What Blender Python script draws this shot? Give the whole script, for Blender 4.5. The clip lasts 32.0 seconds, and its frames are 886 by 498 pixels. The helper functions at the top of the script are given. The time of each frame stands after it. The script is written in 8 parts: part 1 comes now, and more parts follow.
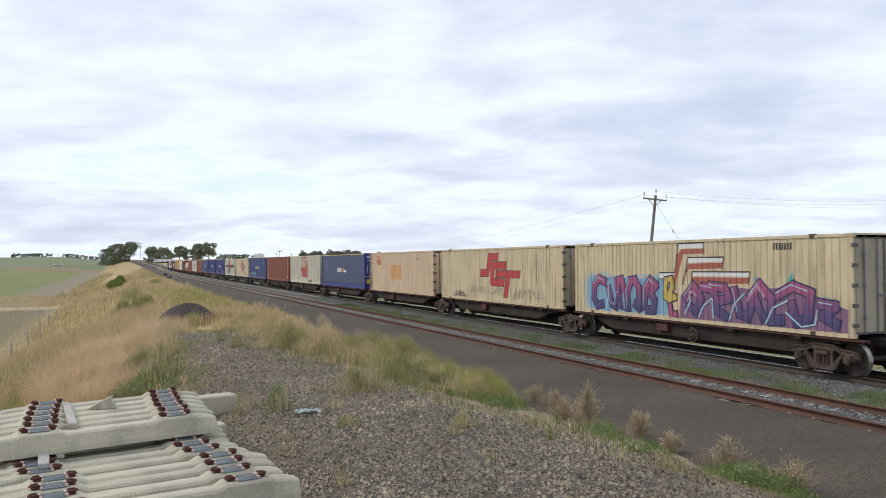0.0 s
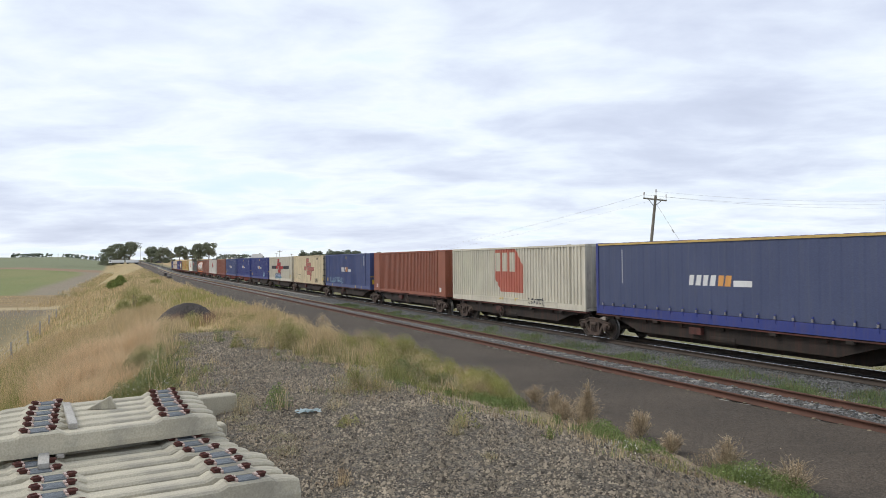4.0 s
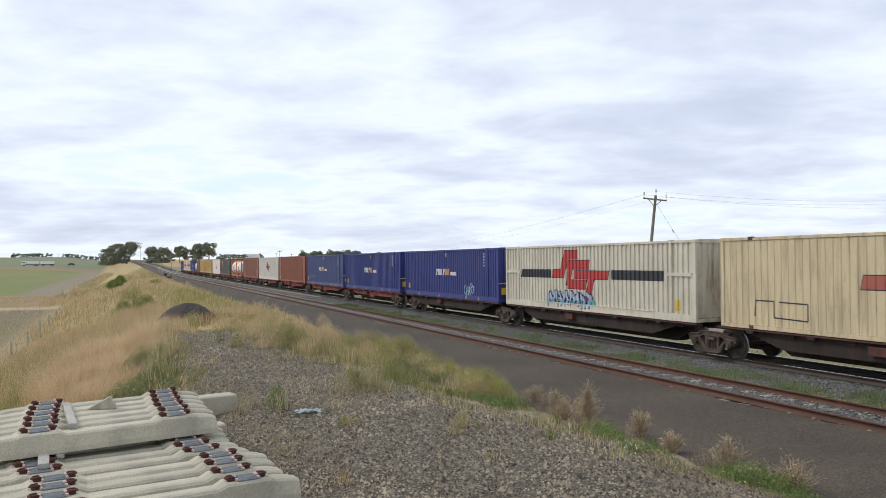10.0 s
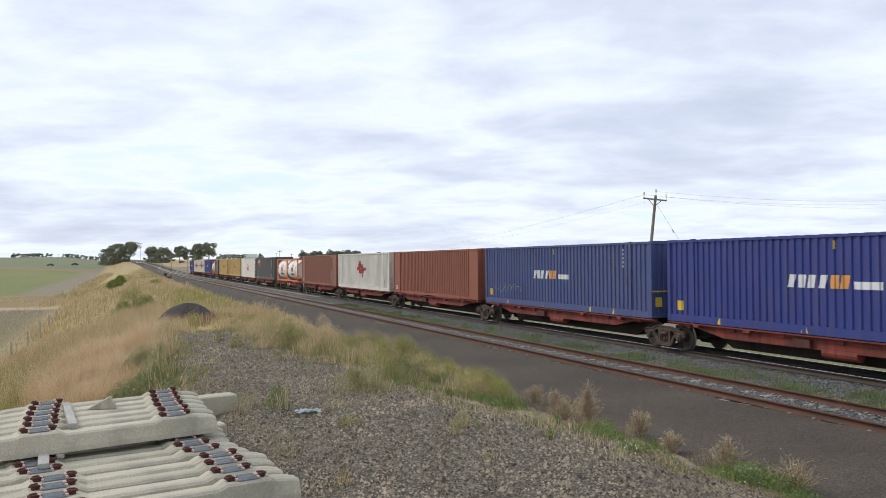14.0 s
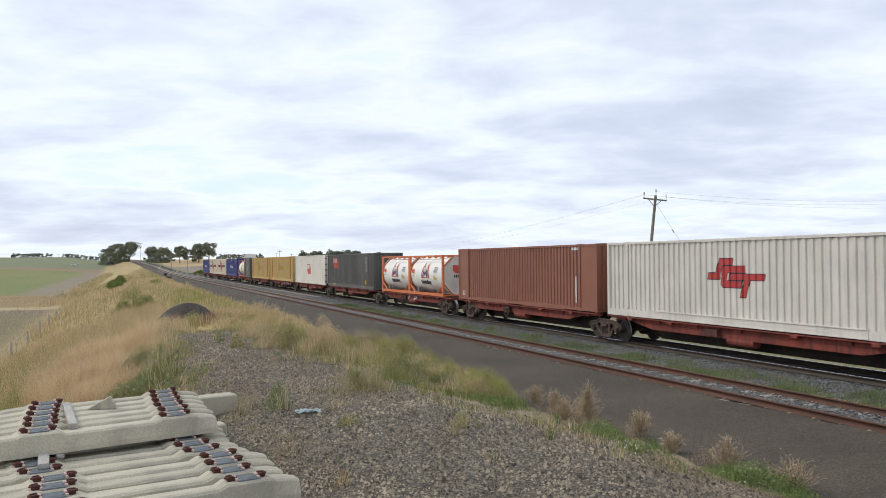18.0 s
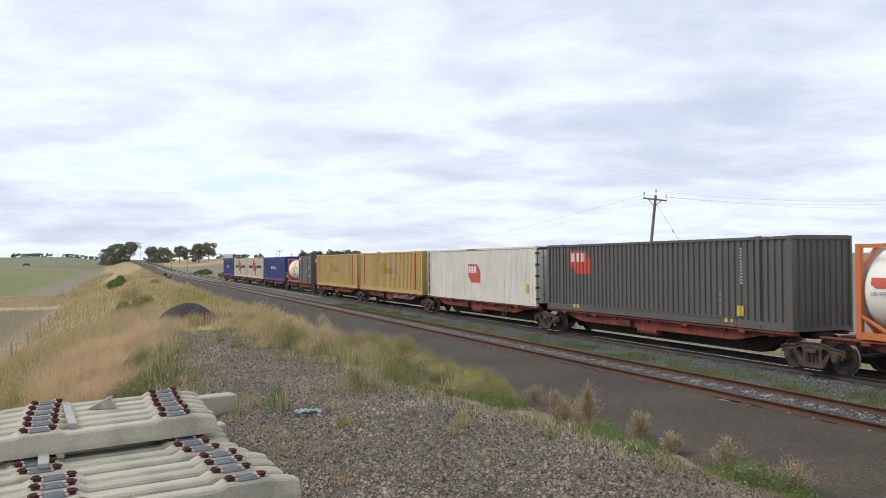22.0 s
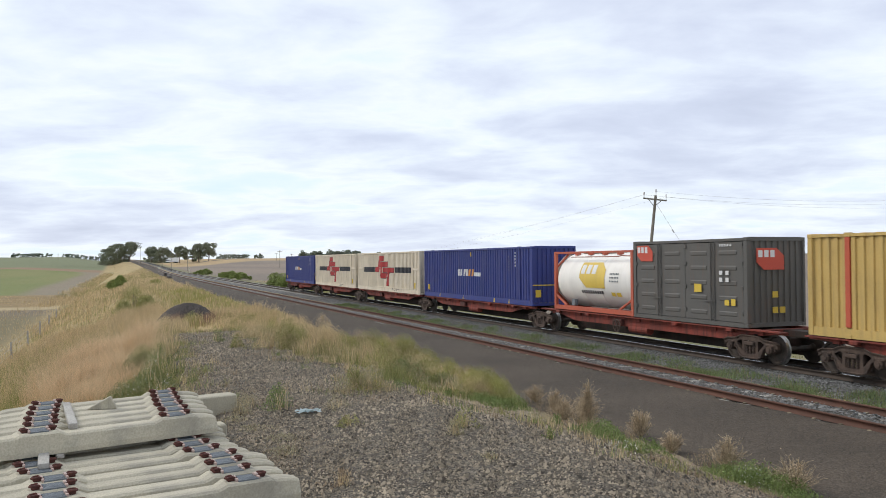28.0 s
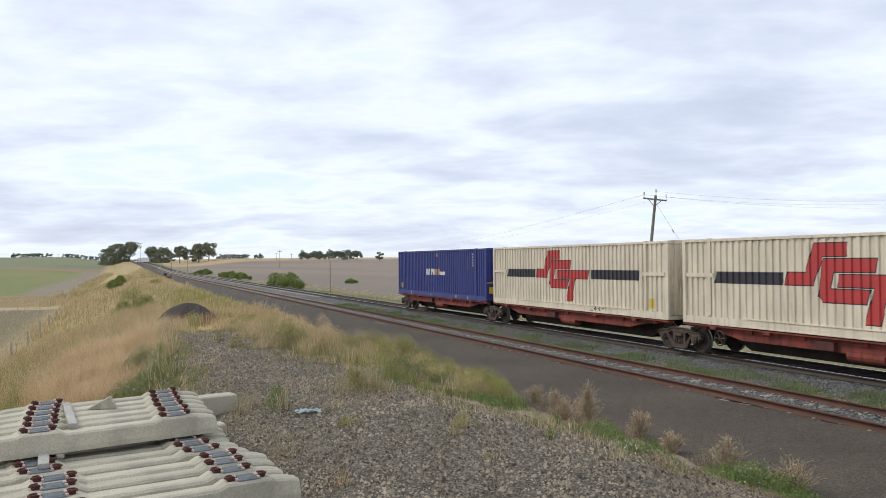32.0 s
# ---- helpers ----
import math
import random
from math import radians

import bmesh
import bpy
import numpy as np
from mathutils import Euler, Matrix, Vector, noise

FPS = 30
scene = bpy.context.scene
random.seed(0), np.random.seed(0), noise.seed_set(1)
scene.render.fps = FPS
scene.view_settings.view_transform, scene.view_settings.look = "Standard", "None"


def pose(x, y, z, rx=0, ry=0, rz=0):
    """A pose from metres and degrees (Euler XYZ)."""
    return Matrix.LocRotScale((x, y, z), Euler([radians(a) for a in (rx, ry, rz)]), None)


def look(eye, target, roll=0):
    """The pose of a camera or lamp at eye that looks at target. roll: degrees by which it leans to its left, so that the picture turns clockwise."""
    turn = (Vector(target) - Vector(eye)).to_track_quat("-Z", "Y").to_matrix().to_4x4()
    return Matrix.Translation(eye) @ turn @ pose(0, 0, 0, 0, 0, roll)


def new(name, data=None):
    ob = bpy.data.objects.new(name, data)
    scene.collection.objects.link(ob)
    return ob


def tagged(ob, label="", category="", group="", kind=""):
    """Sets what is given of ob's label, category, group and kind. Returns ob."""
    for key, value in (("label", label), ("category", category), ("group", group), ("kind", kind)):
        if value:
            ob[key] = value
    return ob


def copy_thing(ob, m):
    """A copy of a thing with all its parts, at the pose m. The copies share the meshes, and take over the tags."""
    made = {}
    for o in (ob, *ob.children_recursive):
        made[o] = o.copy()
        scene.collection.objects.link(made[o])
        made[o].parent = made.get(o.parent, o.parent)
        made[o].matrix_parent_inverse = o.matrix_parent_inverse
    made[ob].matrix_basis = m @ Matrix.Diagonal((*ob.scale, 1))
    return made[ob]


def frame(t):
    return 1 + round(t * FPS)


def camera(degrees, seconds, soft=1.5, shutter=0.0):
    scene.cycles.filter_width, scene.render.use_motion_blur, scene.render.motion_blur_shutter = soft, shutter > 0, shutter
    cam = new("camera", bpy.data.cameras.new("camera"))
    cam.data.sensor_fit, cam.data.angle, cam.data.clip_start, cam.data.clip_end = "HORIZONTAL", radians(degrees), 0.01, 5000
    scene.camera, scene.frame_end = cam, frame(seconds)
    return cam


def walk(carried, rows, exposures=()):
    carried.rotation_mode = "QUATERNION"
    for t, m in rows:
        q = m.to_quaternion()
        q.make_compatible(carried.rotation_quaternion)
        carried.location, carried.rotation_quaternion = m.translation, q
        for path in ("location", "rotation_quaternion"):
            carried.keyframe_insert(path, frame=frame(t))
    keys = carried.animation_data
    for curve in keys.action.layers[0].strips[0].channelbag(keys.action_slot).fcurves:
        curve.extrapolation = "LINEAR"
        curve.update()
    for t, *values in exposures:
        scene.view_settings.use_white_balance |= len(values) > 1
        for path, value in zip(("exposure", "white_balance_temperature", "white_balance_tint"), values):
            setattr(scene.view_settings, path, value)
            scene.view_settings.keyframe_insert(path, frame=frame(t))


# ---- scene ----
# World: +y runs away along the railway, +x to the far side of it, z = 0 is the rail top of the main line.
CLIP = 32.0
EYE = Vector((0.0, 0.0, 3.16))
YAW, PITCH, LEAN = 22.08, 0.844, -0.5
cam = camera(57.64, CLIP, soft=0.8, shutter=0.12)
_aim = Vector((math.sin(radians(YAW)) * math.cos(radians(PITCH)), math.cos(radians(YAW)) * math.cos(radians(PITCH)), math.sin(radians(PITCH))))
walk(cam, [(0.0, look(EYE, EYE + _aim, LEAN)), (CLIP, look(EYE, EYE + _aim, LEAN))])


# ---- world and light ----
def nodes_of(tree):
    tree.nodes.clear()
    return tree.nodes, tree.links


def make_world():
    w = bpy.data.worlds.new("overcast_sky")
    scene.world = w
    w.use_nodes = True
    N, L = nodes_of(w.node_tree)
    out = N.new("ShaderNodeOutputWorld")
    bg = N.new("ShaderNodeBackground")
    sky = N.new("ShaderNodeTexSky")
    sky.sky_type = "NISHITA"
    sky.sun_disc = False
    sky.sun_elevation, sky.sun_rotation = radians(47), radians(-65)
    tc = N.new("ShaderNodeTexCoord")
    sep = N.new("ShaderNodeSeparateXYZ")
    L.new(tc.outputs["Generated"], sep.inputs[0])
    # cloud layer: the direction met with a flat sheet, so that clouds shrink towards the horizon
    up = N.new("ShaderNodeMath"); up.operation = "MAXIMUM"; up.inputs[1].default_value = 0.0
    L.new(sep.outputs["Z"], up.inputs[0])
    zz = N.new("ShaderNodeMath"); zz.operation = "ADD"; zz.inputs[1].default_value = 0.16
    L.new(up.outputs[0], zz.inputs[0])
    dx = N.new("ShaderNodeMath"); dx.operation = "DIVIDE"
    dy = N.new("ShaderNodeMath"); dy.operation = "DIVIDE"
    L.new(sep.outputs["X"], dx.inputs[0]); L.new(zz.outputs[0], dx.inputs[1])
    L.new(sep.outputs["Y"], dy.inputs[0]); L.new(zz.outputs[0], dy.inputs[1])
    com = N.new("ShaderNodeCombineXYZ")
    L.new(dx.outputs[0], com.inputs[0]); L.new(dy.outputs[0], com.inputs[1])
    # turned to the wind, then drawn out across it: long flat-bottomed banks
    turn = N.new("ShaderNodeMapping"); turn.inputs["Rotation"].default_value = (0, 0, radians(24))
    L.new(com.outputs[0], turn.inputs[0])
    mp = N.new("ShaderNodeMapping"); mp.inputs["Scale"].default_value = (0.8, 1.0, 1.0); mp.inputs["Location"].default_value = (1.2, 5.6, 0.0)
    L.new(turn.outputs[0], mp.inputs[0])
    big = N.new("ShaderNodeTexNoise"); big.inputs["Scale"].default_value = 0.85; big.inputs["Detail"].default_value = 5; big.inputs["Roughness"].default_value = 0.5; big.inputs["Distortion"].default_value = 0.35
    L.new(mp.outputs[0], big.inputs["Vector"])
    puff = N.new("ShaderNodeTexNoise"); puff.inputs["Scale"].default_value = 2.3; puff.inputs["Detail"].default_value = 7; puff.inputs["Roughness"].default_value = 0.55; puff.inputs["Distortion"].default_value = 0.2
    L.new(mp.outputs[0], puff.inputs["Vector"])
    both = N.new("ShaderNodeMix"); both.inputs[0].default_value = 0.5
    L.new(big.outputs["Fac"], both.inputs[2]); L.new(puff.outputs["Fac"], both.inputs[3])
    ramp = N.new("ShaderNodeValToRGB")
    e = ramp.color_ramp.elements
    e[0].position, e[0].color = 0.30, (0.62, 0.68, 0.84, 1)
    e[1].position, e[1].color = 0.70, (0.78, 0.95, 1.05, 1)
    for p_, c_ in ((0.40, (0.71, 0.775, 0.94, 1)), (0.455, (0.79, 0.86, 1.01, 1)), (0.50, (0.87, 0.95, 1.06, 1)), (0.55, (0.965, 1.03, 1.08, 1)), (0.61, (0.86, 0.99, 1.06, 1))):
        ramp.color_ramp.elements.new(p_).color = c_
    L.new(both.outputs[0], ramp.inputs[0])
    mix = N.new("ShaderNodeMixRGB"); mix.inputs[0].default_value = 0.93
    scl = N.new("ShaderNodeMixRGB"); scl.blend_type = "MULTIPLY"; scl.inputs[0].default_value = 1.0; scl.inputs[2].default_value = (0.12, 0.12, 0.12, 1)
    L.new(sky.outputs[0], scl.inputs[1])
    L.new(scl.outputs[0], mix.inputs[1]); L.new(ramp.outputs[0], mix.inputs[2])
    L.new(mix.outputs[0], bg.inputs["Color"])
    bg.inputs["Strength"].default_value = 1.0
    L.new(bg.outputs[0], out.inputs[0])


make_world()
sun = new("sun", bpy.data.lights.new("sun", "SUN"))
sun.data.energy, sun.data.angle, sun.data.color = 1.55, radians(16), (1.0, 0.93, 0.82)
sun.matrix_world = look((0, 0, 60), (34, -24, 22))
scene.view_settings.exposure = 0.0


# ---- materials ----
def mat(name, col, col2=None, rough=0.8, metal=0.0, scale=3.0, grain=40.0, bump=0.2, spread=0.5, dirt=None, dirt_amt=0.0, dirt_scale=1.2, obj_var=0.0, island=0.0, stretch=(1, 1, 1), dist=0.01):
    """Two-scale procedural surface: broad patches, fine grain with relief, optional dirt stains."""
    m = bpy.data.materials.new(name)
    m.use_nodes = True
    N, L = nodes_of(m.node_tree)
    out = N.new("ShaderNodeOutputMaterial")
    b = N.new("ShaderNodeBsdfPrincipled")
    L.new(b.outputs[0], out.inputs[0])
    tc = N.new("ShaderNodeTexCoord")
    mp = N.new("ShaderNodeMapping"); mp.inputs["Scale"].default_value = stretch
    L.new(tc.outputs["Object"], mp.inputs[0])
    n1 = N.new("ShaderNodeTexNoise"); n1.inputs["Scale"].default_value = scale; n1.inputs["Detail"].default_value = 5
    n2 = N.new("ShaderNodeTexNoise"); n2.inputs["Scale"].default_value = grain; n2.inputs["Detail"].default_value = 3
    L.new(mp.outputs[0], n1.inputs["Vector"]); L.new(mp.outputs[0], n2.inputs["Vector"])
    col2 = col2 or tuple(c * 0.7 for c in col)
    r1 = N.new("ShaderNodeMapRange"); r1.inputs[1].default_value, r1.inputs[2].default_value = 0.5 - spread * 0.4, 0.5 + spread * 0.4
    L.new(n1.outputs["Fac"], r1.inputs[0])
    mx = N.new("ShaderNodeMixRGB"); mx.inputs[1].default_value = (*col, 1); mx.inputs[2].default_value = (*col2, 1)
    L.new(r1.outputs[0], mx.inputs[0])
    last = mx.outputs[0]
    g = N.new("ShaderNodeMixRGB"); g.blend_type = "OVERLAY"; g.inputs[0].default_value = 0.35 if bump >= 0.06 or bump == 0 else 0.12
    L.new(last, g.inputs[1]); L.new(n2.outputs["Fac"], g.inputs[2]); last = g.outputs[0]
    if dirt:
        n3 = N.new("ShaderNodeTexNoise"); n3.inputs["Scale"].default_value = dirt_scale; n3.inputs["Detail"].default_value = 8; n3.inputs["Roughness"].default_value = 0.65
        mp3 = N.new("ShaderNodeMapping"); mp3.inputs["Scale"].default_value = (1, 4.5, 0.4)
        L.new(tc.outputs["Object"], mp3.inputs[0]); L.new(mp3.outputs[0], n3.inputs["Vector"])
        r3 = N.new("ShaderNodeMapRange"); r3.inputs[1].default_value, r3.inputs[2].default_value, r3.inputs[4].default_value = 0.48, 0.72, dirt_amt
        L.new(n3.outputs["Fac"], r3.inputs[0])
        d = N.new("ShaderNodeMixRGB"); d.inputs[2].default_value = (*dirt, 1)
        L.new(r3.outputs[0], d.inputs[0]); L.new(last, d.inputs[1]); last = d.outputs[0]
    if obj_var or island:
        src = N.new("ShaderNodeObjectInfo").outputs["Random"] if obj_var else N.new("ShaderNodeNewGeometry").outputs["Random Per Island"]
        amt = obj_var or island
        r4 = N.new("ShaderNodeMapRange"); r4.inputs[3].default_value, r4.inputs[4].default_value = 1 - amt, 1 + amt
        L.new(src, r4.inputs[0])
        hv = N.new("ShaderNodeHueSaturation")
        L.new(r4.outputs[0], hv.inputs["Value"]); L.new(last, hv.inputs["Color"]); last = hv.outputs[0]
    L.new(last, b.inputs["Base Color"])
    b.inputs["Roughness"].default_value = rough
    b.inputs["Metallic"].default_value = metal
    if bump:
        bp = N.new("ShaderNodeBump"); bp.inputs["Strength"].default_value = bump; bp.inputs["Distance"].default_value = dist
        L.new(n2.outputs["Fac"], bp.inputs["Height"]); L.new(bp.outputs[0], b.inputs["Normal"])
    return m


def grit(name, cols, size, bump=0.6, patch=0.6, patch_scale=0.5):
    """Broken stone seen as a surface: cells of uneven tone with their own relief, and broad worn patches."""
    m = bpy.data.materials.new(name)
    m.use_nodes = True
    N, L = nodes_of(m.node_tree)
    out = N.new("ShaderNodeOutputMaterial")
    b = N.new("ShaderNodeBsdfPrincipled")
    b.inputs["Roughness"].default_value = 0.95
    L.new(b.outputs[0], out.inputs[0])
    tc = N.new("ShaderNodeTexCoord")
    v = N.new("ShaderNodeTexVoronoi"); v.inputs["Scale"].default_value = 1.0 / size
    L.new(tc.outputs["Object"], v.inputs["Vector"])
    sep = N.new("ShaderNodeSeparateColor"); L.new(v.outputs["Color"], sep.inputs[0])
    ramp = N.new("ShaderNodeValToRGB")
    e = ramp.color_ramp.elements
    e[0].position, e[0].color = 0.0, (*cols[0], 1)
    e[1].position, e[1].color = 1.0, (*cols[-1], 1)
    for k, c in enumerate(cols[1:-1]):
        ramp.color_ramp.elements.new((k + 1) / (len(cols) - 1)).color = (*c, 1)
    L.new(sep.outputs[0], ramp.inputs[0])
    n1 = N.new("ShaderNodeTexNoise"); n1.inputs["Scale"].default_value = patch_scale; n1.inputs["Detail"].default_value = 6
    L.new(tc.outputs["Object"], n1.inputs["Vector"])
    g = N.new("ShaderNodeMixRGB"); g.blend_type = "OVERLAY"; g.inputs[0].default_value = patch
    L.new(ramp.outputs[0], g.inputs[1]); L.new(n1.outputs["Fac"], g.inputs[2])
    L.new(g.outputs[0], b.inputs["Base Color"])
    bp = N.new("ShaderNodeBump"); bp.invert = True; bp.inputs["Strength"].default_value = bump; bp.inputs["Distance"].default_value = size
    L.new(v.outputs["Distance"], bp.inputs["Height"]); L.new(bp.outputs[0], b.inputs["Normal"])
    return m


GRIME = (0.16, 0.12, 0.09)
RUST = (0.20, 0.085, 0.04)
M = {}
# pad tones darkened for the shade in the gaps between its loose stones
M["gravel"] = grit("grey_gravel", [(0.02, 0.016, 0.012), (0.075, 0.062, 0.046), (0.125, 0.104, 0.078), (0.22, 0.19, 0.145)], 0.024, 0.8, 0.5, 0.7)
M["stone"] = mat("loose_stone", (0.232, 0.192, 0.14), (0.13, 0.106, 0.076), 0.9, scale=0.7, grain=60, bump=0.2, island=0.85)
M["road"] = grit("dark_scoria", [(0.03, 0.022, 0.016), (0.055, 0.042, 0.030), (0.074, 0.057, 0.041), (0.112, 0.088, 0.064)], 0.022, 0.6, 0.6, 0.35)
M["loop_ballast"] = grit("dusty_loop_ballast", [(0.035, 0.032, 0.028), (0.08, 0.072, 0.063), (0.115, 0.105, 0.093), (0.18, 0.17, 0.155)], 0.055, 1.0, 0.4, 1.2)
M["ballast"] = grit("ballast", [(0.045, 0.045, 0.043), (0.10, 0.098, 0.092), (0.15, 0.148, 0.142), (0.22, 0.218, 0.21)], 0.055, 1.0, 0.4, 1.2)
# ballast with the shade under the train put into its colour
M["ballast_dark"] = grit("shade_tinted_ballast", [(0.014, 0.012, 0.011), (0.032, 0.027, 0.023), (0.052, 0.044, 0.037)], 0.055, 1.0, 0.4, 1.2)
M["rail"] = mat("rusty_rail", (0.125, 0.055, 0.036), (0.08, 0.04, 0.028), 0.75, 0.3, scale=2, grain=70)
M["railhead"] = mat("worn_railhead", (0.62, 0.61, 0.60), (0.50, 0.49, 0.48), 0.16, 1.0, scale=4, grain=90, bump=0.03)
M["sleeper"] = mat("concrete", (0.48, 0.437, 0.34), (0.385, 0.35, 0.27), 0.92, scale=2.2, grain=55, bump=0.2, spread=0.8, dirt=(0.20, 0.19, 0.165), dirt_amt=0.75, dirt_scale=1.5, obj_var=0.1, dist=0.004)
M["clip"] = mat("rusty_clip", (0.125, 0.037, 0.026), (0.06, 0.022, 0.018), 0.85, 0.1, scale=12, grain=90)
M["pad"] = mat("rail_pad", (0.19, 0.21, 0.23), (0.11, 0.125, 0.14), 0.6, scale=9, grain=80)
M["timber"] = mat("grey_timber", (0.42, 0.40, 0.37), (0.27, 0.25, 0.22), 0.9, scale=6, grain=60, stretch=(0.3, 1, 1))
M["underframe"] = mat("underframe_red", (0.27, 0.05, 0.032), (0.15, 0.033, 0.023), 0.8, scale=1.5, grain=40, dirt=(0.024, 0.019, 0.017), dirt_amt=0.9, dirt_scale=1.6)
M["bogie"] = mat("grimy_steel", (0.105, 0.07, 0.053), (0.05, 0.035, 0.028), 0.85, 0.0, scale=4, grain=60, bump=0.3, dirt=(0.025, 0.02, 0.017), dirt_amt=0.7, dirt_scale=3.0)
M["rail_main"] = mat("oily_rail", (0.075, 0.055, 0.042), (0.05, 0.038, 0.03), 0.75, 0.3, scale=2, grain=70)
M["wheel"] = mat("wheel_steel", (0.085, 0.065, 0.052), (0.04, 0.033, 0.028), 0.7, 0.2, scale=5, grain=50)
M["tread"] = mat("bright_tread", (0.45, 0.44, 0.43), (0.35, 0.34, 0.33), 0.35, 0.9, scale=5, grain=50, bump=0.05)


def paint(name, col, dirty=0.35, rough=0.55):
    """Painted steel: faded patches, grime washed down in streaks, and thin runs of rust."""
    m = mat(name, col, tuple(c * 0.86 for c in col), rough, scale=0.9, grain=25, bump=0.025, dirt=GRIME, dirt_amt=dirty, dirt_scale=0.9)
    N, L = m.node_tree.nodes, m.node_tree.links
    b = next(n for n in N if n.type == "BSDF_PRINCIPLED")
    old = b.inputs["Base Color"].links[0].from_socket
    tc = next(n for n in N if n.type == "TEX_COORD")
    mp = N.new("ShaderNodeMapping"); mp.inputs["Scale"].default_value = (2.0, 6.0, 0.7)
    L.new(tc.outputs["Object"], mp.inputs[0])
    n = N.new("ShaderNodeTexNoise"); n.inputs["Scale"].default_value = 1.3; n.inputs["Detail"].default_value = 9; n.inputs["Roughness"].default_value = 0.72
    L.new(mp.outputs[0], n.inputs["Vector"])
    r = N.new("ShaderNodeMapRange"); r.inputs[1].default_value, r.inputs[2].default_value, r.inputs[4].default_value = 0.555, 0.72, min(0.5, dirty * 1.0)
    L.new(n.outputs["Fac"], r.inputs[0])
    mx = N.new("ShaderNodeMixRGB"); mx.inputs[2].default_value = (*RUST, 1)
    L.new(r.outputs[0], mx.inputs[0]); L.new(old, mx.inputs[1]); L.new(mx.outputs[0], b.inputs["Base Color"])
    return m


M["cream"] = paint("cream_paint", (0.635, 0.525, 0.335), 0.6)
M["door_grime"] = paint("grimy_door_paint", (0.40, 0.35, 0.26), 0.6)
M["cream_warm"] = paint("faded_cream_paint", (0.64, 0.475, 0.315), 0.3)
M["white"] = paint("white_paint", (0.645, 0.60, 0.49), 0.3)
M["ivory"] = paint("ivory_paint", (0.74, 0.655, 0.515), 0.35)
M["blue"] = paint("blue_paint", (0.031, 0.047, 0.222), 0.25)
M["blue_dull"] = paint("dull_blue_paint", (0.063, 0.088, 0.225), 0.3)
M["brown"] = paint("red_brown_paint", (0.285, 0.09, 0.05), 0.3)
M["brown_b"] = paint("brown_paint", (0.28, 0.105, 0.065), 0.3)
M["grey"] = paint("charcoal_paint", (0.112, 0.108, 0.100), 0.3)
M["yellow"] = paint("yellow_paint", (0.58, 0.40, 0.13), 0.35)
M["orange"] = paint("orange_frame_paint", (0.68, 0.185, 0.055), 0.3)
M["tank"] = paint("white_tank_paint", (0.90, 0.875, 0.82), 0.08)
M["red_logo"] = paint("red_logo_paint", (0.50, 0.05, 0.05), 0.15)
M["red_faded"] = paint("faded_red_paint", (0.40, 0.11, 0.08), 0.25)
M["black_logo"] = paint("black_band_paint", (0.035, 0.035, 0.045), 0.1)
M["white_logo"] = paint("white_logo_paint", (0.75, 0.75, 0.75), 0.1)
M["orange_logo"] = paint("orange_logo_paint", (0.75, 0.36, 0.10), 0.1)

M["underframe_dark"] = mat("grimy_underframe", (0.036, 0.027, 0.021), (0.018, 0.014, 0.012), 0.9, scale=1.5, grain=40, dirt=(0.10, 0.032, 0.022), dirt_amt=0.4, dirt_scale=1.4)
M["deck_red"] = mat("dull_deck_red", (0.125, 0.036, 0.027), (0.06, 0.024, 0.019), 0.85, scale=1.5, grain=40, dirt=(0.03, 0.022, 0.018), dirt_amt=0.7)
M["pale_steel"] = mat("weathered_steel", (0.30, 0.25, 0.20), (0.18, 0.14, 0.11), 0.7, 0.3, scale=5, grain=50)
M["red_frame"] = paint("red_frame_paint", (0.50, 0.11, 0.06), 0.2)
M["white_grey"] = paint("grey_white_paint", (0.70, 0.66, 0.595), 0.22)
M["white_clean"] = paint("clean_white_paint", (0.76, 0.715, 0.63), 0.22)
M["tarp"] = mat("faded_blue_tarpaulin", (0.062, 0.078, 0.155), (0.05, 0.065, 0.135), 0.65, scale=0.6, grain=30, bump=0.1, dirt=(0.10, 0.11, 0.14), dirt_amt=0.3)
for nm_, c_ in (("red_stripe", (0.55, 0.10, 0.05)), ("yellow_mark", (0.70, 0.50, 0.06)), ("cube_red", (0.60, 0.09, 0.055)), ("cube_faded", (0.52, 0.15, 0.10)), ("orange_ghost", (0.66, 0.34, 0.14)), ("gold_logo", (0.72, 0.52, 0.10)), ("ochre_logo", (0.52, 0.30, 0.03)), ("pale_pink", (0.56, 0.43, 0.36)), ("g_blue", (0.22, 0.38, 0.52)), ("g_violet", (0.23, 0.12, 0.21)), ("g_purple", (0.13, 0.075, 0.20)), ("g_pink", (0.36, 0.09, 0.20)), ("g_navy", (0.045, 0.045, 0.12)), ("g_line", (0.42, 0.62, 0.72)), ("g_yellow", (0.55, 0.40, 0.11)), ("g_teal", (0.12, 0.42, 0.40)), ("g_pale", (0.42, 0.50, 0.66)), ("g_plum", (0.24, 0.08, 0.20)), ("g_deep", (0.075, 0.06, 0.17)), ("g_ink", (0.02, 0.02, 0.025)), ("g_rose", (0.50, 0.26, 0.36)), ("g_rosy", (0.30, 0.085, 0.20)), ("g_mauve", (0.185, 0.08, 0.20)), ("g_dusk", (0.10, 0.068, 0.185)), ("g_mist", (0.44, 0.47, 0.44)), ("tag_grey", (0.30, 0.29, 0.26))):
    M[nm_] = paint(nm_ + "_paint", c_, 0.12)


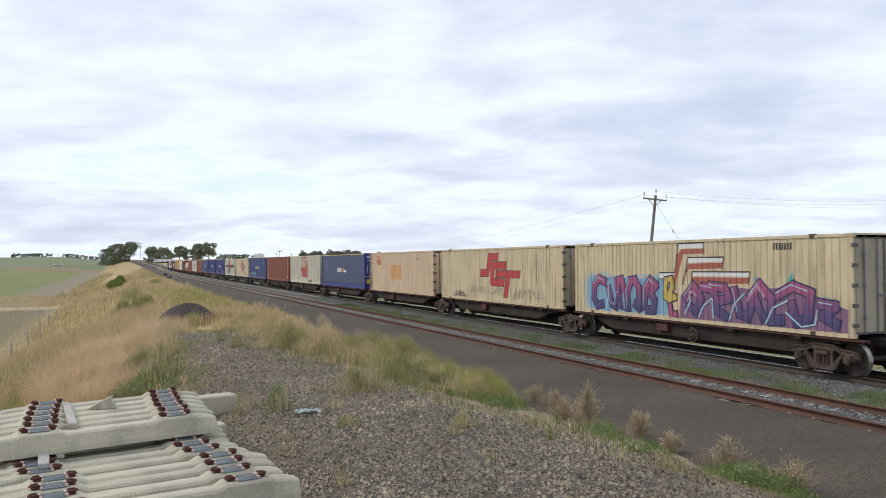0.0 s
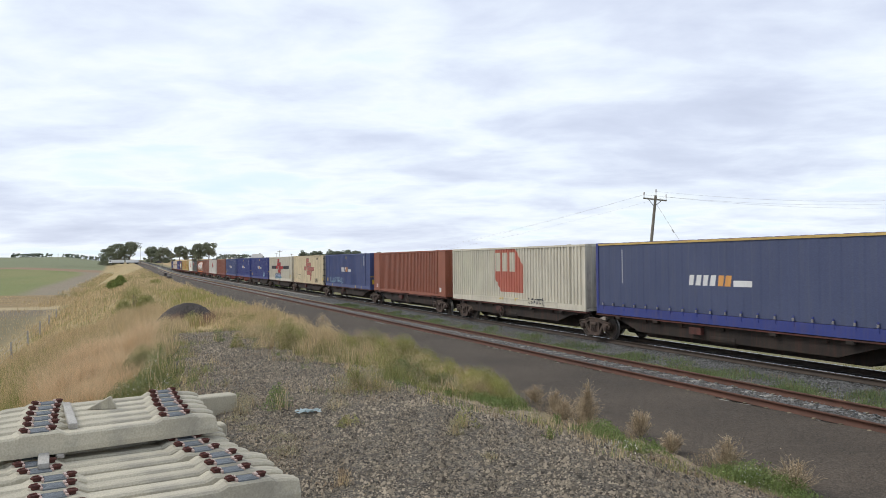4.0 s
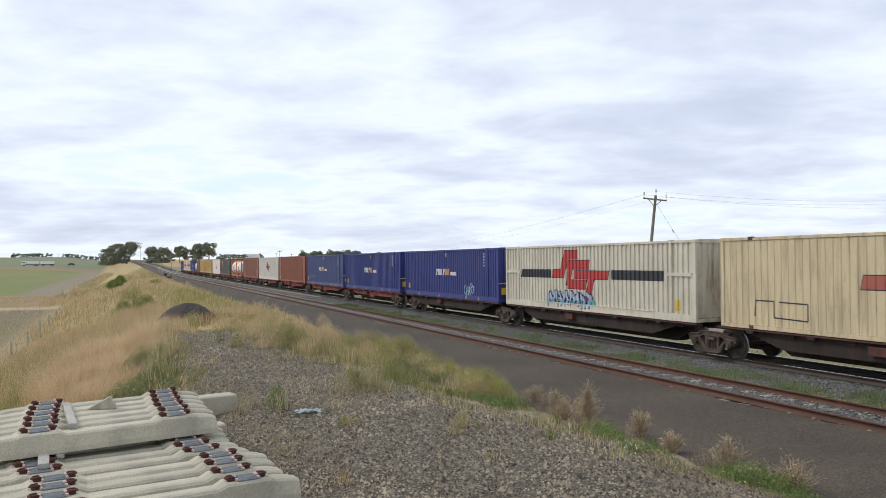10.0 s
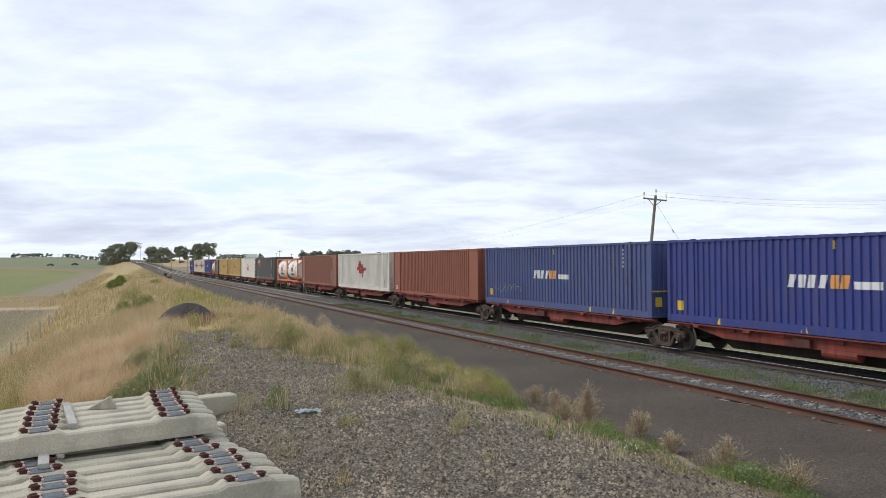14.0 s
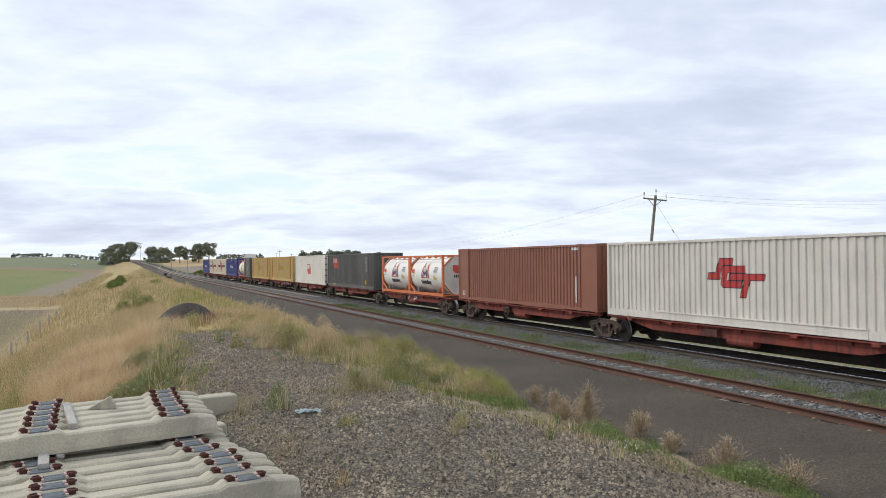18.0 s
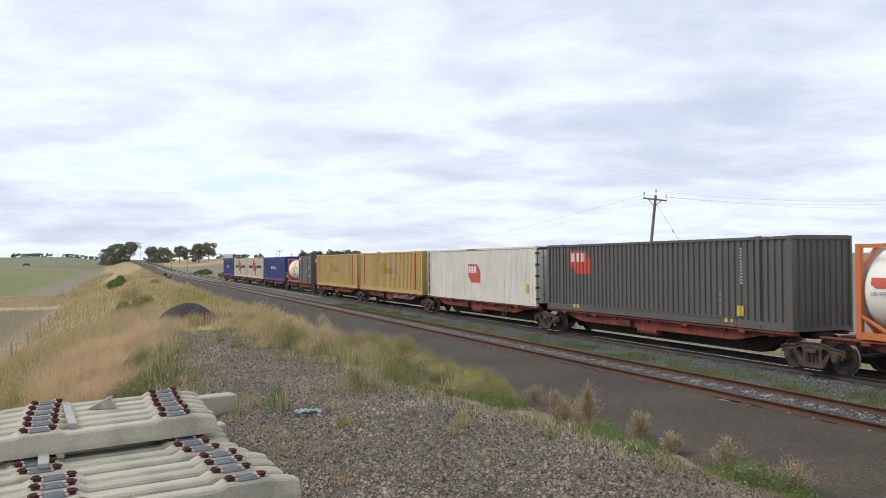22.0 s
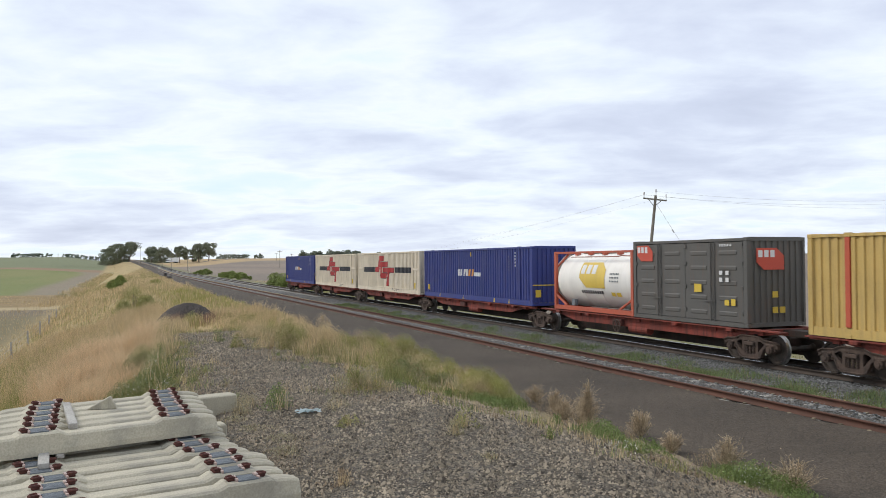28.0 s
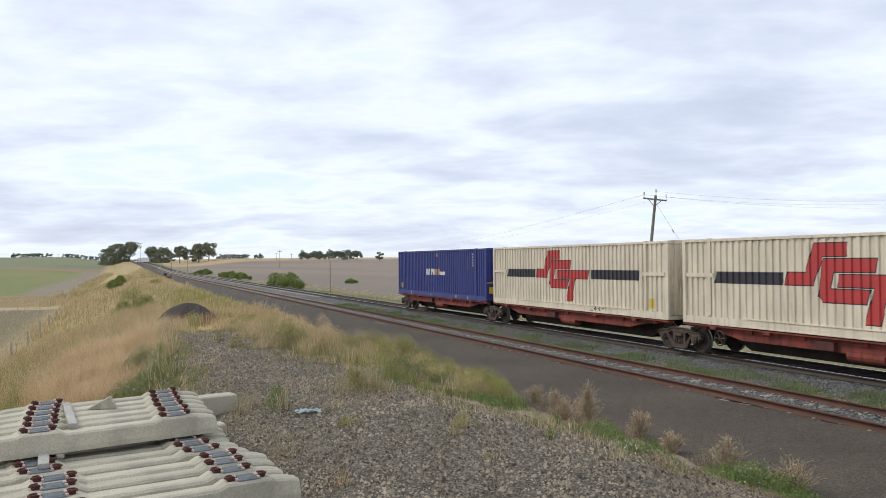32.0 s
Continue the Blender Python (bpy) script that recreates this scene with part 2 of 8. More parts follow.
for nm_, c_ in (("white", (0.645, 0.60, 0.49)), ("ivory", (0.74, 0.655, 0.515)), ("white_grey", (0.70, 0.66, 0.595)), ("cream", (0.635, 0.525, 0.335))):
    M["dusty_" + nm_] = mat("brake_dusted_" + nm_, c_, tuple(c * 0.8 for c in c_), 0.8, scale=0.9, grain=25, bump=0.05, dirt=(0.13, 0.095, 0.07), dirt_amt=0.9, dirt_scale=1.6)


# ---- mesh helpers ----
def part(name, bm, material, parent, label="", smooth=False):
    me = bpy.data.meshes.new(name)
    bm.to_mesh(me)
    bm.free()
    for m_ in (material if isinstance(material, (list, tuple)) else [material]):
        me.materials.append(m_)
    if smooth:
        me.polygons.foreach_set("use_smooth", [True] * len(me.polygons))
    ob = new(name, me)
    ob.parent = parent
    return tagged(ob, label)


def shared(name, me, parent, m=None, label=""):
    ob = new(name, me)
    ob.parent = parent
    if m is not None:
        ob.matrix_basis = m
    return tagged(ob, label)


def raw(name, verts, faces, material, smooth=False):
    """A mesh object from numpy corners and equal-sided faces."""
    me = bpy.data.meshes.new(name)
    v = np.asarray(verts, np.float32).reshape(-1, 3)
    fl = [np.asarray(f_, np.int32) for f_ in (faces if isinstance(faces, (list, tuple)) else [faces])]
    idx = np.concatenate([f_.ravel() for f_ in fl])
    tot = np.concatenate([np.full(len(f_), f_.shape[1], np.int32) for f_ in fl])
    me.vertices.add(len(v)); me.vertices.foreach_set("co", v.ravel())
    me.loops.add(len(idx)); me.loops.foreach_set("vertex_index", idx)
    me.polygons.add(len(tot))
    me.polygons.foreach_set("loop_start", np.concatenate([[0], np.cumsum(tot)[:-1]]).astype(np.int32))
    me.polygons.foreach_set("loop_total", tot)
    if smooth:
        me.polygons.foreach_set("use_smooth", np.ones(len(tot), bool))
    me.update(calc_edges=True)
    me.materials.append(material)
    return new(name, me)


def box(bm, x0, x1, y0, y1, z0, z1, bevel=0.0, m=None):
    r = bmesh.ops.create_cube(bm, size=1.0, matrix=(m or Matrix()) @ Matrix.LocRotScale(((x0 + x1) / 2, (y0 + y1) / 2, (z0 + z1) / 2), None, (x1 - x0, y1 - y0, z1 - z0)))
    if bevel:
        es = list({e for v in r["verts"] for e in v.link_edges})
        bmesh.ops.bevel(bm, geom=es, offset=bevel, segments=1, affect="EDGES", profile=0.5)
    return r["verts"]


def rod(bm, a, b, r, n=8, r2=None, caps=True):
    a, b = Vector(a), Vector(b)
    q = (b - a).to_track_quat("Z", "Y").to_matrix().to_4x4()
    return bmesh.ops.create_cone(bm, cap_ends=caps, segments=n, radius1=r, radius2=r if r2 is None else r2, depth=(b - a).length, matrix=Matrix.Translation((a + b) / 2) @ q)["verts"]


def prism(bm, outline, x0, x1):
    """A solid from a (y, z) outline between x0 and x1."""
    a = [bm.verts.new((x0, y, z)) for y, z in outline]
    b = [bm.verts.new((x1, y, z)) for y, z in outline]
    n = len(a)
    bm.faces.new(a)
    bm.faces.new(b[::-1])
    for i in range(n):
        bm.faces.new((a[i], b[i], b[(i + 1) % n], a[(i + 1) % n]))


def fresh():
    return bmesh.new()


def tube(bm, pts_, r, n=6):
    """A bent bar: one tube along a broken line."""
    P = [Vector(p) for p in pts_]
    rings = []
    for i, p in enumerate(P):
        d = (P[min(i + 1, len(P) - 1)] - P[max(i - 1, 0)]).normalized()
        q = d.to_track_quat("Z", "Y").to_matrix()
        rings.append([bm.verts.new(p + q @ Vector((r * math.cos(2 * math.pi * k / n), r * math.sin(2 * math.pi * k / n), 0))) for k in range(n)])
    for a, b in zip(rings, rings[1:]):
        for k in range(n):
            bm.faces.new((a[k], a[(k + 1) % n], b[(k + 1) % n], b[k]))
    bm.faces.new(rings[0][::-1])
    bm.faces.new(rings[-1])


# ---- the lie of the land ----
BULGE = ([-4000, 80, 160, 240, 330, 420, 520, 640, 760, 900, 4000], [0, 0, 0.25, 0.97, 2.35, 4.3, 5.0, 3.4, 0.6, -2.0, -60.0])
RISE = ([-4000, 300, 400, 560, 750, 1000, 1400, 4000], [0, 0, 0.35, 2.2, 5.2, 8.5, 10.0, 16.0])


def smooth_table(tab, y):
    xs, vs = np.array(tab[0], float), np.array(tab[1], float)
    w = 30.0
    return sum(np.interp(np.asarray(y, float) + o, xs, vs) for o in (-w, -w / 2, 0, w / 2, w)) / 5


def bulge(y):
    return smooth_table(BULGE, y)


def rise(y):
    return smooth_table(RISE, y)


def sink(u):
    """The railway lies a little lower than the bank beside it."""
    return np.interp(u, [7.0, 9.0, 14.0, 20.0], [0.0, -0.07, -0.12, -0.145])


def smoothstep(a, b, x):
    t = np.clip((np.asarray(x, float) - a) / (b - a), 0, 1)
    return t * t * (3 - 2 * t)


def ground_z(x, y):
    """Height of the natural ground."""
    x, y = np.asarray(x, float), np.asarray(y, float)
    u = x - bulge(y)
    r = np.hypot(x, y)
    near = np.interp(u, [-60, -9, -5.6, -3.5, 0.6, 1.6, 5.0, 7.2, 8.4, 12.6, 16.6, 17.0, 22.8, 24.0, 30, 60],
                    [-2.7, -2.6, -2.45, -1.5, 0.45, 0.78, 0.72, 0.30, -0.14, -0.16, -0.30, -0.33, -0.5, -0.9, -1.2, -1.4])
    far = np.interp(u, [-60, -9, -5.6, -3.5, 2, 6.0, 7.5, 8.4, 12.6, 16.6, 22.8, 24.0, 30, 60],
                    [-2.7, -2.6, -2.45, -1.5, 0.15, 0.5, 0.42, -0.14, -0.16, -0.31, -0.5, -0.9, -1.2, -1.4])
    pad_l = np.interp(u, [-60, -9, -6.4, -3.6, -2.6, 5.0, 7.2, 8.4, 60], [-2.7, -2.6, -1.6, 0.3, 0.74, 0.72, 0.30, -0.14, -0.14])
    near = np.where(u < 5.0, pad_l + (near - pad_l) * smoothstep(9, 17, y), near)
    near = near + (far - near) * smoothstep(28, 36, y)
    lhs = np.interp(r, [110, 600, 1020, 4000], [-2.4, 2.4, 11.2, 14.0])
    rhs = np.interp(r, [110, 700, 1100, 4000], [-2.2, 6.6, 7.8, 14.0])
    slope = lhs + (rhs - lhs) * smoothstep(-30, 70, x)
    away = smoothstep(14, 70, np.abs(u - 14)) * smoothstep(60, 200, r)
    corridor = near + rise(y) + sink(u)
    return corridor * (1 - away) + slope * away


def make_ground():
    xs = np.concatenate([-np.geomspace(3000, 70, 34), np.linspace(-60, -10, 26), np.linspace(-9, 26, 106), np.linspace(27, 70, 22), np.geomspace(80, 3000, 34)])
    ys = np.concatenate([-np.geomspace(600, 20, 12), np.linspace(-15, 60, 150), np.linspace(62, 300, 90), np.geomspace(305, 3500, 90)])
    X, Y = np.meshgrid(xs, ys)
    X = X + bulge(Y) * smoothstep(80, 40, np.abs(X - 8))
    Z = ground_z(X, Y)
    wob = np.sin(X * 1.7 + Y * 0.6) * np.sin(Y * 1.3 - X * 0.4) * 0.03 + np.sin(X * 0.23 + 1) * np.sin(Y * 0.19) * 0.06
    onpath = smoothstep(8.0, 8.8, X - bulge(Y)) * smoothstep(24.5, 23, X - bulge(Y))
    Z = Z + wob * (1 - onpath)
    n, m_ = X.shape
    i = np.arange(n * m_).reshape(n, m_)
    faces = np.stack([i[:-1, :-1], i[:-1, 1:], i[1:, 1:], i[1:, :-1]], -1).reshape(-1, 4)
    ob = raw("ground", np.stack([X, Y, Z], -1), faces, M["ground"], smooth=True)
    return tagged(ob, "rolling dry pasture ground with bare soil and stubble", "ground", kind="structure")


def ground_material():
    """Pasture, ploughed paddock, stubble and bare bank, laid out by where they lie."""
    m = bpy.data.materials.new("ground")
    m.use_nodes = True
    N, L = nodes_of(m.node_tree)
    out = N.new("ShaderNodeOutputMaterial"); b = N.new("ShaderNodeBsdfPrincipled"); L.new(b.outputs[0], out.inputs[0])
    b.inputs["Roughness"].default_value = 0.95
    tc = N.new("ShaderNodeTexCoord")
    sep = N.new("ShaderNodeSeparateXYZ"); L.new(tc.outputs["Object"], sep.inputs[0])

    def noise_(scale, detail=5, rough=0.55):
        n = N.new("ShaderNodeTexNoise"); n.inputs["Scale"].default_value = scale; n.inputs["Detail"].default_value = detail; n.inputs["Roughness"].default_value = rough
        L.new(tc.outputs["Object"], n.inputs["Vector"])
        return n.outputs["Fac"]

    def math_(op, a, c):
        n = N.new("ShaderNodeMath"); n.operation = op
        for k, v in enumerate((a, c)):
            if isinstance(v, (int, float)):
                n.inputs[k].default_value = v
            else:
                L.new(v, n.inputs[k])
        return n.outputs[0]

    def step(v, a, c):
        n = N.new("ShaderNodeMapRange"); n.interpolation_type = "SMOOTHSTEP"
        n.inputs[1].default_value, n.inputs[2].default_value = a, c
        L.new(v, n.inputs[0])
        return n.outputs[0]

    def mix(f_, a, c):
        n = N.new("ShaderNodeMixRGB")
        if isinstance(f_, float):
            n.inputs[0].default_value = f_
        else:
            L.new(f_, n.inputs[0])
        for k, v in ((1, a), (2, c)):
            if isinstance(v, tuple):
                n.inputs[k].default_value = (*v, 1)
            else:
                L.new(v, n.inputs[k])
        return n.outputs[0]

    x, y = sep.outputs["X"], sep.outputs["Y"]
    def long_noise(sx, sy, detail=4):
        mp_ = N.new("ShaderNodeMapping"); mp_.inputs["Scale"].default_value = (sx, sy, 1.0)
        L.new(tc.outputs["Object"], mp_.inputs[0])
        n = N.new("ShaderNodeTexNoise"); n.inputs["Scale"].default_value = 1.0; n.inputs["Detail"].default_value = detail
        L.new(mp_.outputs[0], n.inputs["Vector"])
        return n.outputs["Fac"]

    broad, mid, fine = long_noise(0.016, 0.0042, 3), noise_(0.25, 5), noise_(6.0, 4)
    wx = math_("ADD", x, math_("MULTIPLY", math_("SUBTRACT", mid, 0.5), 3.0))
    wy = math_("ADD", y, math_("MULTIPLY", math_("SUBTRACT", broad, 0.5), 14.0))
    bank = mix(step(mid, 0.35, 0.65), (0.44, 0.32, 0.155), (0.34, 0.25, 0.12))
    bank = mix(step(noise_(1.1, 8, 0.65), 0.45, 0.7), bank, (0.25, 0.20, 0.085))
    bank = mix(step(noise_(0.12, 6, 0.6), 0.48, 0.62), bank, (0.29, 0.23, 0.095))
    inner = math_("ADD", x, math_("MULTIPLY", math_("SUBTRACT", broad, 0.5), 16.0))
    crop = mix(step(inner, -19.0, -13.0), mix(step(broad, 0.4, 0.6), (0.175, 0.175, 0.055), (0.14, 0.165, 0.042)), (0.215, 0.175, 0.12))
    plough = mix(step(broad, 0.35, 0.65), (0.225, 0.175, 0.135), (0.18, 0.145, 0.115))
    stub = mix(step(broad, 0.4, 0.6), (0.42, 0.30, 0.15), (0.36, 0.26, 0.14))
    # fields on the camera's side: brown headland, green paddock, grey fallow, brown fence line, far pasture
    leftf = mix(step(wy, 92.0, 108.0), (0.155, 0.125, 0.06), (0.155, 0.12, 0.075))
    leftf = mix(step(wy, 112.0, 115.0), leftf, (0.38, 0.30, 0.17))
    leftf = mix(step(wy, 119.0, 122.0), leftf, mix(step(mid, 0.35, 0.65), (0.255, 0.175, 0.075), (0.205, 0.145, 0.065)))
    leftf = mix(step(wy, 162.0, 168.0), leftf, crop)
    leftf = mix(step(wy, 440.0, 452.0), leftf, (0.23, 0.15, 0.085))
    leftf = mix(step(wy, 500.0, 512.0), leftf, (0.155, 0.17, 0.085))
    rightf = mix(step(wy, 520.0, 560.0), plough, stub)
    side = mix(step(x, 0.0, 40.0), leftf, rightf)
    corridor = math_("MULTIPLY", step(wx, -9.0, -5.0), step(wx, 36.0, 28.0))
    sandy = math_("MULTIPLY", math_("MULTIPLY", step(wx, 5.6, 7.0), step(x, 9.0, 8.2)), step(y, 19.0, 14.0))
    bank = mix(step(x, 20.0, 22.5), bank, mix(step(mid, 0.35, 0.65), (0.15, 0.15, 0.07), (0.19, 0.165, 0.085)))
    col = mix(sandy, mix(corridor, side, bank), (0.26, 0.205, 0.145))
    g = N.new("ShaderNodeMixRGB"); g.blend_type = "OVERLAY"; g.inputs[0].default_value = 0.5
    L.new(col, g.inputs[1]); L.new(fine, g.inputs[2])
    L.new(g.outputs[0], b.inputs["Base Color"])
    bp = N.new("ShaderNodeBump"); bp.inputs["Strength"].default_value = 0.6; bp.inputs["Distance"].default_value = 0.06
    L.new(fine, bp.inputs["Height"]); L.new(bp.outputs[0], b.inputs["Normal"])
    return m


M["ground"] = ground_material()
ground = make_ground()


def ribbon(name, us, zs, y0, y1, step, material, wobble=0.0, seed=1):
    """A long strip along the railway from cross-section offsets us and heights zs; its outer edges wander by wobble."""
    rng = np.random.default_rng(seed)
    ys = [y0]
    while ys[-1] < y1:
        ys.append(ys[-1] + step * max(1.0, abs(ys[-1]) / 60.0))
    ys = np.array(ys)
    V = []
    for k, (u, z) in enumerate(zip(us, zs)):
        w = 0
        if wobble and k in (0, len(us) - 1):
            w = wobble * (np.sin(ys * 0.9 + k) + 0.7 * np.sin(ys * 2.3 + 2 * k) + 0.5 * rng.normal(size=len(ys)))
        V.append(np.stack([u + w + bulge(ys), ys, z + rise(ys) + sink(u)], -1))
    V = np.array(V).transpose(1, 0, 2)
    n, m_ = V.shape[:2]
    i = np.arange(n * m_).reshape(n, m_)
    faces = np.stack([i[:-1, :-1], i[:-1, 1:], i[1:, 1:], i[1:, :-1]], -1).reshape(-1, 4)
    return raw(name, V, faces, material, smooth=False)


MAIN, LOOP = 19.77, 14.40      # track centres
road = tagged(ribbon("road", [8.1, 8.6, 10.4, 12.6, 13.62], [-0.13, -0.09, -0.06, -0.09, -0.095], -14, 900, 0.5, M["road"], 0.16), "dark scoria gravel access road beside the railway", "road", kind="structure")
bal_main = tagged(ribbon("ballast_main", [16.9, 17.9, 18.3, 21.2, 21.7, 23.4], [-0.38, -0.22, -0.20, -0.20, -0.24, -0.95], -14, 900, 0.5, M["ballast"], 0.1, 2), "grey crushed stone ballast under the main line", "ballast", kind="structure")
bal_loop = tagged(ribbon("ballast_loop", [13.5, 13.7, 15.6, 16.5], [-0.15, -0.105, -0.11, -0.34], -14, 900, 0.5, M["loop_ballast"], 0.06, 3), "grey ballast of the loop track", "ballast", kind="structure")


# dark strip between the rails: shade under the train, laid as colour
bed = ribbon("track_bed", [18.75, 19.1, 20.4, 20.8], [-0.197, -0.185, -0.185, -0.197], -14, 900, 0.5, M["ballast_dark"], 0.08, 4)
tagged(bed, "ballast between the main line rails, darkened for the shade under the train", "ballast", kind="structure")


def rail(name, u, top, y0, y1, label):
    prof = [(-0.07, -0.165), (0.07, -0.165), (0.07, -0.15), (0.012, -0.13), (0.012, -0.045), (0.036, -0.035), (0.036, -0.004), (0.026, 0), (-0.026, 0), (-0.036, -0.004), (-0.036, -0.035), (-0.012, -0.045), (-0.012, -0.13), (-0.07, -0.15)]
    prof = prof + prof[:1]
    ob = ribbon(name, [u + a for a, _ in prof], [top + c for _, c in prof], y0, y1, 4.0, M["rail_main"] if top < 0.03 else M["rail"])
    if top < 0.03:
        hd = ribbon("rail_head", [u - 0.027, u + 0.027], [top + 0.003, top + 0.003], y0, y1, 4.0, M["railhead"])
        hd.parent = ob
        tagged(hd, "worn bright rail head")
    return tagged(ob, label, "rail", "railway rails", "structure")


for u_, top_, lab in ((MAIN - 0.752, 0.0, "main line steel rail with worn bright head"), (MAIN + 0.752, 0.0, "main line steel rail with worn bright head"), (LOOP - 0.752, 0.06, "rust-brown steel rail of the loop track"), (LOOP + 0.752, 0.06, "rust-brown steel rail of the loop track")):
    rail("rail", u_, top_, -14, 900, lab)


# ---- the train ----
LEN48 = 14.63
DECK = 1.08
SPEED = (10.7546, -0.6147, 0.2059, 0.0643)


def travelled(t):
    """Metres that the train has gone at t seconds; it slows a little on the way."""
    def way(u):
        return 16 * (SPEED[0] * u + SPEED[1] * u ** 2 + SPEED[2] * u ** 3 + SPEED[3] * u ** 4)
    return way((t - 16) / 16) - way(-1.0)


def train_pose(s):
    d = 2.0
    x0, x1 = float(bulge(s - d)), float(bulge(s + d))
    z0, z1 = float(rise(s - d)), float(rise(s + d))
    return Matrix.Translation((MAIN + (x0 + x1) / 2, s, (z0 + z1) / 2 + float(sink(MAIN)))) @ pose(0, 0, 0, math.degrees(math.atan2(z1 - z0, 2 * d)), 0, -math.degrees(math.atan2(x1 - x0, 2 * d)))


MOVING = []       # (thing, place of its middle along the train at the start)
WHEELSETS = []


def wave(y0, y1, pitch=0.278, depth=0.036):
    """Break points (y, depth) of a corrugated wall."""
    n = max(1, round((y1 - y0) / pitch))
    p = (y1 - y0) / n
    pts = []
    for i in range(n):
        a = y0 + i * p
        pts += [(a, 0.0), (a + 0.44 * p, 0.0), (a + 0.52 * p, -depth), (a + 0.92 * p, -depth)]
    pts.append((y1, 0.0))
    return pts


def wave_at(pts, y):
    for (a, da), (c, dc) in zip(pts, pts[1:]):
        if a <= y <= c:
            return da + (dc - da) * ((y - a) / (c - a) if c > a else 0)
    return 0.0


def wall_mesh(pts, x, z0, z1, sign=-1):
    bm = fresh()
    lo = [bm.verts.new((x + sign * d, y, z0)) for y, d in pts]
    hi = [bm.verts.new((x + sign * d, y, z1)) for y, d in pts]
    for i in range(len(pts) - 1):
        bm.faces.new((lo[i], hi[i], hi[i + 1], lo[i + 1]) if sign < 0 else (lo[i], lo[i + 1], hi[i + 1], hi[i]))
    return bm


def decal(polys, pts, x, proud=0.006):
    """Painted shape(s) that follow the corrugation of the wall at x (facing -x). polys: lists of (y, z)."""
    bm = fresh()
    for n_, poly in enumerate(polys):
        proud = proud + (0.0003 if n_ else 0.0)
        ys = sorted({round(p[0], 4) for p in poly} | {round(y, 4) for y, _ in pts if min(p[0] for p in poly) < y < max(p[0] for p in poly)})
        for a, c in zip(ys, ys[1:]):
            if c - a < 1e-4:
                continue
            cuts = []
            for (ya, za), (yb, zb) in zip(poly, poly[1:] + poly[:1]):
                if abs(yb - ya) < 1e-9:
                    continue
                lo, hi = min(ya, yb), max(ya, yb)
                mid = (a + c) / 2
                if lo <= mid <= hi:
                    f_ = lambda y: za + (zb - za) * (y - ya) / (yb - ya)
                    cuts.append((f_(mid), f_(a), f_(c)))
            cuts.sort()
            xa, xc = x + -wave_at(pts, a) - proud, x + -wave_at(pts, c) - proud
            for k in range(0, len(cuts) - 1, 2):
                l_, h_ = cuts[k], cuts[k + 1]
                vs = [bm.verts.new(q) for q in ((xa, a, l_[1]), (xa, a, h_[1]), (xc, c, h_[2]), (xc, c, l_[2]))]
                bm.faces.new(vs)
    bmesh.ops.remove_doubles(bm, verts=bm.verts, dist=2e-4)
    return bm


def grooves(y0, y1, pitch=0.27, depth=0.016):
    """Flat insulated wall with narrow grooves between its panels."""
    n = max(1, round((y1 - y0) / pitch))
    p = (y1 - y0) / n
    pts = [(y0, 0.0)]
    for i in range(1, n):
        a = y0 + i * p
        pts += [(a - 0.016, 0.0), (a - 0.009, -depth), (a + 0.009, -depth), (a + 0.016, 0.0)]
    pts.append((y1, 0.0))
    return pts


def flat(y0, y1):
    return [(y0, 0.0), (y1, 0.0)]


def slab(name, x0, x1, y0, y1, z0, z1, material, root, label="", bevel=0.0):
    bm = fresh()
    box(bm, min(x0, x1), max(x0, x1), min(y0, y1), max(y0, y1), z0, z1, bevel)
    return part(name, bm, material, root, label)


def castings_and_posts(root, w, hl, h, col):
    for sx in (-1, 1):
        for y in (-hl + 0.08, hl - 0.08):
            slab("corner_post", sx * w, sx * (w - 0.09), y - 0.08, y + 0.08, 0.118, h - 0.118, col, root)
            for z in (0.0, h - 0.118):
                slab("corner_casting", sx * (w + 0.003), sx * (w - 0.16), y - 0.089, y + 0.089, z, z + 0.118, col, root, bevel=0.012)


def end_wall(root, w, hl, h, col, near):
    """Corrugated end wall; near: the end that faces the camera."""
    ends = wave(-w + 0.1, w - 0.1, 0.25, 0.04)
    y = -hl + 0.03 if near else hl - 0.03
    sg = -1 if near else 1
    bm = fresh()
    lo = [bm.verts.new((x, y + sg * d, 0.15)) for x, d in ends]
    hi = [bm.verts.new((x, y + sg * d, h - 0.1)) for x, d in ends]
    for i in range(len(ends) - 1):
        bm.faces.new((lo[i], lo[i + 1], hi[i + 1], hi[i]) if near else (lo[i + 1], lo[i], hi[i], hi[i + 1]))
    part("end_panel", bm, col, root)
    for z in (0.0, h - 0.13):
        slab("end_rail", -w + 0.16, w - 0.16, y - 0.03, y + 0.05, z + 0.01, z + 0.14, col, root)


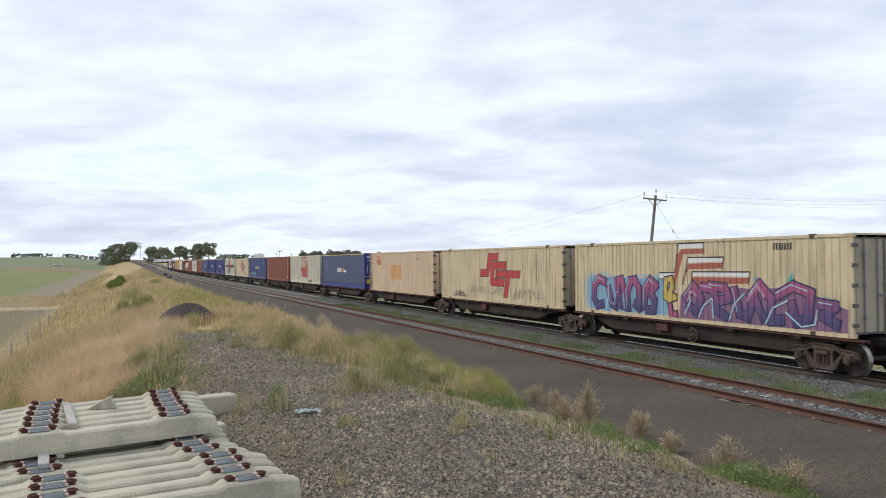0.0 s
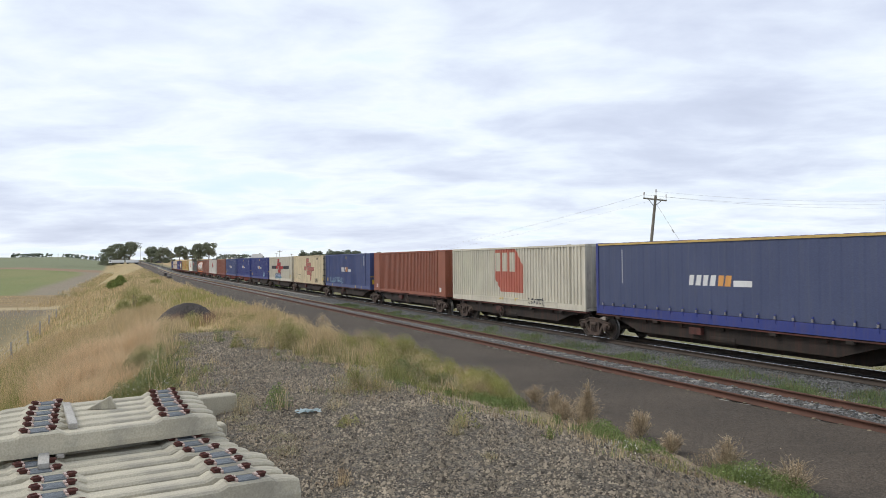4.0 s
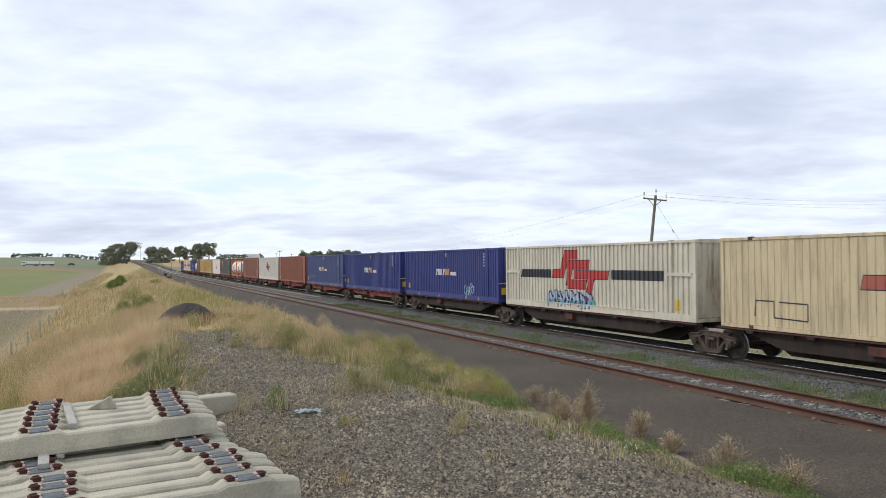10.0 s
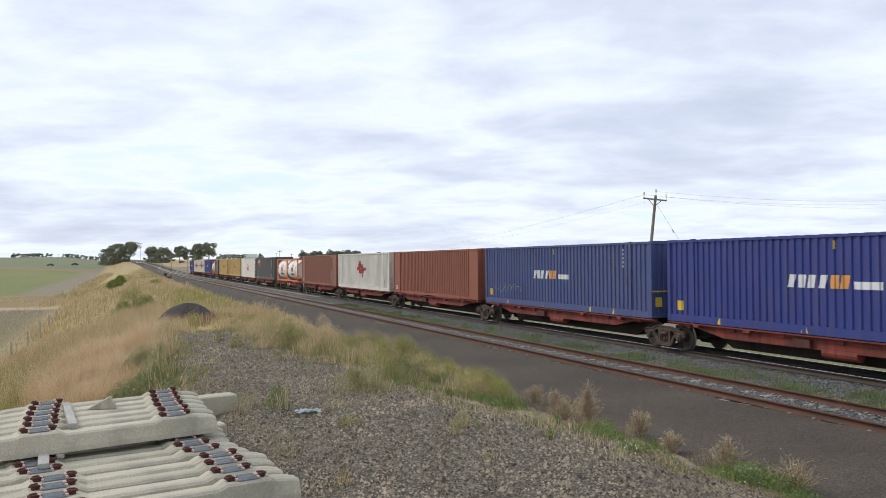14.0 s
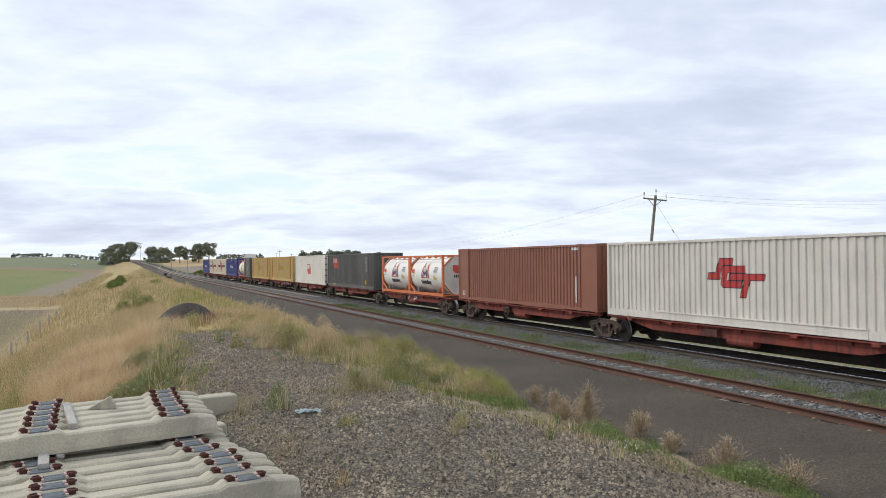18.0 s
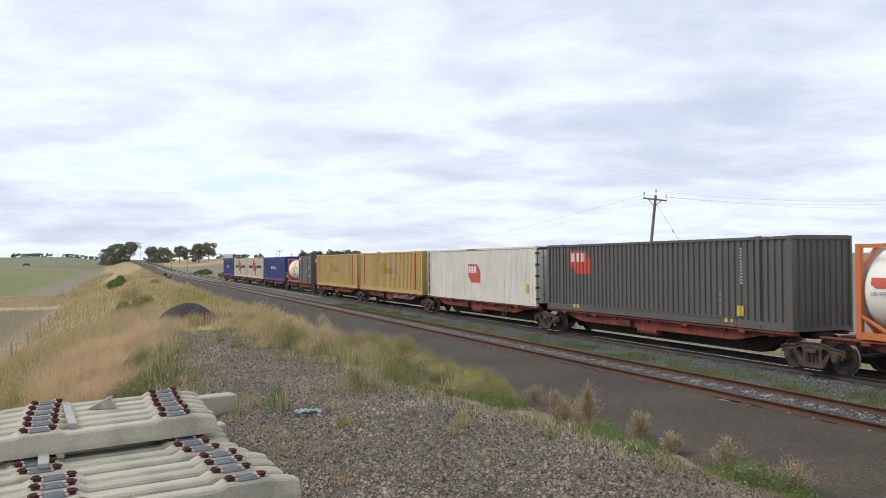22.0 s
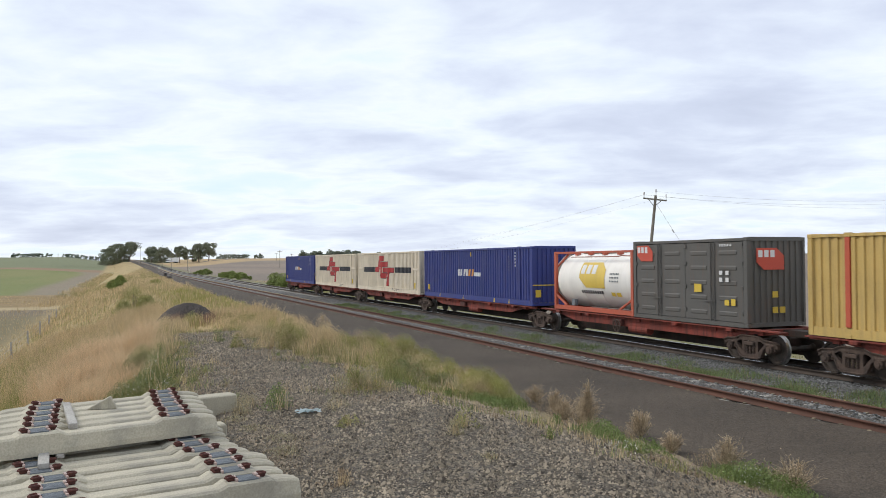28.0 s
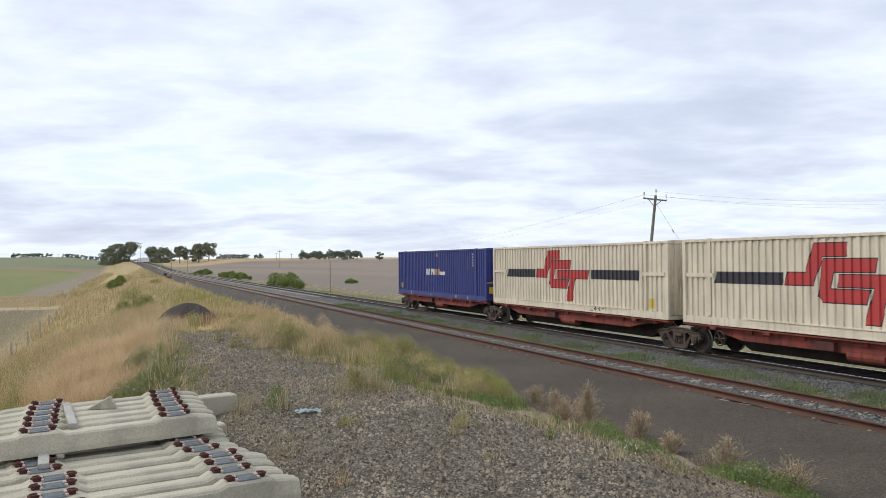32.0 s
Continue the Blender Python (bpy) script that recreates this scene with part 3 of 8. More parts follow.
def reefer_doors(root, w, hl, h, col):
    for s in (-1, 1):
        x0, x1 = (0.012, w - 0.1) if s > 0 else (-w + 0.1, -0.012)
        d = slab("door", x0, x1, -hl + 0.02, -hl + 0.1, 0.13, h - 0.13, col, root)
        bm = fresh()
        for za, zb in ((0.13, 0.17), (h - 0.17, h - 0.13)):
            box(bm, x0, x1, -hl + 0.012, -hl + 0.022, za, zb)
        for xa in (x0, x1 - 0.035):
            box(bm, xa, xa + 0.035, -hl + 0.012, -hl + 0.022, 0.17, h - 0.17)
        part("door_seal", bm, M["grey"], d, "black rubber door seal")
        for z in (0.3, 0.85, 1.4, 1.95, 2.5):
            xo = x1 if s > 0 else x0
            slab("hinge", xo - 0.12, xo + 0.1, -hl - 0.02, -hl + 0.015, z, z + 0.11, M["grey"], d, "dark steel hinge")
        bm = fresh()
        x = x0 + (x1 - x0) * (0.25 if s > 0 else 0.75)
        rod(bm, (x, -hl - 0.015, 0.1), (x, -hl - 0.015, h - 0.1), 0.02, 6)
        box(bm, x - 0.05, x + 0.3, -hl - 0.04, -hl - 0.02, 1.15, 1.2)
        part("locking_bar", bm, M["pad"], d)
        bm = fresh()
        x = x0 + (x1 - x0) * (0.7 if s > 0 else 0.3)
        rod(bm, (x, -hl - 0.015, 0.1), (x, -hl - 0.015, h - 0.1), 0.02, 6)
        for z in (0.5, 1.4, 2.3):
            box(bm, x - 0.05, x + 0.05, -hl - 0.03, -hl + 0.0, z, z + 0.08)
        part("locking_bar", bm, M["pad"], d)


def container(label, length, colour, style, marks=(), near_end="corr", height=2.896):
    """A steel box: base at z = 0, middle at y = 0, camera side at x = -1.22, near end at -y.
    marks: (name, shapes as lists of (metres from the far end, height), paint, label)."""
    root = new("shipping_container")
    tagged(root, label, "shipping container", "containers on the train")
    h, hl, w = height, length / 2, 1.219
    col = M[colour]
    xs = -w + 0.03
    post = 1.37
    flat_ends = style == "brown"
    ya, yb = -hl + 0.16, hl - 0.16
    if style in ("reefer", "genset"):
        pts = grooves(ya, yb)
        low = 0.12
    elif style == "curtain":
        pts = wave(ya, yb, 0.75, 0.012)
        low = 0.34
    elif style == "brown":
        pts = flat(-hl + 0.16, -hl + post) + wave(-hl + post + 0.001, hl - post - 0.001, 0.285, 0.042) + flat(hl - post, hl - 0.16)
        low = 0.16
    else:
        pts = wave(ya, yb, 0.285, 0.046)
        low = 0.26
    part("side_panel", wall_mesh(pts, xs, low, h - 0.09, -1), M["tarp"] if style == "curtain" else col, root, "faded blue tarpaulin curtain" if style == "curtain" else "")
    part("side_panel", wall_mesh(pts, -xs, low, h - 0.09, 1), col, root)
    bm = fresh()
    n = round(length / 0.5)
    box(bm, -w + 0.04, w - 0.04, -hl + 0.05, hl - 0.05, h - 0.06, h - 0.025)
    for i in range(n):
        y = -hl + (i + 0.5) * length / n
        box(bm, -w + 0.12, w - 0.12, y - 0.1, y + 0.1, h - 0.03, h - 0.005)
    part("roof", bm, col, root)
    slab("floor", -w + 0.05, w - 0.05, -hl + 0.06, hl - 0.06, 0.1, 0.16, M["grey"], root)
    castings_and_posts(root, w, hl, h, col)
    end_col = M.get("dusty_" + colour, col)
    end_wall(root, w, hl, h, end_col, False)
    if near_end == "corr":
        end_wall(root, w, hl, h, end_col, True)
    else:
        reefer_doors(root, w, hl, h, M["door_grime"] if colour == "cream" else col)
    for sx in (-1, 1):
        slab("top_rail", sx * w, sx * (w - 0.06), -hl + 0.17, hl - 0.17, h - 0.10, h - 0.025, M["yellow"] if style == "curtain" and sx < 0 else col, root)
        if style == "panel":
            slab("bottom_rail", sx * (w + 0.004), sx * (w - 0.06), -hl + 2.35, hl - 2.94, 0.0, 0.30, col, root)
            for z in (0.012, 0.265):
                slab("rail_lip", sx * (w + 0.03), sx * (w + 0.002), -hl + 2.4, hl - 2.99, z, z + 0.03, col, root)
            for y0, y1 in ((-hl + 0.18, -hl + 2.34), (hl - 2.93, hl - 0.18)):
                slab("bottom_rail", sx * (w - 0.006), sx * (w - 0.06), y0, y1, 0.0, 0.26, col, root)
        elif style == "brown":
            slab("bottom_rail", sx * w, sx * (w - 0.06), -hl + 0.18, hl - 0.18, 0.03, 0.16, col, root)
            for y0, y1 in ((-hl + 2.6, -hl + 6.6), (hl - 6.4, hl - 2.6)):
                slab("lift_rail", sx * (w + 0.012), sx * (w - 0.05), y0, y1, 0.0, 0.2, col, root)
        elif style == "curtain":
            slab("bottom_rail", sx * w, sx * (w - 0.08), -hl + 0.18, hl - 0.18, 0.0, 0.33, M["blue"], root)
        else:
            slab("bottom_rail", sx * w, sx * (w - 0.06), -hl + 0.18, hl - 0.18, 0.0, low - 0.003, col, root)
    if style in ("panel", "brown", "blue", "reefer"):
        for m_ in (post, length - post):
            if style != "reefer":
                slab("lifting_post", -w - (0.002 if style == "blue" else 0.008), -w + 0.05, hl - m_ - 0.075, hl - m_ + 0.075, 0.305 if style == "panel" else low + 0.004, h - 0.11, M["red_stripe"] if colour == "yellow" else col, root, "orange-red painted post" if colour == "yellow" else "")
            for z in (0.0, h - 0.1):
                slab("lifting_casting", -w - 0.012, -w + 0.1, hl - m_ - 0.09, hl - m_ + 0.09, z - 0.004, z + 0.11, M["bogie"] if style == "reefer" else col, root)
    if style == "genset":
        # ladder-like guard frame at the far end, in front of the cooling unit
        bm = fresh()
        for y in (hl + 0.05, hl + 0.55):
            box(bm, xs, xs + 0.06, y, y + 0.06, 0.0, h - 0.05)
        for z in (0.05, 0.75, 1.5, 2.2, h - 0.11):
            box(bm, xs, xs + 0.06, hl + 0.0, hl + 0.56, z, z + 0.06)
        part("guard_frame", bm, col, root)
        slab("cooling_unit", xs + 0.2, 1.0, hl + 0.02, hl + 0.5, 0.1, h - 0.2, M["grey"], root, "dark cooling unit", 0.03)
    if style == "curtain":
        for i in range(20):
            y = hl - 0.5 - i * (length - 1.0) / 19
            bm = fresh()
            box(bm, -w - 0.012, -w + 0.0, y - 0.03, y + 0.03, 0.2, 0.52)
            st = part("strap", bm, M["blue"], root)
            slab("buckle", -w - 0.03, -w - 0.012, y - 0.035, y + 0.035, 0.36, 0.45, M["tread"], st, "steel buckle")
    for nm, shapes, paint_, lab, lift in marks:
        local = [[(hl - m_, z) for m_, z in sh] for sh in shapes]
        alone = len(local) <= 14 and nm not in ("tag", "emblem_edge")
        for i_, group in enumerate([[sh] for sh in local] if alone else [local]):
            ob = part(nm, decal(group, pts, xs, lift + 0.0005 * i_), M[paint_], root, lab)
            if not alone:
                tagged(ob, kind="stuff")
    return root


def lettering(root, words, m0, z, size, x, hl, paint_, label):
    """Painted characters on the camera side, starting m0 metres from the far end."""
    cu = bpy.data.curves.new("lettering", "FONT")
    cu.body, cu.size, cu.extrude = words, size, 0.002
    cu.materials.append(M[paint_])
    ob = new("lettering", cu)
    ob.parent = root
    ob.matrix_basis = Matrix(((0, 0, -1, x), (-1, 0, 0, hl - m0), (0, 1, 0, z), (0, 0, 0, 1)))
    return tagged(ob, label)


def near_label(root, length, h=2.9):
    """Yellow warning plate and arrow on a container's near end."""
    hl = length / 2
    slab("warning_plate", -1.05, -0.75, -hl - 0.02, -hl - 0.012, 0.42, 0.78, M["yellow_mark"], root, "yellow warning plate")
    slab("arrow_band", -1.2, 0.2, -hl - 0.02, -hl - 0.012, 0.98, 1.03, M["yellow_mark"], root, "thin yellow arrow band")


# ---- painted marks, as (metres from the far end, height) ----
def R4(m0, m1, z0, z1, lean=0.0):
    k = lean * (z1 - z0)
    return [(m0, z0), (m1, z0), (m1 + k, z1), (m0 + k, z1)]


def firm_mark(cm=8.0, cz=1.55, k=1.0, paint_="red_logo", lab="red angular freight emblem", lift=0.006):
    """Three interlocking slanted bars."""
    A = [(6.69, 2.60), (7.89, 2.60), (7.83, 2.23), (7.02, 2.22), (6.67, 1.36), (5.61, 1.36), (5.70, 1.73), (6.42, 1.73)]
    B = [(7.08, 2.14), (8.87, 2.14), (8.80, 1.77), (7.42, 1.77), (7.30, 1.26), (8.62, 1.26), (8.52, 0.88), (7.04, 0.88), (6.88, 1.05), (6.99, 1.97)]
    C = [(7.62, 1.68), (10.37, 1.68), (10.28, 1.34), (9.22, 1.34), (8.92, 0.32), (8.47, 0.32), (8.77, 1.34), (7.54, 1.34)]
    return ("emblem", [[(cm + (m_ - 8.0) * k, cz + (z - 1.55) * k) for m_, z in P] for P in (A, B, C)], paint_, lab, lift)


def spread_shape(P, grow):
    """The outline P moved outwards by grow, corners mitred."""
    area = sum(a[0] * c[1] - c[0] * a[1] for a, c in zip(P, P[1:] + P[:1]))
    sg = 1 if area > 0 else -1
    out = []
    for p, q, r in zip(P[-1:] + P[:-1], P, P[1:] + P[:1]):
        d0, d1 = Vector((q[0] - p[0], q[1] - p[1])).normalized(), Vector((r[0] - q[0], r[1] - q[1])).normalized()
        n0, n1 = Vector((d0.y, -d0.x)) * sg, Vector((d1.y, -d1.x)) * sg
        m_ = n0 + n1
        m_ = m_ / max(0.35, m_.length_squared) * 2
        out.append((q[0] + m_.x * grow, q[1] + m_.y * grow))
    return out


def outline_of(mark, grow=0.04):
    """A dark edge under an emblem: the same shapes, spread a little."""
    return ("emblem_edge", [spread_shape(P, grow) for P in mark[1]], "black_logo", "dark edge of the emblem", 0.003)


def word_mark(m0, z0, k=1.0):
    """A word mark reduced to slanting bars: four white, two orange, one low white."""
    w = [R4(m0 + i * 0.36 * k, m0 + (i * 0.36 + 0.24) * k, z0, z0 + 0.36 * k, 0.2) for i in range(4)]
    o = [R4(m0 + (1.46 + i * 0.34) * k, m0 + (1.72 + i * 0.34) * k, z0, z0 + 0.36 * k, 0.2) for i in range(2)]
    c = [R4(m0 + 2.2 * k, m0 + 3.05 * k, z0, z0 + 0.2 * k)]
    return [("word_mark", w + c, "white_logo", "white bars of a word mark", 0.006), ("word_mark", o, "orange_logo", "orange bars of a word mark", 0.006)]


def cube_mark(m0, z0, k=1.0, paint_="cube_red", bars="white_logo"):
    hexa = [(m0, z0 + 0.95 * k), (m0 + 1.15 * k, z0 + 0.95 * k), (m0 + 1.55 * k, z0 + 0.62 * k), (m0 + 1.55 * k, z0), (m0 + 0.42 * k, z0), (m0, z0 + 0.36 * k)]
    b = [R4(m0 + (0.08 + i * 0.36) * k, m0 + (0.34 + i * 0.36) * k, z0 + 0.5 * k, z0 + 0.86 * k) for i in range(3)]
    return [("cube_emblem", [hexa], paint_, "flat cube-shaped emblem", 0.005), ("emblem_bar", b, bars, "pale bars on the emblem", 0.009)]


def blob(rng, m0, m1, z0, z1, n=14, rough=0.16):
    cm, cz, a, c = (m0 + m1) / 2, (z0 + z1) / 2, (m1 - m0) / 2, (z1 - z0) / 2
    P = []
    for i in range(n):
        t = 2 * math.pi * i / n
        r = 1 + rng.uniform(-rough, rough)
        ex = abs(math.cos(t)) ** 0.6 * (1 if math.cos(t) >= 0 else -1)
        ez = abs(math.sin(t)) ** 0.6 * (1 if math.sin(t) >= 0 else -1)
        P.append((cm + a * r * ex, cz + c * r * ez))
    return P


def stroke(pts_, wd=0.035):
    """Thin painted strokes along a broken line."""
    out = []
    for (a, z), (b, y) in zip(pts_, pts_[1:]):
        d = math.hypot(b - a, y - z) or 1
        nx, nz = -(y - z) / d * wd / 2, (b - a) / d * wd / 2
        out.append([(a + nx, z + nz), (b + nx, y + nz), (b - nx, y - nz), (a - nx, z - nz)])
    return out


def scribble(seed, m0, m1, z0, z1, n=16, wd=0.035):
    """A sprayed scrawl: looping letters of uneven height along a line."""
    rng = random.Random(seed)
    P, steps = [], n * 3
    amp, ph = 0.5, 0.0
    for i in range(steps):
        t = i / (steps - 1)
        if i % 6 == 0:
            amp = rng.uniform(0.3, 0.62)
        ph += rng.uniform(0.7, 1.15)
        P.append((m0 + (m1 - m0) * t + 0.17 * math.cos(ph * 0.9), (z0 + z1) / 2 + (z1 - z0) * amp * math.sin(ph)))
    return stroke(P, wd * 0.85)


def thick(pts_, wd):
    """A fat sprayed stroke: overlapping slabs along a broken line, each joint covered."""
    out = []
    for (a, z), (b, y) in zip(pts_, pts_[1:]):
        d = math.hypot(b - a, y - z) or 1
        ux, uz = (b - a) / d * wd * 0.35, (y - z) / d * wd * 0.35
        out += stroke([(a - ux, z - uz), (b + ux, y + uz)], wd)
    return out


def below(P, z1, z0=-9.0):
    """The part of the outline P between the heights z0 and z1."""
    for lim, sg in ((z1, 1), (z0, -1)):
        out = []
        for a, c in zip(P, P[1:] + P[:1]):
            ia, ic = sg * a[1] <= sg * lim, sg * c[1] <= sg * lim
            if ia:
                out.append(a)
            if ia != ic:
                k = (lim - a[1]) / (c[1] - a[1])
                out.append((a[0] + (c[0] - a[0]) * k, lim))
        P = out
        if len(P) < 3:
            return []
    return P


def fat_letters(letters, wd, marks, edge="g_navy", tops=("g_pink", "g_rosy", "g_plum", "g_mauve", "g_purple", "g_dusk", "g_deep"), cuts=(1.2, 1.04, 0.88, 0.72, 0.56, 0.4), line="g_line", lift=0.008):
    """Bubble lettering without words: bent fat strokes that fade from bright tops to dark feet, edged dark, with pale glints."""
    outer, body, glint = [], [], []
    for P in letters:
        outer += thick(P, wd + 0.1)
        body += thick(P, wd)
        glint += stroke([(m_ - wd * 0.3, z + wd * 0.18) for m_, z in P[: max(2, len(P) // 2)]], 0.03)
    marks.append(("graffiti", outer, edge, "dark edge of the graffiti", lift))
    lv = (9.0, *cuts, -9.0)
    for k, (hi, lo) in enumerate(zip(lv, lv[1:])):
        sh = [q for q in (below(P, hi, lo) for P in body) if len(q) > 2]
        if sh:
            marks.append(("graffiti", sh, tops[k], "faded spray paint of the graffiti", lift + 0.013))
    if line:
        marks.append(("graffiti", glint, line, "pale glints of the graffiti", lift + 0.022))


def graffiti_purple():
    rng = random.Random(5)
    marks = []
    marks.append(("graffiti", [blob(rng, 0.7 + i * 0.9, 1.9 + i * 0.9, 0.13, 1.62 + rng.uniform(-0.06, 0.08), 30, 0.09) for i in range(6)], "g_mist", "thin blue overspray of the graffiti", 0.002))
    marks.append(("graffiti", [blob(rng, 0.95 + i * 0.86, 2.1 + i * 0.86, 0.14, 1.52 + rng.uniform(-0.05, 0.05), 30, 0.08) for i in range(6)], "g_blue", "sky-blue sprayed ground of the graffiti", 0.004))
    marks.append(("graffiti", [[(6.95, 0.13), (7.05, 0.9), (7.5, 1.3), (8.6, 1.36), (10.4, 1.25), (12.6, 1.36), (13.2, 1.05), (14.2, 0.75), (14.25, 0.13)]], "g_violet", "violet sprayed ground of the graffiti", 0.004))
    first = [[(2.3, 1.3), (1.85, 1.44), (1.5, 1.15), (1.48, 0.6), (1.7, 0.32), (2.1, 0.4)],
             [(2.55, 1.05), (2.75, 0.45), (3.05, 0.35), (3.2, 0.9), (3.15, 1.35), (3.45, 1.42), (3.62, 1.0), (3.5, 0.35)],
             [(3.9, 0.3), (3.85, 0.9), (4.05, 1.38), (4.35, 1.42), (4.6, 1.1), (4.62, 0.35), (4.35, 0.5)],
             [(4.95, 0.4), (5.0, 1.1), (5.3, 1.42), (5.65, 1.25), (5.3, 0.95), (5.55, 0.7), (5.5, 0.32), (5.1, 0.3)]]
    fat_letters(first, 0.29, marks)
    fat_letters([[(6.2, 1.0), (6.25, 1.45), (6.55, 1.5), (6.62, 1.2), (6.4, 0.95), (6.75, 0.85), (6.4, 0.75), (6.2, 0.85)]], 0.2, marks, "g_ink", ("g_yellow",) * 7, line=None)
    fat_letters([[(6.45, 0.55), (6.55, 0.2), (6.8, 0.25)]], 0.2, marks, "g_ink", ("g_pink",) * 7, line=None)
    second = [[(7.3, 0.85), (7.75, 1.28), (8.15, 0.85), (7.85, 0.4), (7.45, 0.6)],
              [(8.2, 1.25), (8.75, 1.2), (8.9, 0.5), (9.35, 0.3)],
              [(8.6, 1.3), (9.3, 1.25), (9.5, 0.9), (9.0, 0.8)],
              [(9.75, 1.2), (9.95, 0.45), (10.35, 0.35), (10.6, 1.05), (11.0, 0.35)],
              [(10.45, 1.0), (10.85, 1.4), (11.35, 0.95), (11.3, 0.3), (11.75, 0.35)],
              [(11.6, 1.1), (12.2, 1.38), (12.85, 1.2), (12.75, 0.45), (12.3, 0.3), (12.15, 0.85)],
              [(13.2, 0.9), (13.7, 0.85), (13.3, 0.55), (13.75, 0.35)]]
    fat_letters(second, 0.27, marks)
    wisp = stroke([(8.0, 0.2), (8.25, 0.6), (8.7, 0.9), (8.75, 0.2)], 0.05) + stroke([(9.5, 0.2), (9.75, 0.75), (10.2, 1.1)], 0.05) + stroke([(11.1, 0.2), (11.4, 0.7), (12.0, 0.95)], 0.05) + stroke([(11.9, 0.6), (12.5, 0.2), (13.0, 0.3), (13.1, 0.75)], 0.05) + stroke([(7.3, 0.3), (7.6, 0.75), (7.55, 1.1)], 0.05) + stroke([(2.4, 0.25), (2.55, 0.7), (2.6, 1.3)], 0.05) + stroke([(3.65, 0.25), (3.6, 0.9)], 0.05)
    spikes = [[(13.2 + 0.12 * i, 0.95), (13.28 + 0.12 * i, 0.95), (13.25 + 0.11 * i, 1.25 - 0.03 * i)] for i in range(3)] + [[(10.6, 1.5), (10.72, 1.5), (10.68, 1.75)], [(11.95, 1.52), (12.2, 1.55), (12.15, 1.8)]]
    marks.append(("graffiti", wisp, "g_line", "pale blue wisps of the graffiti", 0.028))
    marks.append(("graffiti", spikes, "g_teal", "teal flicks of the graffiti", 0.010))
    marks.append(("graffiti", thick([(10.35, 0.9), (10.75, 1.38), (11.05, 1.05)], 0.09) + thick([(7.45, 0.75), (7.65, 1.1), (7.9, 0.95)], 0.08), "g_rose", "pale rose slashes of the graffiti", 0.032))
    return marks


def stacked_bars():
    """Faded three-step outline emblem: red bars with white tops."""
    red = [[(6.75, 1.25), (7.08, 2.05), (7.2, 2.38), (8.27, 2.4), (8.27, 2.56), (7.12, 2.56), (6.86, 2.35), (6.6, 1.42), (5.87, 1.42), (5.87, 1.25)],
           [(7.1, 1.25), (7.45, 1.85), (9.16, 1.9), (9.2, 2.08), (7.5, 2.05), (7.22, 1.6)], [(7.62, 1.3), (10.37, 1.42), (10.4, 1.6), (7.66, 1.58)]]
    white = [[(7.0, 2.58), (8.27, 2.6), (8.27, 2.74), (6.98, 2.74)], [(7.5, 2.08), (9.2, 2.12), (9.22, 2.24), (7.48, 2.24)], [(7.68, 1.62), (10.41, 1.64), (10.43, 1.76), (7.69, 1.74)], [(5.87, 1.45), (6.6, 1.46), (6.75, 1.7), (5.87, 1.69)]]
    edge = stroke([(5.85, 1.72), (6.73, 1.73), (6.95, 2.77), (8.3, 2.77), (8.3, 2.36)], 0.04) + stroke([(7.2, 1.3), (7.46, 2.27), (9.26, 2.27), (9.18, 1.86)], 0.04) + stroke([(7.64, 1.25), (7.66, 1.77), (10.46, 1.79), (10.38, 1.36)], 0.04)
    return [("emblem", red, "red_faded", "faded red stepped bars", 0.005), ("emblem", white, "white_logo", "white tops of the stepped bars", 0.005), ("emblem", edge, "black_logo", "thin dark outline", 0.008)]


def code_bars(m0, m1, z0, z1, n=7, paint_="black_logo"):
    p = (m1 - m0) / n
    return ("code_bar", [R4(m0 + i * p, m0 + (i + 0.62) * p, z0, z1) for i in range(n)], paint_, "illegible stencilled code", 0.007)


def column_bars(m0, z0, z1, n=9, paint_="white_logo", wd=0.05):
    p = (z1 - z0) / n
    return ("code_bar", [R4(m0, m0 + wd, z0 + i * p, z0 + (i + 0.6) * p) for i in range(n)], paint_, "illegible upright stencilled code", 0.007)


def triangle_marks(at, z=0.03):
    return ("pocket_mark", [[(m_ - 0.14, z), (m_ + 0.14, z), (m_ + 0.06, z + 0.2), (m_ - 0.06, z + 0.2)] for m_ in at], "yellow_mark", "yellow lifting marks", 0.036)


def blue_marks(word_at=5.88, extra=()):
    L_ = LEN48
    return word_mark(word_at - 0.28, 1.35, 1.06) + [("label", [R4(0.47, 0.8, 0.4, 0.74)], "yellow_mark", "yellow warning label", 0.006), ("arrow", [R4(7.3, 7.34, 2.46, 2.7), R4(1.38, 1.41, 2.4, 2.8), R4(L_ - 1.41, L_ - 1.38, 2.4, 2.8)], "yellow_mark", "yellow lifting arrows", 0.02), column_bars(12.1, 1.7, 2.5, 6, "tag_grey", 0.035), column_bars(12.75, 1.9, 2.7, 5, "white_logo", 0.03), triangle_marks((2.74, 6.27, 10.44, 12.2))] + list(extra)


def band_marks():
    m_ = firm_mark(7.0, 1.61, 0.97)
    return [outline_of(m_, 0.03), m_, ("band", [R4(1.58, 4.55, 1.4, 1.79, 0.22), R4(9.4, 12.79, 1.4, 1.79, 0.05)], "black_logo", "broad black painted band", 0.006), ("label", [R4(13.48, 13.75, 0.37, 0.74)], "yellow_mark", "yellow label", 0.006)]


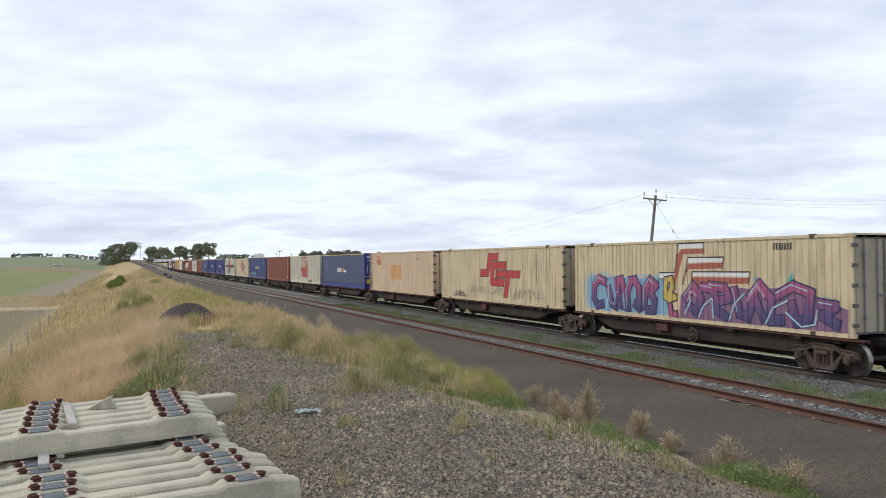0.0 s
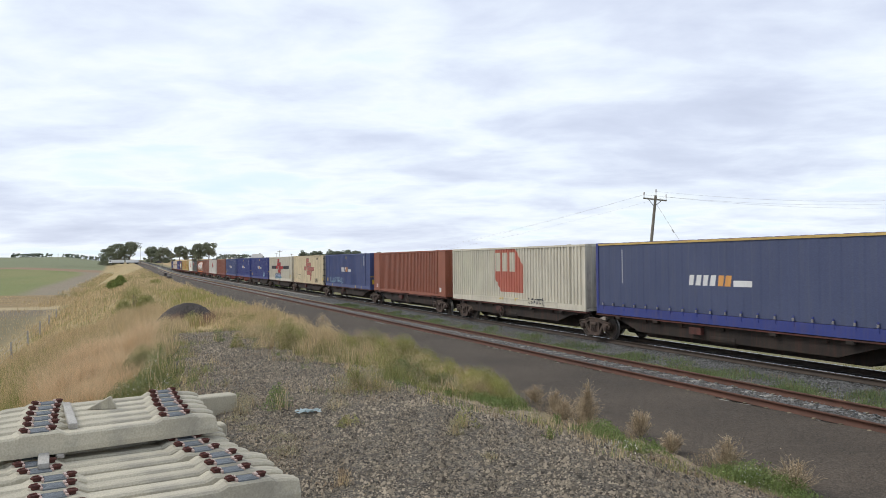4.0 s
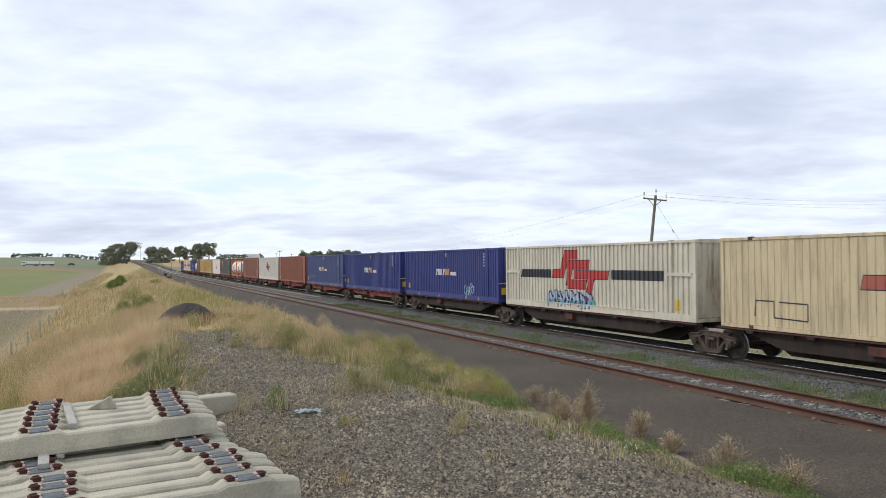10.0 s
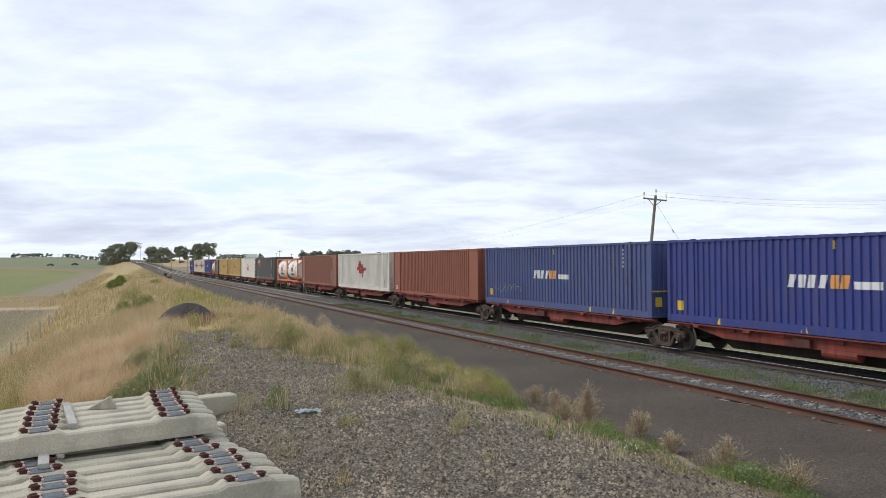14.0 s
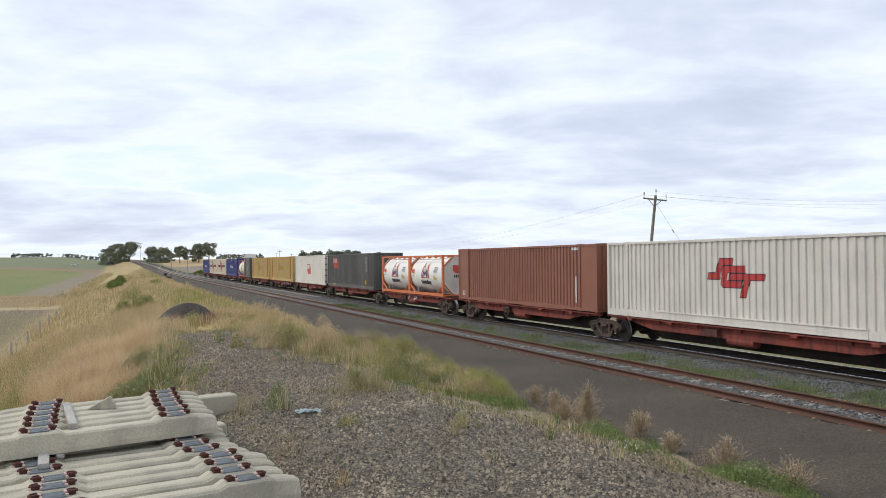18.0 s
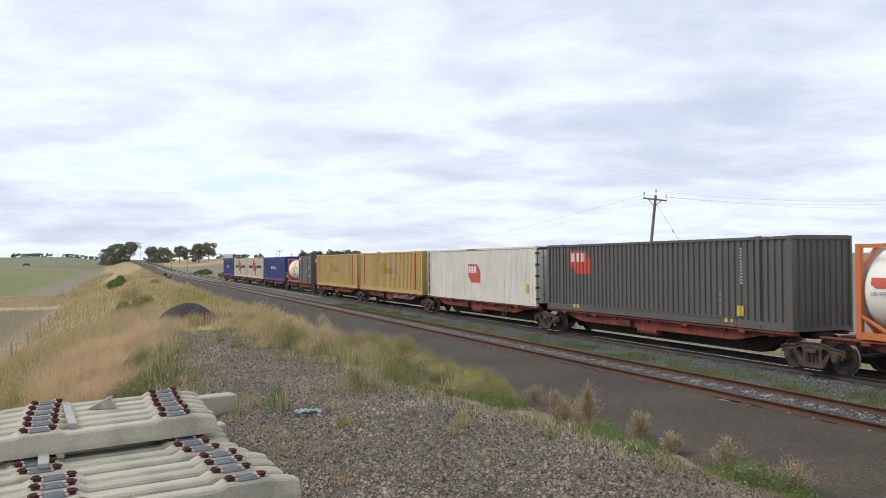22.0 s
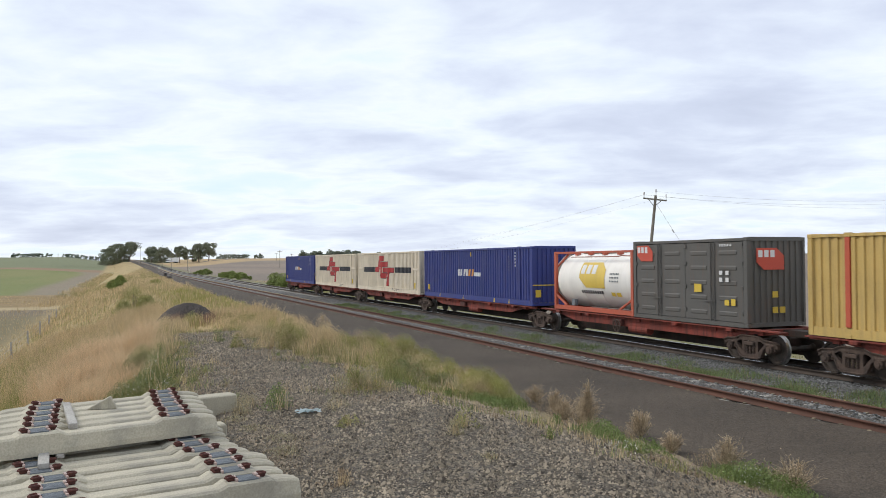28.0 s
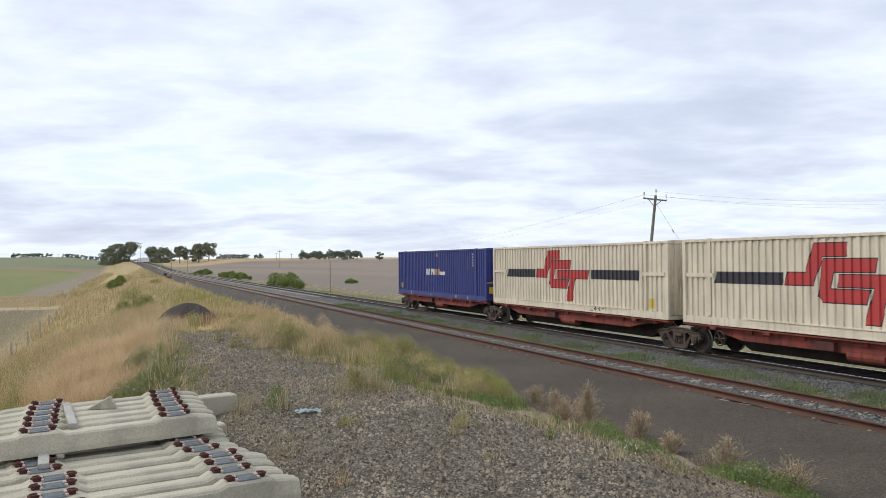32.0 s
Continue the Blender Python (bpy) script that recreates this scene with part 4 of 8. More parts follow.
def load_frame(root, length, h, col, w=1.219):
    """Open steel frame of a tank container."""
    hl = length / 2
    for sx in (-1, 1):
        for y in (-hl + 0.08, hl - 0.08):
            slab("corner_post", sx * w, sx * (w - 0.12), y - 0.08, y + 0.08, 0.118, h - 0.118, col, root)
            for z in (0.0, h - 0.118):
                slab("corner_casting", sx * (w + 0.003), sx * (w - 0.16), y - 0.089, y + 0.089, z, z + 0.118, col, root, bevel=0.012)
        slab("top_rail", sx * w, sx * (w - 0.07), -hl + 0.17, hl - 0.17, h - 0.09, h - 0.01, col, root)
        slab("bottom_rail", sx * w, sx * (w - 0.1), -hl + 0.17, hl - 0.17, 0.02, 0.20, col, root)
        for y, d in ((-hl + 0.16, 1), (hl - 0.16, -1)):
            bm = fresh()
            rod(bm, (sx * (w - 0.06), y, 0.62), (sx * (w - 0.06), y + d * 0.85, 0.2), 0.055, 6)
            part("brace", bm, col, root)
    for y in (-hl + 0.08, hl - 0.08):
        for z in (0.03, h - 0.11):
            slab("end_beam", -w + 0.16, w - 0.16, y - 0.06, y + 0.06, z, z + 0.1, col, root)
        for sx in (-1, 1):
            for za, zb in ((h - 0.1, h - 0.75), (0.1, 0.8)):
                bm = fresh()
                rod(bm, (sx * (w - 0.75), y, za), (sx * (w - 0.08), y, zb), 0.05, 6)
                part("brace", bm, col, root)


def tank_container(label, colour, mark):
    root = new("tank_container")
    tagged(root, label, "tank container", "containers on the train")
    length, h, r = 6.058, 2.591, 1.19
    load_frame(root, length, h, M[colour])
    bm = fresh()
    prof = [(2.93, 0.0), (2.92, 0.5), (2.90, 0.85), (2.87, 1.04), (2.80, 1.15), (2.70, r), (0.72, r), (0.7, r + 0.012), (0.66, r + 0.012), (0.64, r), (-0.64, r), (-0.66, r + 0.012), (-0.7, r + 0.012), (-0.72, r), (-2.70, r), (-2.80, 1.15), (-2.87, 1.04), (-2.90, 0.85), (-2.92, 0.5), (-2.93, 0.0)]
    n = 40
    rings = [[bm.verts.new((a * math.cos(2 * math.pi * i / n), y, 1.32 + a * math.sin(2 * math.pi * i / n))) for i in range(n)] for y, a in prof]
    for p, q in zip(rings, rings[1:]):
        for i in range(n):
            bm.faces.new((p[i], p[(i + 1) % n], q[(i + 1) % n], q[i]))
    bmesh.ops.remove_doubles(bm, verts=bm.verts, dist=1e-5)
    bmesh.ops.recalc_face_normals(bm, faces=bm.faces)
    part("barrel", bm, M["tank"], root, "off-white tank barrel", smooth=True)
    slab("walkway", -0.3, 0.3, -1.0, 2.0, h - 0.10, h - 0.05, M["pale_steel"], root)
    for y in (-2.2, -1.1, 0.0, 1.1, 2.2):
        slab("band", -0.55, -0.35, y - 0.1, y + 0.1, 2.42, 2.54, M[colour], root)
    bm = fresh()
    tube(bm, [(-0.62, 2.5, 2.34), (-0.62, -1.2, 2.34), (-0.56, -1.35, 2.38), (-0.62, -2.4, 2.34)], 0.025)
    part("drain_pipe", bm, M["brown_b"], root, "thin brown drain pipe")
    slab("document_box", -1.14, -1.0, 1.35, 1.65, 0.22, 0.5, M["pad"], root, "grey document box")

    def on_barrel(nm, shapes, paint_, lab, lift):
        bm = fresh()
        for P in shapes:
            cut = sorted({z for _, z in P} | {z0 for z0 in np.arange(0.25, 2.4, 0.06) if min(p[1] for p in P) < z0 < max(p[1] for p in P)})
            for za, zb in zip(cut, cut[1:]):
                if zb - za < 1e-4:
                    continue
                mid, hit = (za + zb) / 2, []
                for (ma, a), (mb, b) in zip(P, P[1:] + P[:1]):
                    if abs(a - b) > 1e-9 and min(a, b) <= mid <= max(a, b):
                        g = lambda z: ma + (mb - ma) * (z - a) / (b - a)
                        hit.append((g(mid), g(za), g(zb)))
                hit.sort()
                for k in range(0, len(hit) - 1, 2):
                    xa, xb = (-math.sqrt(max(0.01, (r + lift) ** 2 - (z - 1.32) ** 2)) for z in (za, zb))
                    l_, h_ = hit[k], hit[k + 1]
                    bm.faces.new([bm.verts.new(v) for v in ((xa, length / 2 - l_[1], za), (xb, length / 2 - l_[2], zb), (xb, length / 2 - h_[2], zb), (xa, length / 2 - h_[1], za))])
        part(nm, bm, M[paint_], root, lab)
    for k in mark:
        on_barrel(*k)
    # eight-sided end plate inside the frame
    for sg in (-1, 1):
        bm = fresh()
        o8 = [(-1.09, 0.62), (-1.09, 1.98), (-0.62, 2.47), (0.62, 2.47), (1.09, 1.98), (1.09, 0.62), (0.62, 0.14), (-0.62, 0.14)]
        y = sg * (length / 2 - 0.055)
        va = [bm.verts.new((x, y, z)) for x, z in o8]
        vb = [bm.verts.new((x * 0.8, y - sg * 0.04, 1.3 + (z - 1.3) * 0.8)) for x, z in o8]
        for i in range(8):
            bm.faces.new((va[i], va[(i + 1) % 8], vb[(i + 1) % 8], vb[i]))
        bm.faces.new(vb)
        bmesh.ops.recalc_face_normals(bm, faces=bm.faces)
        part("end_plate", bm, M["white_grey"], root, "pale grey eight-sided end plate")
    if colour == "orange":
        bm = fresh()
        ye = -length / 2 + 0.075
        bm.faces.new([bm.verts.new((x, ye, z)) for x, z in ((-0.5, 1.95), (-0.5, 1.62), (-0.3, 1.45), (0.3, 1.45), (0.3, 1.8), (0.14, 1.95))])
        part("emblem", bm, M["cube_red"], root, "small red emblem")
        for i in range(6):
            slab("code_bar", -0.42 + i * 0.12, -0.34 + i * 0.12, ye, ye + 0.003, 1.18, 1.34, M["black_logo"], root)
    if colour == "orange":
        lettering(root, "131 132", 0.45, 1.2, 0.15, -r - 0.02, length / 2, "black_logo", "black painted fleet number")
    return root


def peaks_marks():
    return [("emblem", [[(2.2, 1.12), (3.72, 1.12), (3.32, 2.12), (3.14, 1.86), (2.96, 1.66), (2.78, 1.86), (2.6, 2.12)]], "red_logo", "red twin-peak emblem", 0.018),
            ("emblem_edge", [[(2.42, 1.16), (3.5, 1.16), (3.26, 1.84), (3.1, 1.78), (2.96, 1.58), (2.82, 1.78), (2.66, 1.84)]], "white_logo", "white inner edge of the emblem", 0.021),
            ("emblem", [[(2.48, 1.2), (2.74, 1.2), (2.78, 1.42), (2.96, 1.22), (3.14, 1.42), (3.18, 1.2), (3.44, 1.2), (3.22, 1.72), (2.96, 1.46), (2.7, 1.72)]], "g_navy", "navy inner part of the emblem", 0.024),
            ("word_bar", [R4(2.14 + i * 0.215, 2.30 + i * 0.215, 0.74, 0.94 + (0.06 if i in (0, 2, 5) else 0.0)) for i in range(8)], "black_logo", "black bars of a word mark", 0.018),
            ("label", [[(0.45, 1.68), (0.95, 1.68), (0.95, 1.4), (0.6, 1.4), (0.45, 1.5)]], "cube_red", "small red emblem", 0.018),
            ("label", [R4(4.45, 4.68, 1.04, 1.3), R4(4.8, 4.94, 1.04, 1.2)], "yellow_mark", "yellow warning plates", 0.018),
            ("code_bar", [R4(4.45 + i * 0.11, 4.52 + i * 0.11, z, z + 0.07) for i in range(6) for z in (1.5, 1.62, 1.75)], "pad", "illegible grey data bars", 0.018)]


def gold_marks():
    return [("emblem", [[(2.1, 2.1), (3.6, 2.1), (4.04, 1.8), (4.04, 1.03), (2.62, 1.03), (2.1, 1.45)]], "gold_logo", "golden cube-shaped emblem", 0.018),
            ("emblem_bar", [R4(2.2 + i * 0.42, 2.5 + i * 0.42, 1.62, 2.0) for i in range(3)], "white_logo", "white bars on the emblem", 0.022),
            ("word_bar", [R4(2.2 + i * 0.17, 2.31 + i * 0.17, 0.78, 0.92) for i in range(10)], "black_logo", "black number bars", 0.018),
            ("label", [R4(4.42, 4.7, 0.72, 0.88), R4(4.78, 5.08, 0.72, 0.88)], "yellow_mark", "yellow warning plates", 0.018),
            ("code_bar", [R4(4.4 + i * 0.11, 4.46 + i * 0.11, z, z + 0.07) for i in range(6) for z in (1.3, 1.45, 1.6)], "pad", "illegible grey data bars", 0.018)]


def side_door_box(label):
    """Charcoal 20-foot box with four ribbed side doors."""
    root = new("side_door_container")
    tagged(root, label, "shipping container", "containers on the train")
    length, h, w = 6.058, 2.896, 1.219
    hl, col = length / 2, M["grey"]
    castings_and_posts(root, w, hl, h, col)
    end_wall(root, w, hl, h, col, True)
    end_wall(root, w, hl, h, col, False)
    slab("roof", -w + 0.03, w - 0.03, -hl + 0.05, hl - 0.05, h - 0.06, h - 0.02, col, root)
    slab("floor", -w + 0.08, w - 0.05, -hl + 0.06, hl - 0.06, 0.02, 0.16, col, root)
    part("side_panel", wall_mesh(wave(-hl + 0.16, hl - 0.16), w - 0.03, 0.1, h - 0.08, 1), col, root)
    for sx in (-1, 1):
        slab("top_rail", sx * w, sx * (w - 0.07), -hl + 0.17, hl - 0.17, h - 0.11, h - 0.02, col, root)
        slab("bottom_rail", sx * w, sx * (w - 0.08), -hl + 0.17, hl - 0.17, 0.0, 0.14, col, root)
    step = (length - 0.36) / 4
    for i in range(4):
        y1 = hl - 0.18 - i * step
        y0 = y1 - step + 0.02
        bm = fresh()
        box(bm, -w + 0.03, -w + 0.07, y0, y1, 0.16, h - 0.13)
        for k in range(5):
            z = 0.3 + k * 0.5
            prism_y = [(-w + 0.031, z + 0.02), (-w + 0.014, z + 0.06), (-w + 0.014, z + 0.15), (-w + 0.031, z + 0.19)]
            a = [bm.verts.new((x, y0 + 0.3, zz)) for x, zz in prism_y]
            b = [bm.verts.new((x, y1 - 0.3, zz)) for x, zz in prism_y]
            for j in range(3):
                bm.faces.new((a[j], a[j + 1], b[j + 1], b[j]))
            bm.faces.new(a[::-1]); bm.faces.new(b)
        d = part("side_door", bm, col, root)
        bm = fresh()
        yy = y1 - 0.08 if i % 2 else y0 + 0.08
        rod(bm, (-w - 0.004, yy, 0.12), (-w - 0.004, yy, h - 0.16), 0.018, 6)
        box(bm, -w - 0.03, -w - 0.01, yy - 0.05, yy + 0.35, 0.78, 0.82)
        part("locking_bar", bm, M["grey"], d)
        for z in (0.4, 1.2, 2.0, 2.6):
            yh = y0 + 0.03 if i % 2 else y1 - 0.03
            slab("hinge", -w - 0.01, -w + 0.03, yh - 0.04, yh + 0.04, z, z + 0.12, col, d)
    pts = flat(-hl + 0.1, hl - 0.1)
    for nm, shapes, paint_, lab, lift in cube_mark(0.24, 2.14, 0.62) + [("label", [R4(3.55, 3.92, 1.08, 1.36), R4(5.05, 5.25, 0.68, 0.86), R4(5.35, 5.55, 0.68, 0.9)], "yellow_mark", "yellow warning plates", 0.03), code_bars(4.8, 5.4, 2.62, 2.7, 8, "white_logo"), ("code_bar", [R4(4.8 + i * 0.3, 4.95 + i * 0.3, z, z + 0.14) for i in range(2) for z in (1.45, 1.68)], "white_logo", "illegible white data bars", 0.03)]:
        part(nm, decal([[(hl - m_, z) for m_, z in sh] for sh in shapes], pts, -w + 0.03, lift + 0.024), M[paint_], root, lab)
    bm = fresh()
    bm.faces.new([bm.verts.new((x, -hl - 0.016, z)) for x, z in ((-0.85, 2.55), (-0.85, 2.1), (-0.55, 1.85), (0.3, 1.85), (0.3, 2.3), (0.0, 2.55))][::1])
    part("cube_emblem", bm, M["cube_red"], root, "red cube-shaped emblem")
    bm = fresh()
    for i in range(3):
        box(bm, -0.78 + i * 0.25, -0.6 + i * 0.25, -hl - 0.026, -hl - 0.018, 2.25, 2.48)
    part("emblem_bar", bm, M["white_logo"], root, "white bars on the emblem")
    for x, z in ((-0.2, 0.95), (-0.2, 0.45), (0.1, 0.45)):
        slab("warning_plate", x, x + 0.22, -hl - 0.022, -hl - 0.012, z, z + 0.2, M["yellow_mark"], root, "yellow warning plate")
    return root


def make_wheelset():
    """Axle and two wheels turned in one piece."""
    half = [(0.0, 0.075), (0.62, 0.085), (0.66, 0.12), (0.69, 0.13), (0.695, 0.40), (0.684, 0.485), (0.712, 0.487), (0.72, 0.462), (0.82, 0.456), (0.825, 0.40), (0.77, 0.37), (0.78, 0.15), (0.84, 0.13), (0.86, 0.08), (0.98, 0.07), (0.98, 0.0)]
    prof = [(-x, r) for x, r in half[::-1]] + half[1:]
    bm = fresh()
    n = 28
    rings = []
    for x, r in prof:
        rings.append([bm.verts.new((x, max(r, 1e-4) * math.cos(2 * math.pi * i / n), max(r, 1e-4) * math.sin(2 * math.pi * i / n))) for i in range(n)])
    for j, (p, q) in enumerate(zip(rings, rings[1:])):
        tread = min(prof[j][1], prof[j + 1][1]) > 0.44
        for i in range(n):
            fc = bm.faces.new((p[i], q[i], q[(i + 1) % n], p[(i + 1) % n]))
            fc.material_index = 1 if tread else 0
    bmesh.ops.remove_doubles(bm, verts=bm.verts, dist=2e-4)
    bmesh.ops.recalc_face_normals(bm, faces=bm.faces)
    me = bpy.data.meshes.new("wheelset")
    bm.to_mesh(me)
    bm.free()
    me.materials.append(M["wheel"])
    me.materials.append(M["tread"])
    return me


def hollow(bm, outer, holes, x0, x1):
    """A plate from a (y, z) outline with openings through it, between x0 and x1."""
    edges, rings = [], []
    for loop in (outer, *holes):
        vs = [bm.verts.new((x0, y, z)) for y, z in loop]
        rings.append(vs)
        edges += [bm.edges.new((p, q)) for p, q in zip(vs, vs[1:] + vs[:1])]
    made = bmesh.ops.triangle_fill(bm, edges=edges, use_beauty=True, normal=(-1, 0, 0))
    faces = [g for g in made["geom"] if isinstance(g, bmesh.types.BMFace)]
    ext = bmesh.ops.extrude_face_region(bm, geom=faces)
    bmesh.ops.translate(bm, verts=[g for g in ext["geom"] if isinstance(g, bmesh.types.BMVert)], vec=(x1 - x0, 0, 0))


def make_sideframe(sx):
    """Cast truss side frame: arched top chord, dropped belly, two slanting windows and the spring opening."""
    bm = fresh()
    x0, x1 = sx * 1.0 - 0.06, sx * 1.0 + 0.06
    outer = [(-1.16, 0.02), (-1.16, 0.17), (-1.02, 0.24), (-0.62, 0.27), (-0.36, 0.37), (0.36, 0.37), (0.62, 0.27), (1.02, 0.24), (1.16, 0.17), (1.16, 0.02), (1.02, 0.10), (0.72, 0.10), (0.60, 0.0), (0.46, -0.27), (0.34, -0.33), (-0.34, -0.33), (-0.46, -0.27), (-0.60, 0.0), (-0.72, 0.10), (-1.02, 0.10)]
    windows = [[(s * p, z) for p, z in ((0.34, -0.14), (0.34, 0.20), (0.44, 0.23), (0.60, 0.14))][::s] for s in (-1, 1)]
    nest = [(-0.23, -0.20), (0.23, -0.20), (0.23, 0.21), (-0.23, 0.21)]
    hollow(bm, outer, [*windows, nest], x0, x1)
    # raised lips round the chord
    for p, q in zip(outer[1:8], outer[2:9]):
        rod(bm, (sx * 1.075, *p), (sx * 1.075, *q), 0.026, 5)
    for p, q in zip(outer[12:17], outer[13:18]):
        rod(bm, (sx * 1.075, *p), (sx * 1.075, *q), 0.024, 5)
    for s in (-1, 1):
        rod(bm, (sx * 0.88, s * 0.86, 0), (sx * 1.13, s * 0.86, 0), 0.125, 14)
        rod(bm, (sx * 1.13, s * 0.86, 0), (sx * 1.16, s * 0.86, 0), 0.075, 10)
        box(bm, x0 - 0.02, x1 + 0.03, s * 0.86 - 0.16, s * 0.86 + 0.16, 0.09, 0.17, 0.02)
        for k in (-1, 1):
            box(bm, x0, x1 + 0.01, s * 0.86 + k * 0.17 - 0.03, s * 0.86 + k * 0.17 + 0.03, -0.06, 0.14, 0.01)
    for k in (-0.15, 0.0, 0.15):
        for j in range(6):
            rod(bm, (sx * 1.02, k, -0.19 + j * 0.045), (sx * 1.02, k, -0.168 + j * 0.045), 0.066, 8)
        rod(bm, (sx * 1.02, k, -0.2), (sx * 1.02, k, 0.08), 0.045, 8)
    box(bm, sx * 1.04 - 0.09, sx * 1.04 + 0.09, -0.21, 0.21, 0.07, 0.19, 0.02)
    bmesh.ops.recalc_face_normals(bm, faces=bm.faces)
    me = bpy.data.meshes.new("side_frame"); bm.to_mesh(me); bm.free()
    me.materials.append(M["bogie"])
    return me


WHEEL_ME = make_wheelset()
SIDE_ME = {-1: make_sideframe(-1), 1: make_sideframe(1)}


def add_bogie(root, y):
    bm = fresh(); box(bm, -0.95, 0.95, -0.2, 0.2, 0.42, 0.72, 0.03); box(bm, -0.3, 0.3, -0.3, 0.3, 0.7, 0.82)
    b = part("bogie", bm, M["bogie"], root, "grimy cast steel three-piece bogie")
    b.matrix_basis = pose(0, y, 0)
    for sx in (-1, 1):
        shared("side_frame", SIDE_ME[sx], b, pose(0, 0, 0.46))
    for s in (-1, 1):
        w = shared("wheelset", WHEEL_ME, b)
        w.matrix_parent_inverse = Matrix.Translation((0, s * 0.86, 0.46))
        WHEELSETS.append(w)


def flat_wagon(first, last, gap_near, gap_far, label, paint_, brake_at=None):
    root = new("flat_wagon")
    tagged(root, label, "flat wagon", "articulated flat wagons")
    a, b = -LEN48 / 2 - gap_near / 2 + 0.12, LEN48 / 2 + gap_far / 2 - 0.12
    bm = fresh()
    lo0, lo1 = a + 2.6, b - 2.6
    belly = 0.58 if paint_ is M["underframe_dark"] else 0.44
    prism(bm, [(a + 0.2, DECK - 0.04), (b - 0.2, DECK - 0.04), (b - 0.2, DECK - 0.22), (lo1 + 1.2, DECK - 0.26), (lo1, DECK - 0.84), (lo0, DECK - 0.84), (lo0 - 1.2, DECK - 0.26), (a + 0.2, DECK - 0.22)], -0.28, 0.28)
    part("centre_sill", bm, M["underframe_dark"], root)
    for sx in (-1, 1):
        bm = fresh()
        prism(bm, [(a + 0.3, DECK - 0.03), (b - 0.3, DECK - 0.03), (b - 0.3, DECK - 0.13), (lo1 + 1.0, DECK - 0.18), (lo1 - 0.4, DECK - belly), (lo0 + 0.4, DECK - belly), (lo0 - 1.0, DECK - 0.18), (a + 0.3, DECK - 0.13)], sx * 1.0 - 0.04, sx * 1.0 + 0.04)
        part("side_sill", bm, paint_, root)
        slab("deck_edge", sx * 1.12 - 0.1, sx * 1.12 + 0.1, a + 0.3, b - 0.3, DECK - 0.07, DECK - 0.028, M["deck_red"] if paint_ is M["underframe_dark"] else paint_, root, "red-brown edge of the deck")
    for k in range(7):
        y = a + 1.3 + (b - a - 2.6) * k / 6
        bm = fresh(); box(bm, -1.1, 1.1, y - 0.12, y + 0.12, DECK - 0.2, DECK - 0.035); part("cross_bearer", bm, paint_, root)
    if first:
        add_bogie(root, a + 2.1 - 0.6 + 0.3)
        bm = fresh(); box(bm, -0.12, 0.12, a - 0.5, a + 0.4, 0.78, 0.98, 0.03); part("coupler", bm, M["bogie"], root)
    add_bogie(root, b - 1.8 if last else b + 0.12)
    if last:
        bm = fresh(); box(bm, -0.12, 0.12, b - 0.4, b + 0.5, 0.78, 0.98, 0.03); part("coupler", bm, M["bogie"], root)
    bm = fresh()
    rod(bm, (-0.9, -0.6, DECK - 0.5), (-0.9, 0.6, DECK - 0.5), 0.17, 12)
    part("air_reservoir", bm, paint_, root)
    slab("brake_box", -1.2, -1.05, 0.9, 1.5, DECK - 0.40, DECK - 0.16, M["deck_red"], root, "red-brown brake box")
    for y in (-5.2, -2.4, 3.4, 5.8):
        slab("lashing_bracket", -1.235, -1.1, y - 0.14, y + 0.14, DECK - 0.17, DECK - 0.05, paint_, root, "", 0.02)
    if brake_at:
        bm = fresh()
        rw = 0.24
        y = LEN48 / 2 - brake_at
        n = 20
        for i in range(n):
            a0, a1 = 2 * math.pi * i / n, 2 * math.pi * (i + 1) / n
            rod(bm, (-1.26, y + rw * math.cos(a0), 0.66 + rw * math.sin(a0)), (-1.26, y + rw * math.cos(a1), 0.66 + rw * math.sin(a1)), 0.022, 5)
        for i in range(6):
            a0 = 2 * math.pi * i / 6
            rod(bm, (-1.24, y, 0.66), (-1.26, y + rw * math.cos(a0), 0.66 + rw * math.sin(a0)), 0.018, 5)
        rod(bm, (-1.28, y, 0.66), (-1.1, y, 0.66), 0.04, 8)
        part("brake_wheel", bm, M["bogie"], root, "spoked hand brake wheel")
    return root


# near end of each load along the train when the clip begins
NEAR_END = [15.95, 31.42, 47.16, 62.64, 78.12, 93.92, 109.64, 124.98, 140.64, 156.16, 171.94, 187.52, 203.15, 218.84, 234.24, 250.13, 265.75, 281.36, 296.93, 312.43, 328.23, 343.75, 359.32, 374.77, 390.27]


def spiky_patch():
    """Pale blue angular lettering without words over a teal foot."""
    marks = [("graffiti", [[(3.95, 0.06), (4.2, 0.36), (4.6, 0.46), (8.2, 0.5), (8.4, 0.3), (8.3, 0.06)]], "g_teal", "teal ground of the graffiti", 0.030)]
    forms = [[(4.3, 0.3), (4.55, 0.9), (4.8, 0.45), (5.1, 0.98), (5.25, 0.3), (5.6, 0.35)], [(5.45, 0.95), (5.75, 0.4), (6.05, 0.98), (6.25, 0.6), (6.0, 0.3)], [(6.4, 0.35), (6.55, 1.0), (6.85, 0.6), (7.15, 0.95), (7.2, 0.35)], [(7.4, 0.9), (7.75, 0.55), (7.5, 0.3), (8.1, 0.35), (8.3, 0.8), (7.9, 0.98)]]
    fat_letters([[(m_ * 0.92 + 0.36, z * 0.78 - 0.02) for m_, z in P] for P in forms], 0.17, marks, "g_navy", ("g_pale", "g_pale", "g_blue", "g_blue"), (0.64, 0.45, 0.3), None, 0.034)
    return marks


